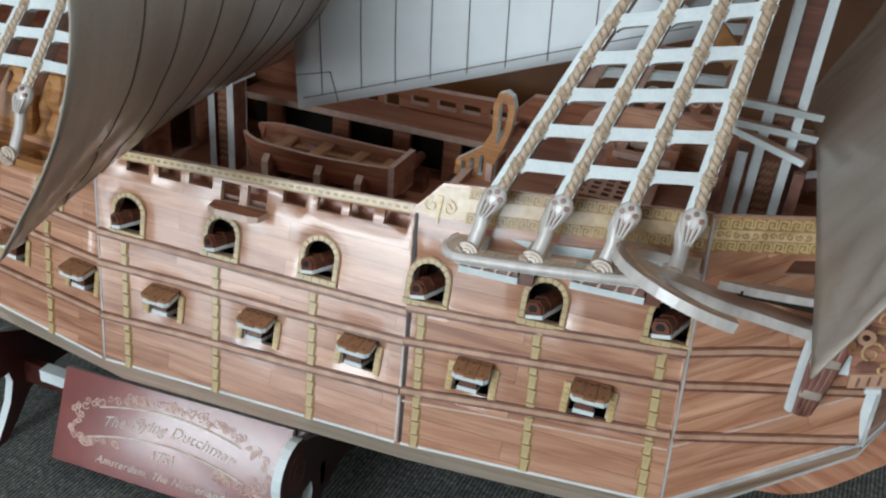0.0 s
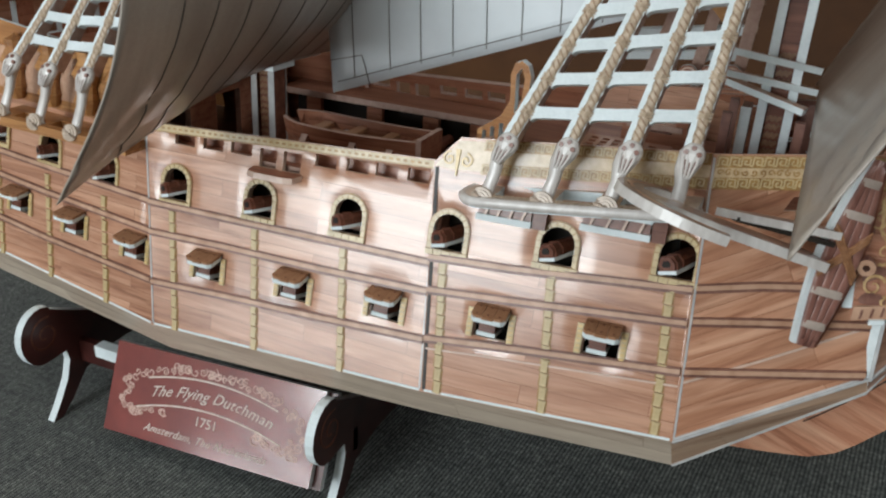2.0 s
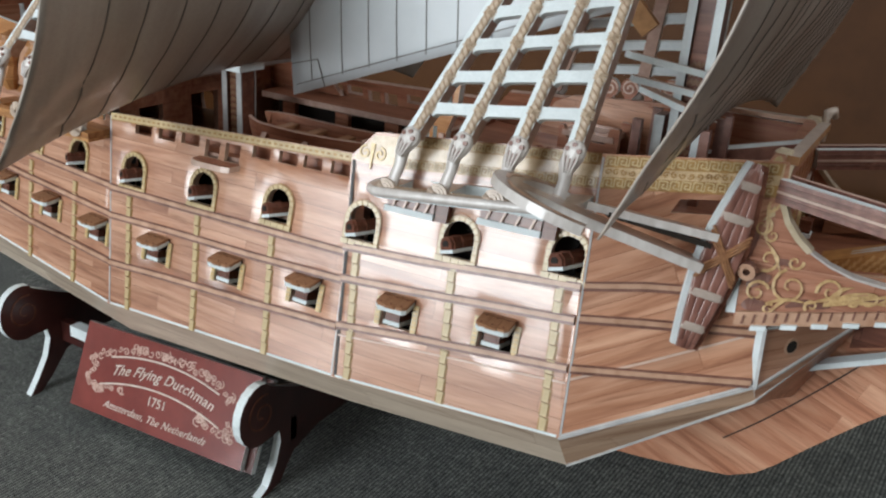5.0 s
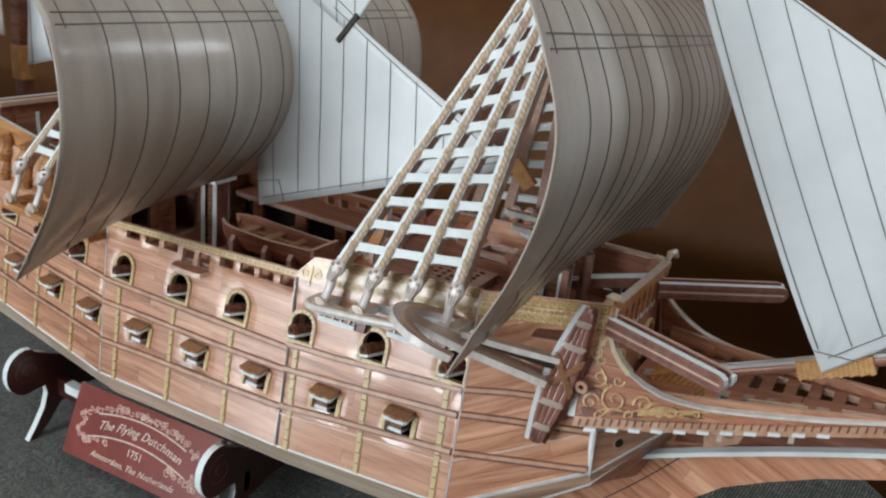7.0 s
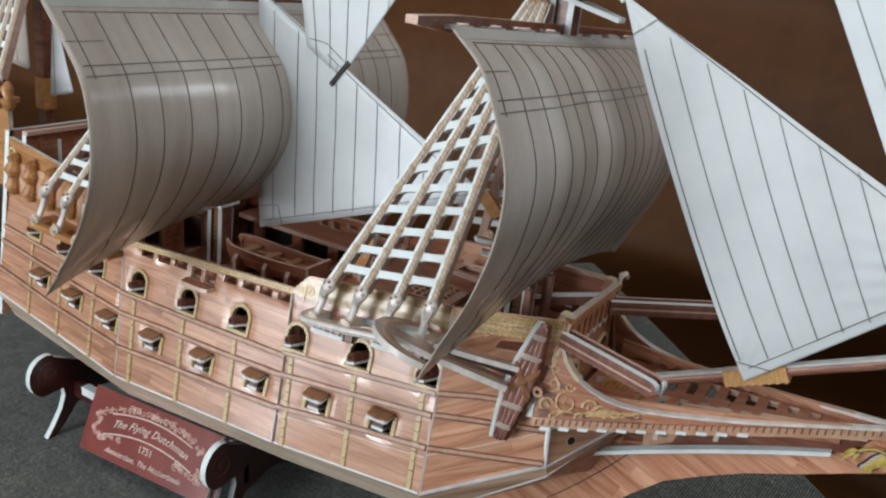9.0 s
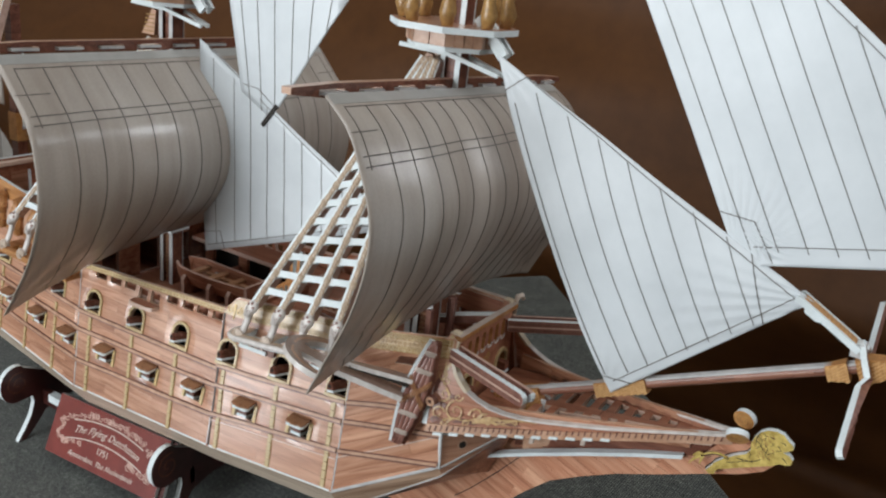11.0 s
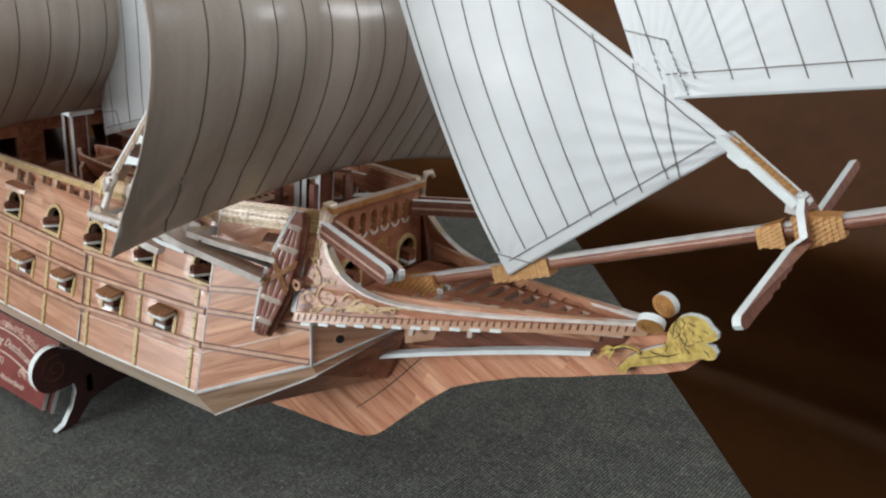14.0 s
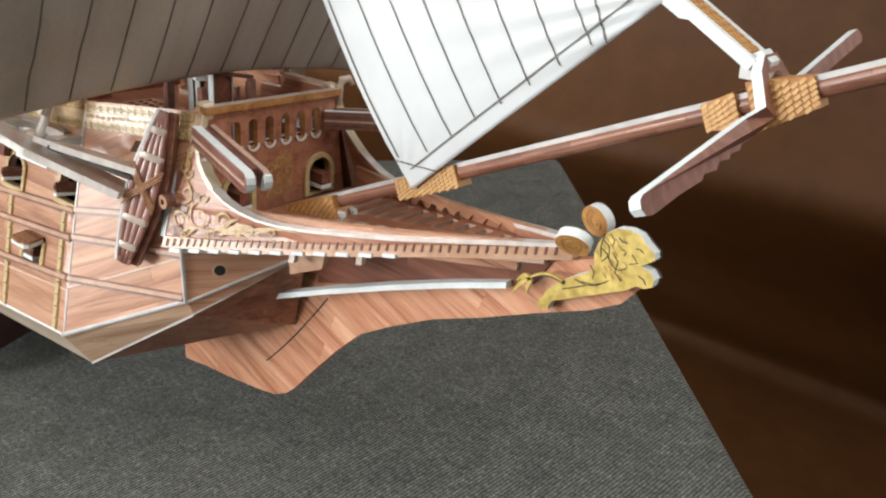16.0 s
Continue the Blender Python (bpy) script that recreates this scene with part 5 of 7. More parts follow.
prism(bm, [(237, 223), (243, 223), (244, 228), (241, 230.4), (236.6, 228)], [], xz(-3), 6)
part("hub_plate", bm, [FOAM_GREY, FOAM], ship)


# ---- masts ----
def mast(x, z0, z1, label, edge=FOAM):
    """A built-up mast: a core, four white-edged fins and woven panels."""
    bm = bmesh.new()
    box(bm, (x - 3.0, -2.8, z0), (x + 3.0, 2.8, z1))
    m = part("mast", bm, WOOD_DARK, ship, label)
    for o in (-4.6, 4.6):
        bm = bmesh.new()
        box(bm, (x + o - 1.0, -4.6, z0), (x + o + 1.0, 4.6, z1), 0)
        box(bm, (x + o - 1.5, -5.1, z0), (x + o + 1.5, -4.6, z1), 1)
        box(bm, (x + o - 1.5, 4.6, z0), (x + o + 1.5, 5.1, z1), 1)
        part("mast_cheek", bm, [WOOD_DARK, edge], m)
    bm = bmesh.new()
    for z in [z0 + 4 + k * 3 for k in range(12)] + [z0 + 50 + k * 3 for k in range(4)]:
        for a in range(4):
            t = Matrix.Translation((x, 0, 0)) @ Matrix.Rotation(math.pi / 2 * a, 4, "Z")
            if a % 2 == 0:
                continue
            for j in (-1.6, 0, 1.6):
                ribbon(bm, [t @ V(2.8, j - 0.8, z), t @ V(2.8, j + 0.8, z + 1.8)], 1.1, t.to_3x3() @ V(1, 0, 0), 0.5)
    part("mast_lashing", bm, WEAVE_DARK, m)
    return m


def main_stump():
    """The lower main mast: two pale-edged boards and a cap."""
    mast(-198, 127, 320, "built-up dark brown main mast with grey edges", FOAM_GREY)
    bm = bmesh.new()
    prism(bm, [(-206, -8), (-190, -8), (-190, 9), (-206, 9)], [], xy(170), 3)
    beam(bm, (-200, 8, 168.5), (-194, 34, 169.5), 6, 3)
    part("mast_cap", bm, [FOAM_GREY, FOAM], ship)


fore_mast = mast(17, 140, 352, "built-up dark brown fore mast with white edges")
bm = bmesh.new()
box(bm, (5.8, -4.6, 150), (9, 4.6, 181), 0)
box(bm, (5.6, -5.2, 150), (9.2, -4.6, 181), 1)
part("mast_bib", bm, [WOOD_DARK, FOAM], fore_mast, "white-edged board at the foot of the mast")
main_stump()
bm = bmesh.new()
box(bm, (-374, -4, 150), (-366, 4, 300))
part("mast", bm, WOOD_DARK, ship, "red-brown mizzen mast")
bm = bmesh.new()
box(bm, (-375, -5, 196), (-365, 5, 218))
part("woven_band", bm, WEAVE, ship)

for p, q in (((-1, -25.6, 203.5), (27.6, 1, 195.6)), ((-1, -17.4, 194.6), (28, 0.6, 188.4)), ((-0.4, -5, 189.4), (26.4, -12.8, 184))):
    bm = bmesh.new()
    beam(bm, p, q, 4.4, 2.2, 0, top=1)
    part("belaying_rod", bm, [FOAM, RAIL_TAN], ship, "flat white-edged rod beside the fore mast")
for x, y in ((2, -12), (2, 12), (26, -12), (26, 12)):
    bm = bmesh.new()
    box(bm, (x - 1.6, y - 1.6, 153), (x + 1.6, y + 1.6, 180), 0)
    part("bitt_post", bm, [RAIL], ship)


def mast_top(dx, dz):
    """The fighting top: platform, box, trestle boards and brackets."""
    def o(p):
        return V(p[0] + dx, p[1], p[2] + dz)
    bm = bmesh.new()
    prism(bm, [(r * math.cos(a) + 14 + dx, 1.05 * r * math.sin(a)) for a in np.linspace(0, math.tau, 9)[:-1] + 0.39 for r in (34,)], [], xy(338 + dz), 3.2)
    t = part("mast_top", bm, [WOOD, FOAM], ship, "octagonal mast top with white edge")
    for k in range(8):
        a = math.tau * k / 8
        m = Matrix.Translation((14 + dx, 0, 327 + dz)) @ Matrix.Rotation(a, 4, "Z")
        for j in range(4):
            bm = bmesh.new()
            box(bm, (21, -9.6 + j * 4.8, 0.6), (23 + 0.5 * (j % 2), -5.1 + j * 4.8, 7.6), 0, m)
            part("basket_plank", bm, RAIL_TAN, t)
    bm = bmesh.new()
    prism(bm, [(24 * math.cos(a) + 14 + dx, 24 * math.sin(a)) for a in np.linspace(0, math.tau, 9)[:-1] + 0.39], [], xy(327.4 + dz), 2.4)
    part("top_floor", bm, [WOOD, FOAM], t)
    for s in (-1, 1):
        bm = bmesh.new()
        beam(bm, o((-14, s * 7, 323.5)), o((16, s * 7, 322.5)), 2.2, 2.2, 0)
        beam(bm, o((16, s * 7, 322.5)), o((45, s * 3, 315)), 2.2, 2.2, 0)
        part("trestle_board", bm, FOAM, t)
        bm = bmesh.new()
        prism(bm, [(-8, 304), (4, 304), (6, 320), (2, 321), (-2, 312)], [], lambda a, b, d: V(a + dx, s * 5 + d, b + dz), 3)
        br = part("bracket", bm, [RAIL_TAN, RAIL_TAN], t)
        bm = bmesh.new()
        for k in range(5):
            z = 306 + 2.7 * k
            for q, nn in ((s * 5, V(0, -1, 0)), (s * 5 + 3, V(0, 1, 0))):
                ribbon(bm, [V(-6.5 + k * 0.9 + dx, q, z + dz), V(4.2 + k * 0.3 + dx, q, z + 0.2 + dz)], 0.7, nn, 0.3)
        part("bracket_line", bm, GOLD_DEEP, t)
        bm = bmesh.new()
        beam(bm, o((30, s * 3, 343)), o((47, s * 3, 325)), 2.4, 6, 0)
        part("stay_cheek", bm, FOAM, t)
    for k in range(8):
        a = math.tau * (k + 0.5) / 8
        bm = bmesh.new()
        tube(bm, [o((14 + 27 * math.cos(a), 27 * math.sin(a), 338)), o((14 + 28 * math.cos(a), 28 * math.sin(a), 345)), o((14 + 27 * math.cos(a), 27 * math.sin(a), 352)), o((14 + 29 * math.cos(a), 29 * math.sin(a), 360))], [3, 4.5, 3, 4.4], 10)
        part("top_carving", bm, GOLD_DEEP, t, "gilt carved baluster", True)
    return t


mast_top(0, 0)
mast_top(-213, -4)


def square_yard(x, y0, z0, y1, z1, name):
    """A yard board with slots, and pale sheet tabs through them."""
    bm = bmesh.new()
    n = 9
    def f(a, b, d):
        t = (a - y0) / (y1 - y0)
        return V(x - d, a, z0 + (z1 - z0) * t + b)
    bm = prism(bm, [(y0, -1.5), (y0 + 20, -3.4), (y1 - 20, -3.4), (y1, -1.5), (y1, 1.4), (y1 - 30, 2.6), (y0 + 30, 2.6), (y0, 1.4)],
               [rect(y0 + 18 + k * 28, -2.4, y0 + 36 + k * 28, 0.2) for k in range(n)], f, 5)
    yd = part(name, bm, [WOOD_DARK, RAIL_TAN], ship, "brown slotted yard board")
    for k in range(n):
        part("sail_tab", prism(bmesh.new(), rect(y0 + 19 + k * 28, -2.0, y0 + 35 + k * 28, -0.6), [], lambda a, b, d: f(a, b, d - 2.4), 4, (0, 0)), FOAM_GREY, yd)
    return yd


square_yard(20, -134, 313.5, 138, 300, "fore_yard")
square_yard(-186, -140, 300, 140, 296, "main_yard")


# ---- sails ----
def lerp_list(pts, t):
    k = min(int(t * (len(pts) - 1)), len(pts) - 2)
    f = t * (len(pts) - 1) - k
    p0, p1, p2, p3 = pts[max(k - 1, 0)], pts[k], pts[k + 1], pts[min(k + 2, len(pts) - 1)]
    return [0.5 * (2 * b + (c - a) * f + (2 * a - 5 * b + 4 * c - d) * f * f + (3 * b - a - 3 * c + d) * f ** 3) for a, b, c, d in zip(p0, p1, p2, p3)]


def square_sail(name, profile, w0, w1, mid_y, tilt, bulge, roach, label, narrow=0.0, waves=()):
    """A bellied square sail hung from its yard; profile is its side edge from head to clew, (x, z)."""
    def at(u, v, off=0.0):
        x, z = lerp_list(profile, v)
        w = w0 + (w1 - w0) * v
        e = 1 - u * u
        # pleats that fan out of the two lower corners
        fold = 0.0
        for s in (-1, 1):
            da, dv = (1 - s * u) * 1.1, (1 - v) * 1.5
            r = math.hypot(da, dv)
            fold += 1.1 * min(r / 0.25, 1) * math.exp(-(r / 0.42) ** 2) * (math.sin(13 * math.atan2(dv, da + 0.02)) + 0.6 * math.sin(29 * math.atan2(dv, da + 0.02)))
        # long upright waves in the sheet
        for u0, slant, wide, deep in waves:
            fold += deep * math.exp(-((u - u0 - slant * v) / wide) ** 2) * math.sin(math.pi * min(v * 1.15, 1)) ** 0.7
        pull = 1 - narrow * v * v * max(u, 0)
        return V(x + bulge * e * math.sin(math.pi * v) + fold - off, mid_y + u * w * pull, z + tilt * (u + 1) * (1 - v) + roach * e * v ** 3 - 40 * narrow * v * v * max(u, 0))
    nu, nv = 80, 56
    bm = bmesh.new()
    front = [[bm.verts.new(at(2 * i / nu - 1, j / nv)) for i in range(nu + 1)] for j in range(nv + 1)]
    back = [[bm.verts.new(at(2 * i / nu - 1, j / nv, 0.7)) for i in range(nu + 1)] for j in range(nv + 1)]
    for g in (front, back):
        for a, b in zip(g, g[1:]):
            for i in range(nu):
                bm.faces.new((a[i], a[i + 1], b[i + 1], b[i]))
    rim = lambda g: [g[0][i] for i in range(nu)] + [g[j][nu] for j in range(nv)] + [g[nv][i] for i in range(nu, 0, -1)] + [g[j][0] for j in range(nv, 0, -1)]
    ra, rb = rim(front), rim(back)
    for k in range(len(ra)):
        q = (k + 1) % len(ra)
        bm.faces.new((ra[k], ra[q], rb[q], rb[k]))
    sail = part(name, bm, SAIL_DULL, ship, label, True)

    def line(us, vs, wide, n=48, mat=SEAM, kind="seam"):
        bm = bmesh.new()
        pts, ns = [], []
        for k in range(n + 1):
            u, v = us[0] + (us[1] - us[0]) * k / n, vs[0] + (vs[1] - vs[0]) * k / n
            p = at(u, v)
            du, dv = at(u + 0.01, v) - at(u - 0.01, v), at(u, min(v + 0.01, 1)) - at(u, max(v - 0.01, 0))
            nn = du.cross(dv).normalized()
            nn = nn if nn.x > 0 else -nn
            pts.append(p + nn * 0.05), ns.append(nn)
        ribbon(bm, pts, wide * 0.72, ns, 0.16)
        part(kind, bm, mat, sail)
    line((-0.985, 0.985), (0.022, 0.022), 8.5, 60, SAIL_HEAD, "head_band")
    for k in range(1, 15):
        line((-0.94 + 1.88 * k / 15,) * 2, (0.06, 0.985), 0.75)
    for v in (0.235, 0.27):
        line((-0.97, 0.97), (v, v), 0.8, 40)
    line((-0.94, 0.94), (0.06, 0.06), 0.7, 40)
    for s in (-1, 1):
        line((s * 0.94, s * 0.94), (0.06, 0.28), 0.7)
        line((s * 0.99, s * 0.84), (0.15, 0.15), 0.6)
    return sail


square_sail("fore_sail", [(24, 311), (38, 299), (47, 283), (54, 264), (54.5, 244), (49.5, 222), (41, 200), (30, 175)], 118, 126, 1, -6.5, 5, 11, "bellied grey square sail with dark panel seams", 0.13, ((-0.62, 0.05, 0.12, 0.7), (-0.34, 0.10, 0.14, -1.3), (-0.06, 0.06, 0.16, 0.9)))
square_sail("main_sail", [(-182, 296), (-167, 279), (-154, 262), (-148.5, 240), (-149, 218), (-156, 195), (-168, 172), (-184, 148)], 133, 136, 0, -2, 5, 24, "bellied grey square sail with dark panel seams", 0.0, ((-0.7, 0.05, 0.1, -0.9), (-0.3, 0.05, 0.2, 0.8)))


def flat_sail(name, corners, seams, y, label, border=(), creases=(), cuts=20, material=SAIL, swell=None):
    """A triangular or four-sided sheet in the ship's middle plane. seams: pairs of ends (x, z)."""
    bm = bmesh.new()
    cs = [V(a, 0, b) for a, b in corners]
    # a fine sheet with a slight belly
    n = len(cs)
    def belly(p):
        c = sum((V(a, 0, b) for a, b in corners), V(0, 0, 0)) / n
        fan = swell(p.x, p.z) if swell else 0.0
        for cx, cz, reach, folds, deep in creases:
            r, a = math.hypot(p.x - cx, p.z - cz), math.atan2(p.z - cz, p.x - cx)
            fan += deep * min(r / 14, 1) ** 2 * math.exp(-r / reach) * math.sin(folds * a + 1.3 * math.sin(3 * a))
        return y + fan + 1.6 * noise.noise(V(p.x * 0.018, y, p.z * 0.018)) - 1.0 * math.exp(-((p - c).length / 60) ** 2)
    tri = tessellated([corners])
    tri = [tuple(t) for t in tri]
    flat = [bm.verts.new((a, 0, b)) for a, b in corners]
    for t in tri:
        bm.faces.new([flat[i] for i in t])
    bmesh.ops.subdivide_edges(bm, edges=bm.edges[:], cuts=cuts, use_grid_fill=True)
    r = bmesh.ops.extrude_face_region(bm, geom=bm.faces[:])
    far = {v for v in r["geom"] if isinstance(v, bmesh.types.BMVert)}
    for v in bm.verts:
        v.co.y = belly(v.co) + (0.35 if v in far else -0.35)
    sail = part(name, bm, material, ship, label, True)
    for (a, b), (c, d), wide in [(p, q, 0.43) for p, q in seams] + [(p, q, 0.55) for p, q in border]:
        bm = bmesh.new()
        pts = [V(a + (c - a) * t, 0, b + (d - b) * t) for t in np.linspace(0, 1, 170)]
        for s in (-1, 1):
            ribbon(bm, [V(p.x, belly(p) + s * 0.62, p.z) for p in pts], wide * 0.7, V(0, s, 0), 0.16)
        part("seam", bm, SEAM, sail)
    return sail


def lerp2(p, q, t):
    return (p[0] + (q[0] - p[0]) * t, p[1] + (q[1] - p[1]) * t)


def jib_swell(x, z):
    """The aft edge of the jib bows out to starboard between its two corners."""
    (ax, az), (bx, bz), (cx, cz) = A, B, C
    det = (bz - cz) * (ax - cx) + (cx - bx) * (az - cz)
    a = ((bz - cz) * (x - cx) + (cx - bx) * (z - cz)) / det
    b = ((cz - az) * (x - cx) + (ax - cx) * (z - cz)) / det
    w = max(a + b, 0.001)
    s = a / w
    return -w * (5 + 5 * s + 47.6 * s * (1 - s))


A, B, C = (47.4, 327), (135.2, 166), (217, 242)
seams = []
for t in (0.128, 0.233, 0.334, 0.432, 0.536, 0.64, 0.742):
    seams.append((lerp2(lerp2(A, C, t), lerp2(B, C, t), 0.03), lerp2(lerp2(A, C, t), lerp2(B, C, t), 0.96)))
flat_sail("jib_sail", [A, B, C], seams, 0, "white triangular jib sail with dark panel seams",
          [(lerp2(A, C, 0.1), lerp2(A, B, 0.1)), (lerp2(A, C, 0.1), lerp2(lerp2(A, C, 0.97), B, 0.035)), (lerp2(lerp2(A, B, 0.12), C, 0.03), lerp2(lerp2(B, C, 0.02), A, 0.06)), (lerp2(lerp2(B, C, 0.04), A, 0.03), lerp2(lerp2(B, C, 0.97), A, 0.03)), (lerp2(A, C, 0.82), lerp2(B, C, 0.78)), (lerp2(B, A, 0.06), lerp2(B, C, 0.12))],
          [(224, 243, 32, 44, 0.68), (133, 163, 13, 26, 0.4), (47, 326, 26, 30, 0.5)], 150, swell=jib_swell)
A, B, C = (44, 480), (182, 250.5), (318, 284)
seams = [(lerp2(lerp2(B, C, t), lerp2(A, C, t), 0.03), lerp2(lerp2(B, C, t), lerp2(A, C, t), 0.95)) for t in (0.055, 0.14, 0.23, 0.315, 0.40, 0.49, 0.575, 0.66, 0.75, 0.84)]
flat_sail("flying_jib_sail", [A, B, C], seams, -1.6, "white glossy triangular head sail with creased corner",
          [(lerp2(lerp2(B, C, 0.07), A, 0.035), lerp2(lerp2(B, C, 0.96), A, 0.035)), (lerp2(lerp2(A, C, 0.06), B, 0.03), lerp2(lerp2(A, C, 0.96), B, 0.03)), (lerp2(B, A, 0.1), lerp2(lerp2(B, A, 0.09), C, 0.1)), (lerp2(lerp2(B, A, 0.09), C, 0.1), lerp2(B, C, 0.11))],
          [(182, 251, 13, 52, 1.7)], 190)
A, B, C = (-172, 303), (-164, 160), (-8, 217)
seams = [(lerp2(lerp2(B, C, t), lerp2(A, C, t), 0.03), lerp2(lerp2(B, C, t), lerp2(A, C, t), 0.97)) for t in (0.075, 0.185, 0.275, 0.365, 0.455, 0.545, 0.64, 0.74)]
flat_sail("main_stay_sail", [A, B, C], seams, 0, "white triangular stay sail with dark panel seams",
          [(lerp2(lerp2(B, C, 0.02), A, 0.03), lerp2(lerp2(B, C, 0.97), A, 0.03)), (lerp2(B, A, 0.1), lerp2(lerp2(B, A, 0.1), C, 0.1)), (lerp2(lerp2(B, A, 0.1), C, 0.1), lerp2(B, C, 0.12)), (lerp2(A, C, 0.05), lerp2(lerp2(A, C, 0.95), B, 0.03))])
P = [(-160, 404), (-134, 276), (-109, 263), (-58, 336), (-12, 404)]
seams = [(lerp2(P[1], P[2], 0.3), (-146, 402)), (lerp2(P[1], P[2], 0.7), (-128, 402)), (lerp2(P[2], P[3], 0.06), (-110, 402)), (lerp2(P[2], P[3], 0.3), (-92, 402)), (lerp2(P[2], P[3], 0.55), (-74, 402)), (lerp2(P[2], P[3], 0.8), (-56, 402))]
flat_sail("upper_stay_sail", P, seams, -1.5, "white upper stay sail with dark panel seams", [((-132, 281), (-120, 280)), ((-120, 280), (-104, 270))])
bm = bmesh.new()
beam(bm, (-104, -1.5, 272), (-115, -1.5, 258), 2, 2.4)
part("sail_toggle", bm, INK, ship, "black sail toggle peg")
bm = bmesh.new()
beam(bm, (-12, 0, 219), (-2, 0, 209), 3, 7)
part("stay_block", bm, [WEAVE], ship)


# ---- shrouds ----
def knuckle_mesh(bm):
    """A carved dead-eye: a round bulb with three dark eyes, and lanyards that run down into a point; outward is -y."""
    tube(bm, [(0, -0.6, z) for z in (-6.4, -4.4, -2.6, -0.6, 1.2, 2.8, 4.0, 4.7)], [1.3, 2.1, 2.9, 3.6, 3.8, 3.3, 2.3, 0.9], 14, flat=0.66, side=V(0, -1, 0))
    for x, z in ((-1.9, 1.3), (0, 2.9), (1.9, 1.3)):
        tube(bm, [(x, -2.0, z), (x * 1.05, -3.05, z)], [0.95, 0.8], 8, slot=2)
    for k in range(4):
        x = -2.25 + k * 1.5
        tube(bm, [(x, -2.5, 0.2), (x * 0.95, -2.6, -1.6), (x * 0.5, -1.7, -6.2)], [0.45, 0.52, 0.3], 6)
        if k:
            x -= 0.75
            tube(bm, [(x, -2.55, -0.2), (x * 0.95, -2.62, -1.7), (x * 0.5, -1.75, -5.4)], [0.12, 0.2, 0.12], 5, slot=2)


def knob_mesh(bm):
    """The coil at the foot of a shroud."""
    for k, r in enumerate((3.4, 2.3, 1.2)):
        tube(bm, [(r * math.cos(a), -1.2 - 0.5 * k, r * 0.85 * math.sin(a)) for a in np.linspace(0, math.tau, 15)], 0.75, 5)
    prism(bm, [(3.2 * math.cos(a), 2.9 * math.sin(a)) for a in np.linspace(0, math.tau, 13)[:-1]], [], lambda a, b, d: V(a, d - 1.4, b), 3.0, (0, 1))


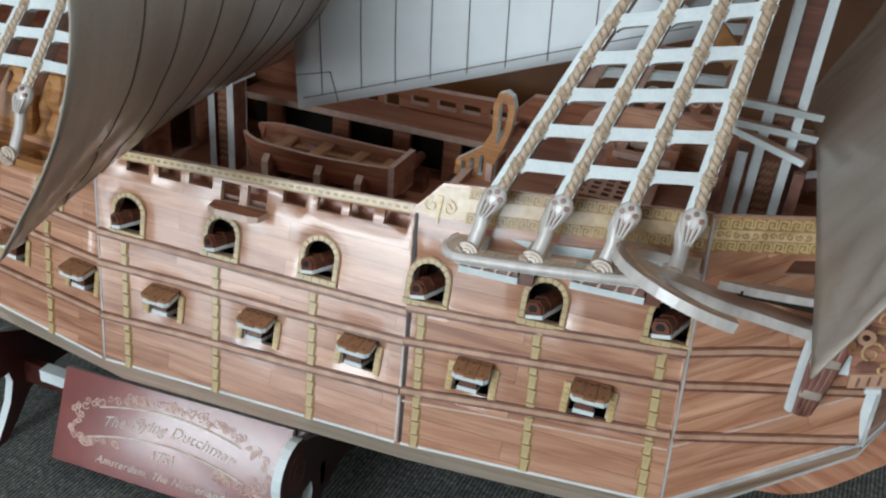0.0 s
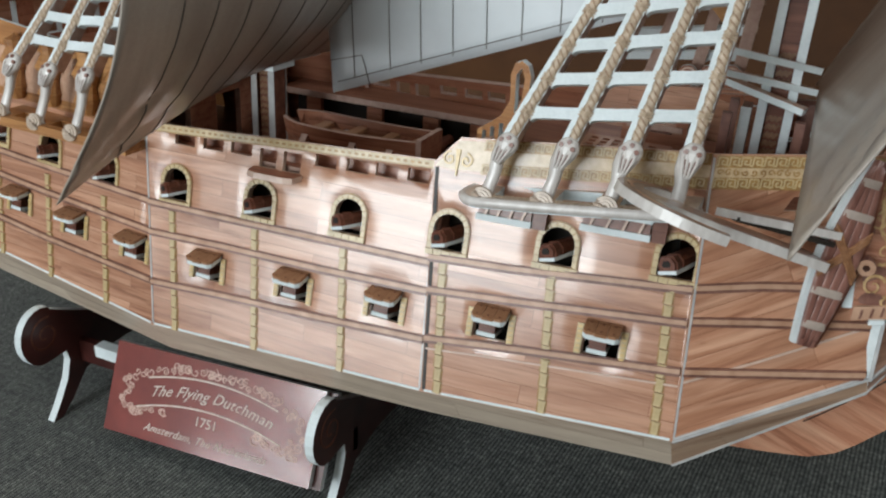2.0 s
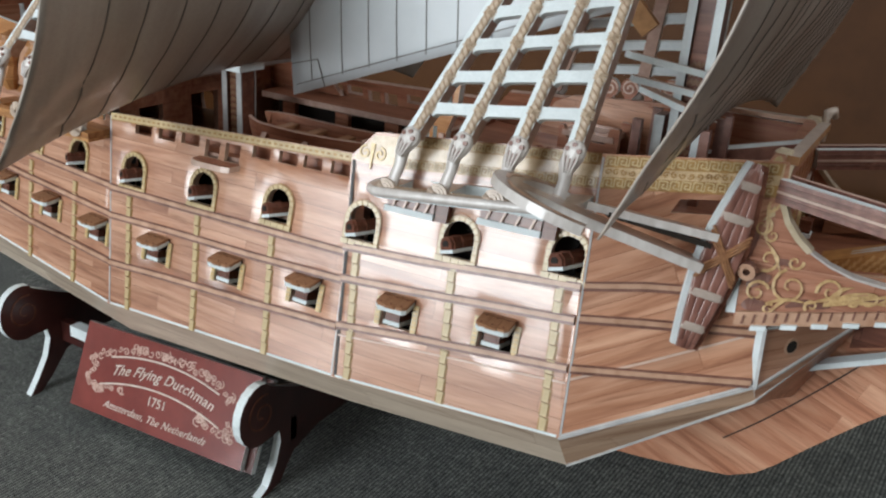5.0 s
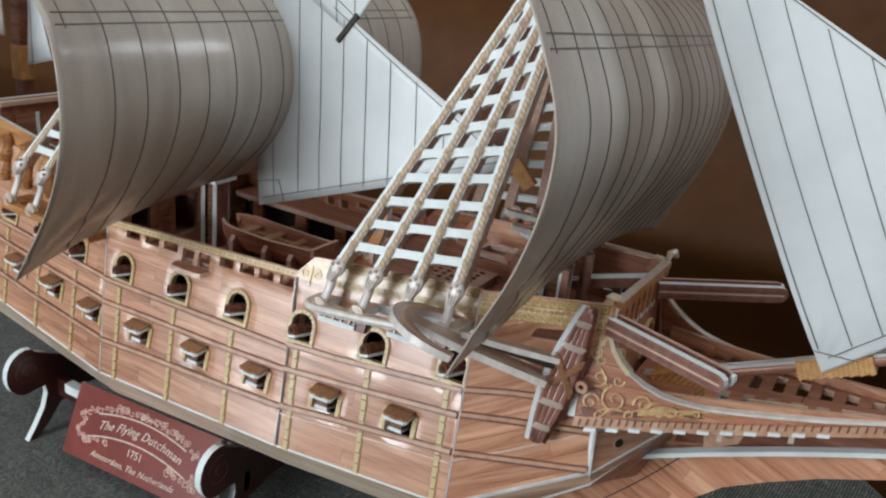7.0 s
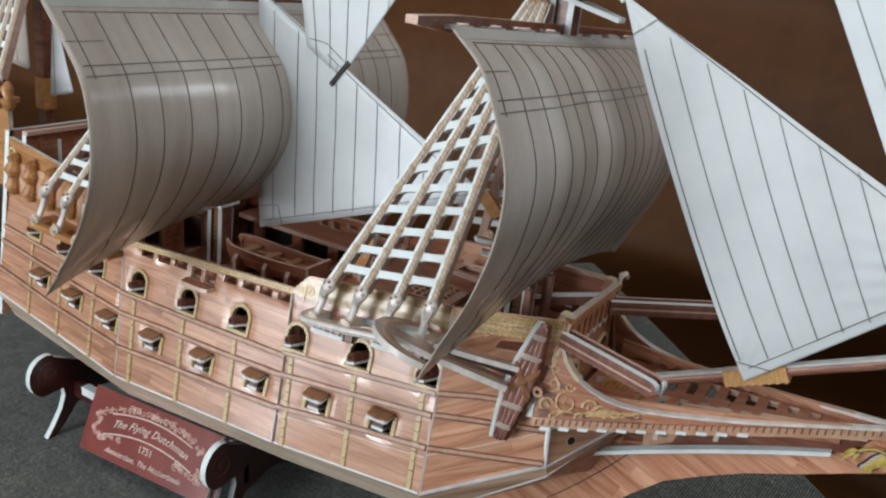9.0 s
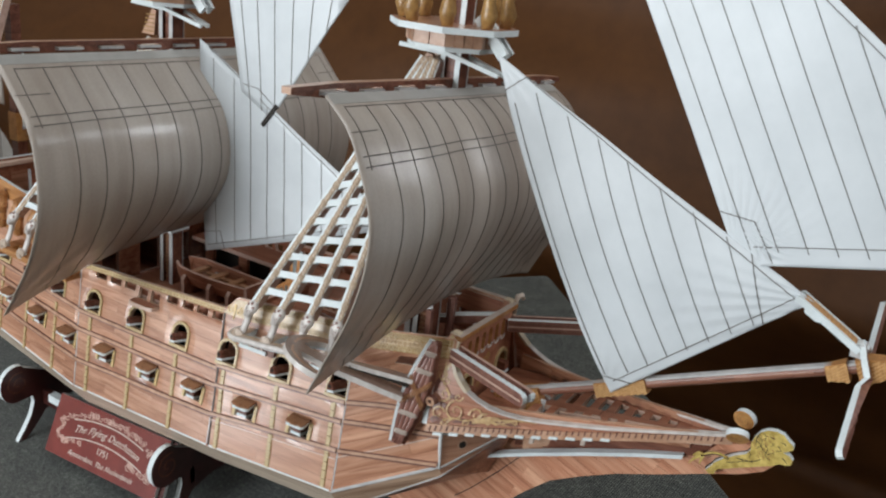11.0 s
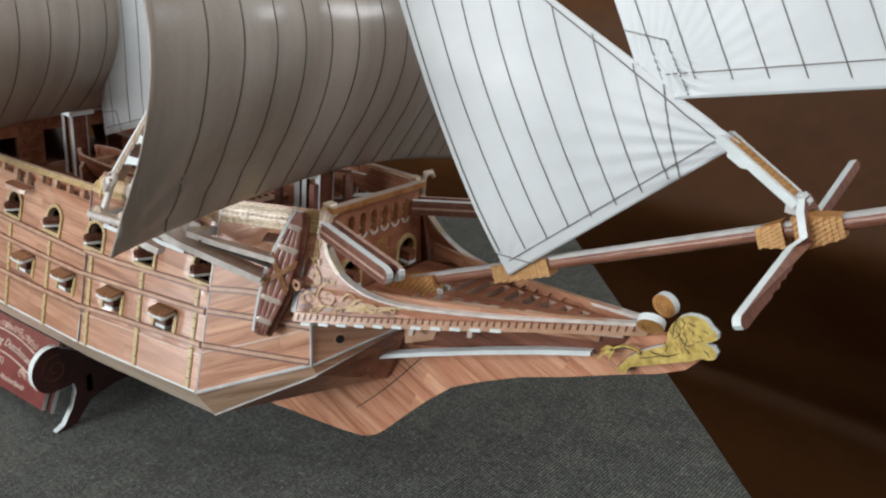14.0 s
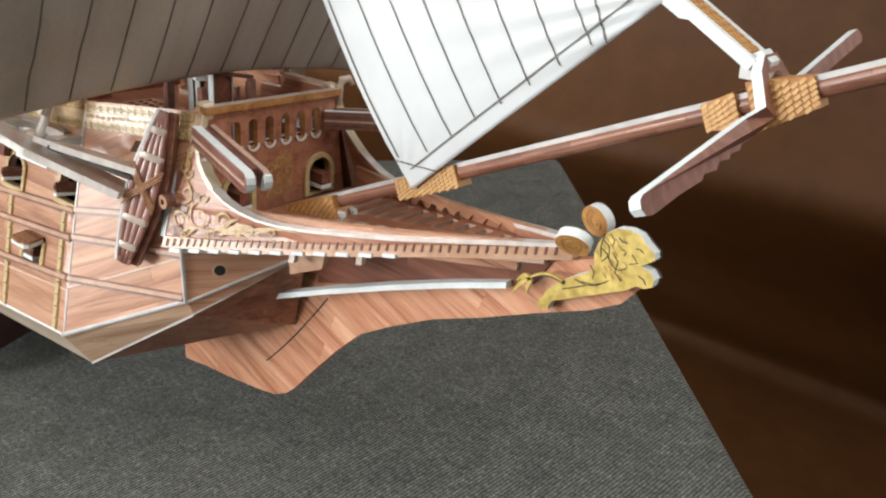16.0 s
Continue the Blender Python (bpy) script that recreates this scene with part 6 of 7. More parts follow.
def shrouds(name, feet, knuckles, tops, rungs, gap, s, label):
    """A board of shrouds and ratlines: pale legs, rope-covered risers and white rungs with knots."""
    flip = lambda p: V(p[0], p[1] * s, p[2])
    e = part(name, beam(bmesh.new(), flip(tops[0]) + V(0, 0, -1), flip(tops[-1]) + V(0.5, 0, -1), 4, 4), ROPE, ship, label)
    lines = []
    for f, k, t in zip(feet, knuckles, tops):
        f, k, t = flip(f), flip(k), flip(t)
        out = V(0, -s, 0.35).normalized()
        d = (t - k).normalized()
        bm = bmesh.new()
        bend = V(-1.3, 0, 0)
        tube(bm, [k + d * 3, k + d * 1.0 + bend * 1.2, k.lerp(f, 0.22) + bend * 1.2, k.lerp(f, 0.5) + bend * 0.3, f + V(0.4, 0, 1.5), f + V(0.6, 0, -1.2)], [2.2, 2.9, 2.6, 2.15, 2.3, 3.0], 10, flat=0.72, side=out)
        part("shroud_leg", bm, LEG, e, "pale gloss shroud leg", True)
        bm = bmesh.new()
        beam(bm, k + d * 2 - out * 1.0 + V(-0.8, 0, 0), t - out * 1.0 + V(-0.4, 0, 0), 5.0, 5.4 if s > 0 else 2.4, 0, out, top=1)
        part("shroud_board", bm, [INNER_EDGE, FOAM], e)
        bm = bmesh.new()
        n = int((t - k).length / 0.95)
        tube(bm, [k + out * 1.75 + d * 3 + (t - k - d * 3) * j / n for j in range(n + 1)], 1.6, 10, 2, 1.5, flat=0.55, side=out, deep=0.09)
        if s > 0:
            w = out.cross(d).normalized()
            for j in range(int((t - k).length / 2.3)):
                p = k + out * 2.66 + d * (4 + 2.3 * j)
                ribbon(bm, [p - w * 1.35 - d * 1.1 - out * 0.42, p, p + w * 1.35 + d * 1.1 - out * 0.42], [0.3, 0.55, 0.3], out, 0.12, 1)
        part("rope", bm, [ROPE, ROPE_DARK], e, "tan twisted rope", True)
        q = Matrix((d.cross(out), -out, d)).transposed().to_4x4()
        q.translation = (k + out * 1.2) * MM
        piece("dead_eye", knuckle_mesh, [LEG, FOAM, RAIL], q, e, "carved pale dead-eye with dark eyes")
        q2 = q.copy()
        q2.translation = (f + out * 1.6) * MM
        piece("shroud_coil", knob_mesh, [ROPE_PALE, FOAM], q2, e, "pale rope coil")
        lines.append((k, t, out))
    for j in range(rungs):
        for (k0, t0, out), (k1, t1, _) in zip(lines, lines[1:]):
            n0, n1 = (t0 - k0).length, (t1 - k1).length
            r = 13 + j * gap
            p, q = k0 + (t0 - k0) * (r / n0), k1 + (t1 - k1) * (r / n1)
            if (q - p).length < 3:
                continue
            dd = (q - p).normalized()
            bm = bmesh.new()
            up, w = out.cross(dd).normalized(), (q - p).length
            half = [(1.2, 3.0), (1.9, 2.3), (3.0, 1.9), (w / 2, 1.8), (w - 3.0, 1.9), (w - 1.9, 2.3), (w - 1.2, 3.0)]
            if w < 9.5:
                half = [(1.2, 2.4), (w / 2, 1.8), (w - 1.2, 2.4)]
            prism(bm, [(a, -b) for a, b in half] + [(a, b) for a, b in reversed(half)], [], lambda a, b, d: p + dd * a + up * b + out * (1.5 - d), 3.8 if s > 0 else 2.0, (0, 0))
            part("rung", bm, FOAM, e, "white ratline rung")
        for k0, t0, out in lines:
            p = k0 + (t0 - k0) * ((13 + j * gap) / (t0 - k0).length) + out * 1.9
            bm = bmesh.new()
            side_v = out.cross(t0 - k0).normalized()
            up = (t0 - k0).normalized()
            for o in (-1.0, 0, 1.0):
                tube(bm, [p + up * o * 1.1 - side_v * 2.0 - out * 0.4, p + up * o * 0.5 + out * 0.9, p - up * o * 1.1 + side_v * 2.0 - out * 0.4], 0.42, 6)
            part("knot", bm, ROPE, e)
    return e


FORE_FEET = [(-65, -68, 152.5), (-44.5, -68, 155), (-24, -67.5, 157.5), (-4, -66.5, 160)]
FORE_KNUCKLES = [(-60, -63.5, 170), (-39.6, -64, 172), (-20, -63, 174), (-1.8, -60.5, 175.6)]
FORE_TOPS = [(2, -5, 318), (5, -5.6, 318), (8, -6.2, 318), (11, -7, 318)]
MAIN_FEET = [(-287, -68, 147), (-266, -69, 146), (-245, -70, 145), (-224, -70, 145)]
MAIN_KNUCKLES = [(-280, -64, 168), (-259, -65, 167), (-238, -66, 168), (-217, -66, 168)]
MAIN_TOPS = [(-211, -5, 297), (-208, -5.6, 297), (-205, -6.2, 297), (-202, -7, 297)]
for s in (1, -1):
    shrouds("fore_shrouds", FORE_FEET, FORE_KNUCKLES, FORE_TOPS, 11, 12.2, s, "foam-board rope ladder with tan ropes and white rungs")
    shrouds("main_shrouds", MAIN_FEET, MAIN_KNUCKLES, MAIN_TOPS, 9, 11.4, s, "foam-board rope ladder with tan ropes and white rungs")

shrouds("mizzen_shrouds", [(-392 + 11 * k, -43, 212) for k in range(4)], [(-389 + 10 * k, -41, 220) for k in range(4)], [(-370 + 3 * k, -6, 318) for k in range(4)], 7, 11.5, 1, "foam-board rope ladder with tan ropes and white rungs")
flat_sail("mizzen_sail", [(-432, 226), (-380, 222), (-381, 330), (-440, 330)], [((-420, 228), (-426, 328)), ((-407, 227), (-411, 328)), ((-393, 226), (-396, 328))], -4, "grey mizzen sail with dark panel seams", material=SAIL_DULL)
flat_sail("mizzen_stay_sail", [(-362, 206), (-338, 213), (-358, 268)], [((-356, 209), (-358, 262))], 0, "white mizzen stay sail")
for k in range(6):
    bm = bmesh.new()
    x = -398 + 11 * k
    tube(bm, [(x, -46, 204), (x, -46.5, 208), (x + 1, -47, 213), (x - 1, -46.5, 218), (x, -46, 223)], [2.4, 4.6, 3.0, 4.4, 1.6], 9)
    part("poop_carving", bm, WOOD_GOLD if k % 2 else WOOD_DARK, ship, "dark gilt carving on the poop rail", True)
board("mizzen_channel", [(-402, -36), (-402, -48), (-346, -48), (-346, -36)], [], xy(211), 3, WOOD_GOLD, ship, "", WOOD_GOLD)
board("poop_side", [(-402, 150), (-345, 150), (-345, 206), (-402, 206)], [], xz(-46), 3, WOOD_GOLD, ship, "gilt brown poop side")

# channels that carry the shrouds
for s in (1, -1):
    bm = bmesh.new()
    outline = [(-71, -56), (-73.5, -64), (-72, -70), (-67, -73), (-40, -72.6), (-10, -70.5), (0, -69), (3, -64), (3, -52)]
    prism(bm, outline, [rect(-61.5, -68.4, -48, -57.5), rect(-41, -68, -28, -57), rect(-20.5, -67, -7.5, -56)], lambda a, b, d: V(a, b * s, 153.4 + 0.11 * (a + 70) - d), 3.4)
    ch = part("channel_board", bm, [ROPE_PALE, FOAM], ship, "pale channel board with white rim")
    bm = bmesh.new()
    tube(bm, [V(a, b * s, 152.2 + 0.11 * (a + 70)) for a, b in ((-70, -55), (-72.4, -60), (-73.4, -64), (-73.2, -67.4), (-71.6, -70.4), (-69, -72.4), (-66, -73.2), (-55, -73.2), (-40, -72.8), (-25, -71.8), (-10, -70.7), (-4, -70), (0, -69), (2.2, -66.6), (3.2, -63))], 1.5, 10, flat=1.1)
    part("channel_rim", bm, LEG, ch, "pale rounded channel rim", True)
    bm = bmesh.new()
    for k in range(34):
        x = -66 + k * 2
        z = 153.5 + 0.11 * (x + 70)
        ribbon(bm, [V(x, s * -71.0, z), V(x + 1.0, s * -69.2, z + 0.14)], 0.6, V(0, 0, 1), 0.3)
    part("channel_cord", bm, ROPE, ch)
    for x0, x1, z in ((-68.5, -50, 142.8), (-33, -11, 145.4)):
        bm = bmesh.new()
        f = FWD.sheet(3.4) if s > 0 else (lambda a, b, d: (lambda p: V(p.x, -p.y, p.z))(FWD.at(a, b, d - 3.4)))
        prism(bm, rect(x0, z, x1, z + 6.2), [], f, 3.6, (0, 0))
        g = FWD.sheet(4.6) if s > 0 else (lambda a, b, d: (lambda p: V(p.x, -p.y, p.z))(FWD.at(a, b, d - 4.6)))
        for b0 in (z - 0.4, z + 5.2):
            prism(bm, rect(x0 - 0.4, b0, x1 + 0.4, b0 + 2.1), [], g, 4.4, (1, 1))
        n = 4
        for k in range(n):
            a = x0 + 2.2 + k * (x1 - x0 - 4) / (n - 0.6)
            prism(bm, [(a, z + 1.2), (a + 0.8, z + 1.2), (a + 2.2, z + 5.4), (a + 1.4, z + 5.4)], [], g, 1.4, (2, 2))
        part("chain_box", bm, [RAIL, FOAM, RAIL_LIGHT], ch, "brown chain box with white bars")
        bm = bmesh.new()
        prism(bm, rect(x1 + 0.6, z - 0.4, x1 + 5.2, z + 6.6), [], f, 3.4, (0, 0))
        part("chain_block", bm, WOOD_DARK, ch)
    board("main_channel", [(-292, -54), (-292, -72), (-216, -73), (-216, -58)], [rect(-282, -68, -270, -62), rect(-261, -69, -249, -62), rect(-240, -69, -228, -62)],
          lambda a, b, d, s=s: V(a, b * s, 146.4 - 0.015 * (a + 290) - d), 4, WOOD_GOLD, ship, "gilt brown channel board", WOOD_GOLD)

# ---- gilded quarter of the stern ----
QUARTER = Side((-345, -50, 150), (-222, -60, 148), (-345, -46, 186), (-222, -54, 176))
for s in (1, -1):
    q = board("quarter_bulwark", [(-345, 150), (-222, 148), (-222, 172), (-240, 175), (-345, 186)], [], QUARTER.sheet() if s > 0 else QUARTER.port_sheet(), 3, WOOD_GOLD, ship, "gilt brown quarter bulwark")
    if s > 0:
        for x in (-334, -314, -292, -270, -248, -230):
            bm = bmesh.new()
            p = lambda z, o: QUARTER.at(x, z, -o)
            tube(bm, [p(150, 1), p(155, 2.4), p(161, 1.6), p(166, 3.2), p(171, 2.2), p(174, 2.8), p(177, 1)], [2.8, 5.2, 3.4, 5.6, 4.0, 4.4, 1.6], 10)
            part("carved_bracket", bm, WOOD_GOLD, q, "dark gilt carved bracket")
        for x in (-324, -303, -281, -259):
            bm = bmesh.new()
            prism(bm, rect(x - 7, 153, x + 7, 171), [], QUARTER.sheet(0.7), 1, (0, 0))
            part("gilt_panel", bm, RAIL_TAN, q)
        bm = bmesh.new()
        prism(bm, [(4.4 * math.cos(a) - 340, 176 + 4.4 * math.sin(a)) for a in np.linspace(0, math.tau, 17)[:-1]], [[(2.6 * math.cos(a) - 340, 176 + 2.6 * math.sin(a)) for a in np.linspace(0, math.tau, 13)[:-1]]], QUARTER.sheet(1.0), 1.2, (0, 0))
        part("round_frame", bm, GOLD_PALE, q)
board("poop_cabin", [(-46, 163), (46, 163), (44, 190), (-44, 190)], [rect(-34, 166, -18, 184), rect(-8, 166, 8, 184), rect(18, 166, 34, 184)], yz(-330), 4, WOOD_INNER, ship, "brown cabin front with white edges")
bm = bmesh.new()
beam(bm, (-330, -45, 191), (-330, 45, 191), 5, 2.6)
part("cabin_rail", bm, RAIL_LIGHT, ship)
board("aft_bulwark", [(-330, 163), (-224, 160), (-224, 178), (-330, 190)], [rect(-318 + 14 * k, 168, -311 + 14 * k, 174) for k in range(6)], xz(49), 3, WOOD_INNER, ship, "", INNER_EDGE)
board("stern_board", [(-60, 60), (60, 60), (46, 190), (-46, 190)], [], yz(-345), 4, WOOD, ship)

# port bulwark steps up aft of the waist
board("port_bulwark_step", [(-222, 150), (-176, 150), (-186, 161), (-194, 170), (-222, 168)], [], xz(52), 3, WOOD_INNER, ship, "", INNER_EDGE)

# ---- anchor and its stock ----
ax, _ = along((38, -56, 151), (-17, -84, 171.7), (0.2, 0.2, 0.95))
outer = [(42 + 24 * math.cos(a), 23 * math.sin(a)) for a in np.linspace(0, 1.66, 15)]
inner = [(39 + 18.4 * math.cos(a), 18.8 * math.sin(a)) for a in np.linspace(1.6, 0.3, 11)]
half_out = outer[1:] + inner + [(52, 3.4), (30, 3.8), (-2, 4.6)]
bm = bmesh.new()
prism(bm, [outer[0]] + outer[1:] + inner + [(50, 6), (36, 8.4), (18, 7.6), (-2, 6.4)] + [(a, -b) for a, b in reversed(half_out)], [], lambda a, b, d: ax @ V(a, b, -d), 3.0)
anchor = part("anchor_shank", bm, [BLADE, LEG], ship, "tan anchor shank with curved white-edged arms")
for s in (-1, 1):
    bm = bmesh.new()
    ribbon(bm, [ax @ V(a, b * s, 0.05) for a, b in ((61.5, 2), (60.6, 8), (57, 13.4), (51.4, 17.8), (45, 20.2), (40.4, 21))], [1.2, 1.8, 1.8, 1.5, 1.1, 0.5], ax.to_3x3() @ V(0, 0, 1), 0.12)
    part("anchor_arm_shade", bm, RAIL_TAN, anchor)
ax2, _ = along((41, -53, 159), (8.4, -74, 166.6), (0.2, 0.3, 0.93))
bm = bmesh.new()
prism(bm, [(-2, -3.6), (14, -4.4), (28, -3.2), (39, 0), (28, 2.2), (14, 3.0), (-2, 3.0)], [], lambda a, b, d: ax2 @ V(a, b, -d), 2.4)
part("anchor_fluke", bm, [BLADE, LEG], ship, "pale pointed anchor fluke")
# dark bar put in as the shade of the gap below the fluke
bm = bmesh.new()
beam(bm, (42, -54.5, 155), (14, -70.5, 163), 3.4, 1.6, 0, (0.2, 0.3, 0.93))
part("anchor_gap_shade", bm, INK, ship)

# stock: a tapered board bundled of four timbers, with a white edge and bands
p, q = V(49.6, -44.6, 180), V(41.4, -60.4, 122.5)
sm, sn = along(p, q, (0.5, -0.84, 0.2))
taper = lambda t: float(np.interp(t, (0, 0.06, 0.3, 0.45, 0.6, 0.8, 1.0), (1.5, 2.4, 4.9, 6.0, 5.9, 4.6, 2.6)))
steps = [float(t) for t in np.linspace(0, 1, 13)]
stock = None
for k in range(4):
    bm = bmesh.new()
    o = (k - 1.5) / 2
    ts = steps if k in (1, 2) else [0.03 + 0.93 * t for t in steps]
    tube(bm, [sm @ V(sn * t, o * taper(t), 1.0) for t in ts], [taper(t) * 0.262 for t in ts], 12, flat=0.3, side=sm.to_3x3() @ V(0, 0, 1))
    timber = part("stock_timber", bm, STOCK, stock or ship, "reddish brown bundled anchor stock with pale bands" if not stock else "", True)
    stock = stock or timber
left = -1 if (sm.to_3x3() @ V(0, 1, 0)).x > 0 else 1
# the last board is added dark, as shade along the stock's right side
for name, shift, deep, thick, mats, label in (("stock_board", 0.0, 0.9, 1.6, [STOCK, STOCK], ""), ("stock_edge", 1.5, -0.2, 2.0, [FOAM, FOAM], "white cut edge"), ("stock_side_shade", -2.4, -1.0, 3.0, [WOOD_DARK, WOOD_DARK], "added dark board for the stock's shaded right side")):
    bm = bmesh.new()
    prism(bm, [(sn * t, -taper(t) + left * shift) for t in steps] + [(sn * t, taper(t) + left * shift) for t in reversed(steps)], [], lambda a, b, d: sm @ V(a, b, deep - d), thick)
    part(name, bm, mats, stock, label)
for t in (0.12, 0.29, 0.70, 0.88):
    bm = bmesh.new()
    w = taper(t)
    tube(bm, [sm @ V(sn * t + o, 0, 0.8) for o in (-1.3, -1.0, 1.0, 1.3)], [w * 0.98, w * 1.06, w * 1.06, w * 0.98], 20, flat=(w * 0.08 + 0.55) / w, side=sm.to_3x3() @ V(0, 0, 1))
    part("stock_band", bm, BAND, stock, "pale grey-brown band", True)
for s in (-1, 1):
    for o in (-1.3, 0, 1.3):
        bm = bmesh.new()
        tube(bm, [sm @ V(sn * 0.49 + o - 7 * s * k / 6, 6.2 * k / 6, 1.3 + 0.7 * math.cos(k / 4)) for k in range(-6, 7)], 0.5, 8, 2, 1.5)
        part("lashing", bm, ROPE_ORANGE, stock, "tan rope lashing")
bm = bmesh.new()
c = sm @ V(sn * 0.52, -left * 9.4, 0.0)
prism(bm, [(2.7 * math.cos(a), 2.7 * math.sin(a)) for a in np.linspace(0, math.tau, 17)[:-1]], [[(1.1 * math.cos(a), 1.1 * math.sin(a)) for a in np.linspace(0, math.tau, 13)[:-1]]], lambda a, b, d: c + V(a, -1.5 + d, b), 4)
part("stock_ring", bm, [RAIL_TAN, RAIL], stock)

# ---- the boat on deck ----
boat = thing("toy_rowing_boat", (-150, 3, 127), "small open brown rowing boat with pale gunwale resting on deck chocks", "boat")


def boat_rim(t):
    """Half width and height of the gunwale along the boat, bow at 0."""
    w = 12.8 * math.sin(min(t * 3.4 + 0.30, 1.0) * math.pi / 2) ** 0.8 * (1 - 0.18 * max(t - 0.55, 0) / 0.45)
    return w, 146.2 + 1.2 * (2 * t - 1) ** 2


bm = bmesh.new()
out, inn = [], []
n = 24
for s in (-1, 1):
    rows = []
    for k in range(n + 1):
        t = k / n
        w, z = boat_rim(t)
        x = -187 + 70 * t
        low = 0.62
        rows.append([bm.verts.new((x, 1 + s * w, z)), bm.verts.new((x + (2.5 if k == 0 else 0), 1 + s * w * 0.94, z - 6)), bm.verts.new((x + (5 if k == 0 else 0), 1 + s * w * low, 134)),
                     bm.verts.new((x + (5 if k == 0 else 0), 1 + s * max(w * low - 2, 0.3), 135.5)), bm.verts.new((x + (2.5 if k == 0 else 0), 1 + s * max(w * 0.94 - 2.2, 0.4), z - 6)), bm.verts.new((x, 1 + s * max(w - 2.2, 0.5), z))])
    for a, b in zip(rows, rows[1:]):
        for j in range(5):
            bm.faces.new((a[j], a[j + 1], b[j + 1], b[j]))
        bm.faces.new((a[5], a[0], b[0], b[5])).material_index = 1
    for r in (rows[0], rows[-1][::-1]):
        bm.faces.new(r)
part("boat_shell", bm, [WOOD_INNER, INNER_EDGE], boat)
bm = bmesh.new()
prism(bm, [(-184, -1), (-176, -4), (-150, -5), (-115, -3), (-115, 9), (-150, 11), (-176, 10), (-184, 7)], [], xy(136), 1.5, (0, 0))
part("boat_floor", bm, WOOD_INNER, boat)
bm = bmesh.new()
prism(bm, [(-9.5, 135), (11.5, 135), (12.2, 148.6), (-10.2, 148.6)], [], yz(-116), 2.4)
part("transom", bm, [WOOD_INNER, INNER_EDGE], boat)
for x, w in ((-172, 9.5), (-155, 11), (-138, 11), (-124, 10)):
    bm = bmesh.new()
    box(bm, (x - 2.4, 1 - w, 141.6), (x + 2.4, 1 + w, 143.4))
    part("thwart", bm, WOOD_LID, boat, "light brown thwart")
bm = bmesh.new()
box(bm, (-168, -4.5, 140.4), (-124, -1, 141.6))
box(bm, (-168, 3, 140.4), (-124, 6.5, 141.6))
part("boat_beam", bm, WOOD_LID, boat)
for x in (-170, -146, -128):
    bm = bmesh.new()
    prism(bm, [(-14, 127), (16, 127), (16.5, 140), (14, 143), (12, 140), (9, 133.4), (-7, 133.4), (-10, 140), (-12, 143), (-14.5, 140)], [], yz(x), 3)
    part("boat_chock", bm, [WOOD_DARK, INNER_EDGE], ship, "brown boat chock with pale edge")

# ---- forecastle fittings ----
bel_out = [(-91, 153), (-76, 153), (-75.4, 161), (-73, 167), (-71, 174), (-70.4, 182), (-71.8, 186), (-74.4, 187.6), (-77.2, 186.4), (-78.6, 182), (-78, 172), (-81.4, 165.4), (-90.5, 158.6)]
board("belfry_side", bel_out, [rect(-88.5, 154.5, -86.8, 158.6), rect(-85.2, 154.5, -83.4, 160.5), rect(-81.6, 154.5, -79.8, 162.5), [(-76, 167), (-73.6, 172), (-72.8, 181), (-74.4, 184.8), (-76.4, 182), (-76, 172)]], xz(-12), 4, WOOD_GOLD, ship, "scrolled tan belfry side with white edge")
board("belfry_back", rect(-13, 153, 5, 160), [], yz(-76), 2.5, WOOD_INNER, ship, "", INNER_EDGE)
board("hatch_grating", rect(-52, -14, -18, 14), [rect(-49.5 + 4.6 * i, -11.4 + 4.8 * j, -46.6 + 4.6 * i, -8.4 + 4.8 * j) for i in range(6) for j in range(5)], xy(157), 3, WOOD, ship, "brown hatch grating", WOOD_INNER)
# thin black sheet painted in as the shade below the grating
board("hatch_shade_sheet", rect(-51, -13, -19, 13), [], xy(153.6), 0.5, BLACK, ship)
for y0, y1 in ((20, 24), (34, 38)):
    board("bench_side", [(-40, 153), (-14, 153), (-14, 167), (-18, 167), (-20, 160), (-36, 160), (-38, 165), (-40, 165)], [], xz(y0), 2.6, WOOD_INNER, ship, "", INNER_EDGE)
board("bench_top", rect(-38, 19, -16, 38), [rect(-34, 23, -21, 33)], xy(163.5), 2.4, WOOD, ship, "", INNER_EDGE)
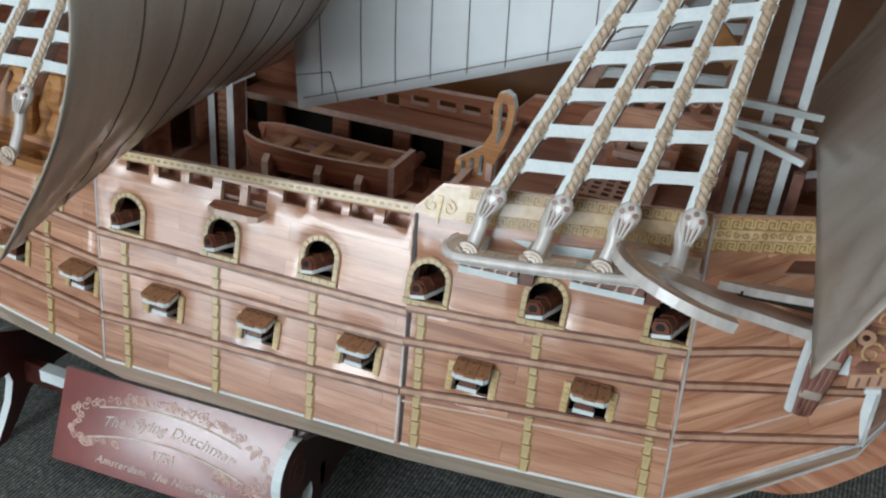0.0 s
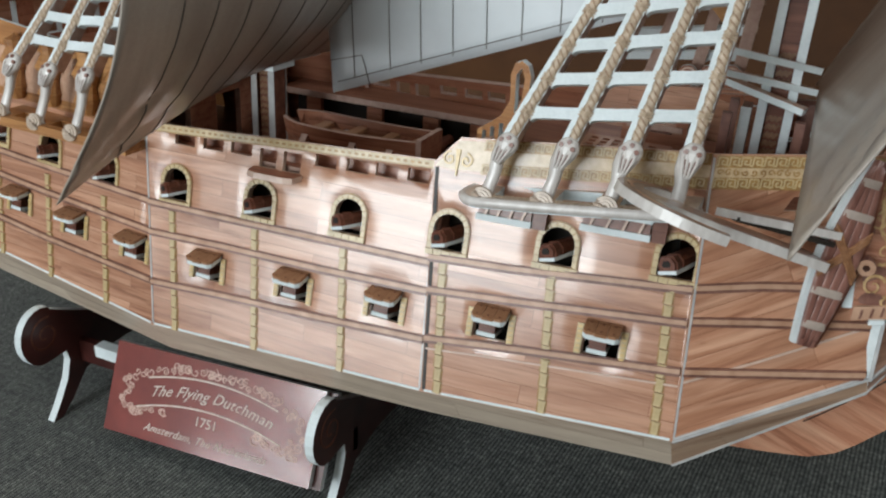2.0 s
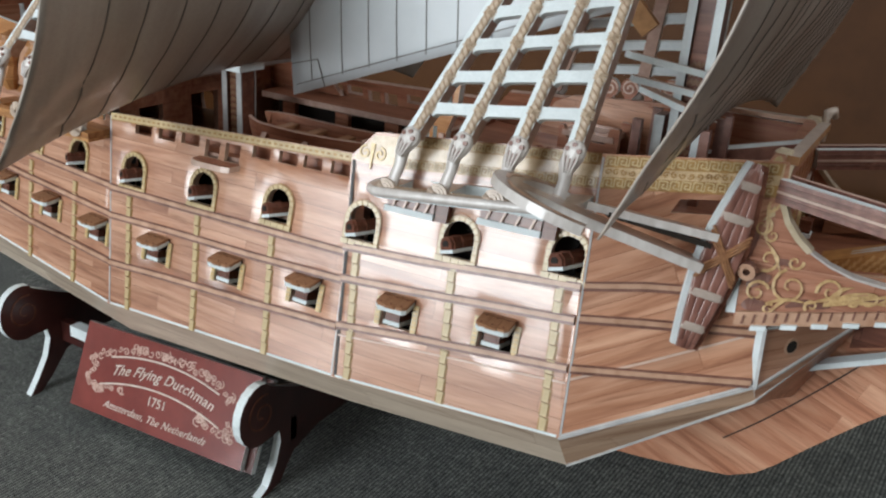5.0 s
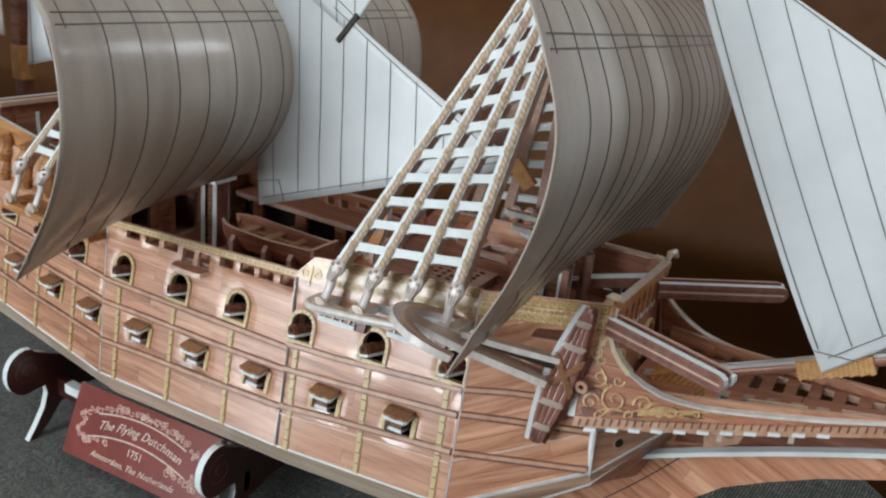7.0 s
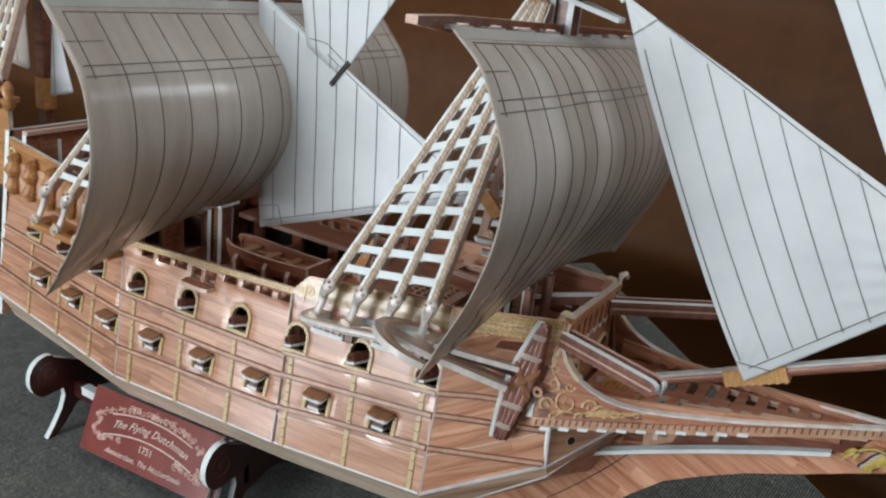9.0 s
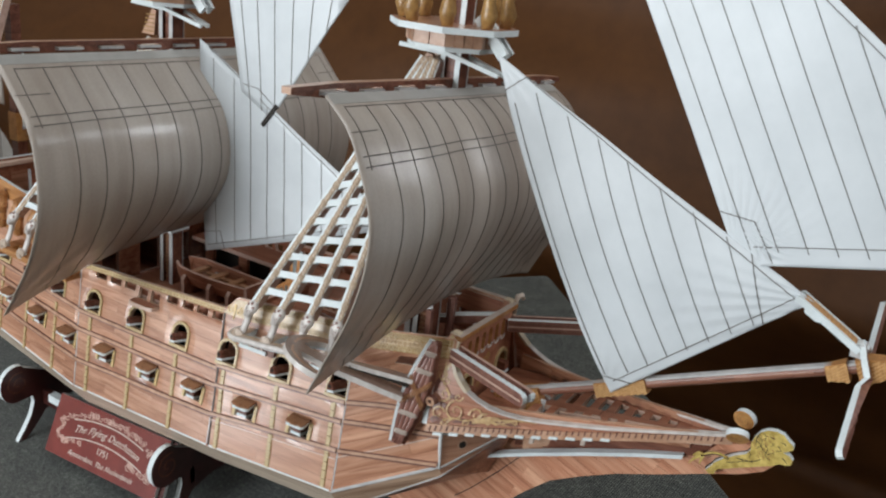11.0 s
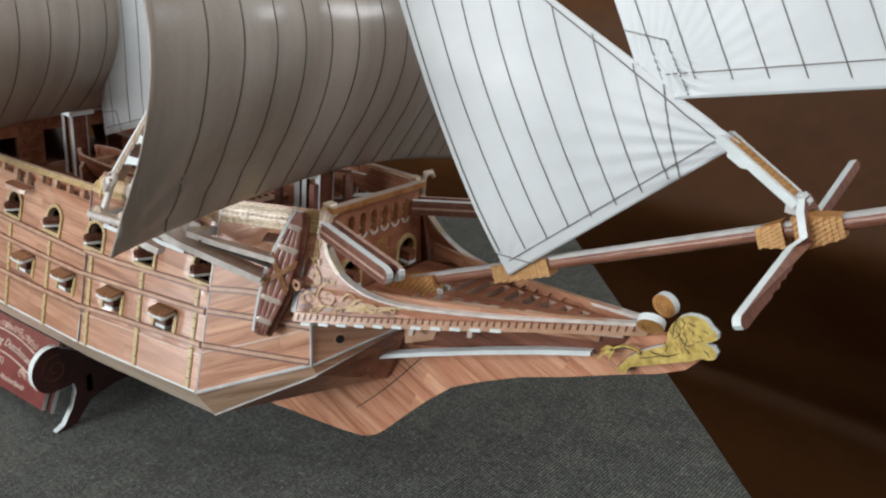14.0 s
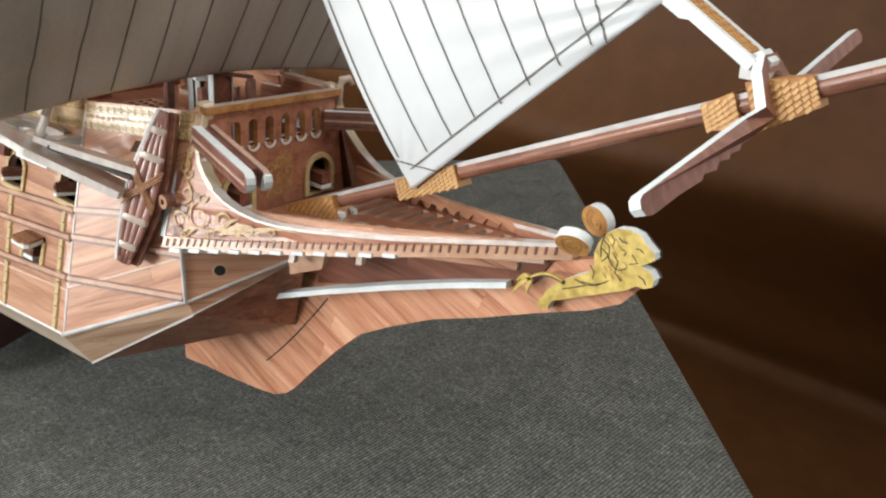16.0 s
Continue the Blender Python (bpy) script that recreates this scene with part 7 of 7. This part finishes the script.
board("ladder_side", [(-100, 127), (-92, 127), (-84, 152), (-88, 154)], [], xz(-22), 2.4, WOOD_INNER, ship, "", INNER_EDGE)
board("ladder_side", [(-100, 127), (-92, 127), (-84, 152), (-88, 154)], [], xz(24), 2.4, WOOD_INNER, ship, "", INNER_EDGE)
for k in range(5):
    bm = bmesh.new()
    box(bm, (-98 + 2.6 * k, 26, 130 + 4.6 * k), (-91 + 2.6 * k, 46, 132 + 4.6 * k))
    part("step", bm, [WOOD_INNER], ship)
for x in (-170, -128, -104):
    bm = bmesh.new()
    box(bm, (x, 18, 127), (x + 14, 26, 136), 0)
    tube(bm, [(x + 7, 10, 138), (x + 7, 32, 138)], [3.4, 2.4], 9, slot=0)
    tube(bm, [(x + 7, 9, 138), (x + 7, 10.2, 138)], 3.0, 9, slot=1)
    part("deck_cannon", bm, [WOOD_DARK, FOAM_GREY], ship, "small dark deck cannon")
board("port_fore_rail", [(-62, 153), (3, 153), (3, 176), (-46, 172), (-54, 168)], [], xz(47), 2.6, WOOD, ship, "", INNER_EDGE)
for x, z in ((-30.4, 177.8), (-21.6, 178.7), (-12.8, 179.7), (-4.2, 180.8)):
    bm = bmesh.new()
    prism(bm, [(x + 4.1 * math.cos(a), z + 4.1 * math.sin(a)) for a in np.linspace(-1.1, 4.25, 20)] + [(x - 1.8, z - 8), (x + 1.8, z - 8)], [], xz(49), 2.6)
    head = part("timber_head", bm, [WOOD_INNER, FOAM], ship, "scrolled brown timber head with white edge")
    bm = bmesh.new()
    ribbon(bm, [(a, 48.9, b) for a, b in spiral(x, z, 3.6, 1.6, 0, 24)], 0.7, V(0, -1, 0), 0.3)
    part("scroll_line", bm, RAIL_LIGHT, head)

# post and crossbar before the fore mast
bm = bmesh.new()
box(bm, (27.4, 9, 153), (30, 11.4, 181.8), 0)
part("rail_post", bm, [RAIL], ship, "slim brown post")
bm = bmesh.new()
beam(bm, (21, 0, 184), (28.4, 11.5, 182.4), 2.4, 1.6, 0, top=1)
part("post_rail", bm, [RAIL, STRIP], ship, "pale crossbar between mast and post")
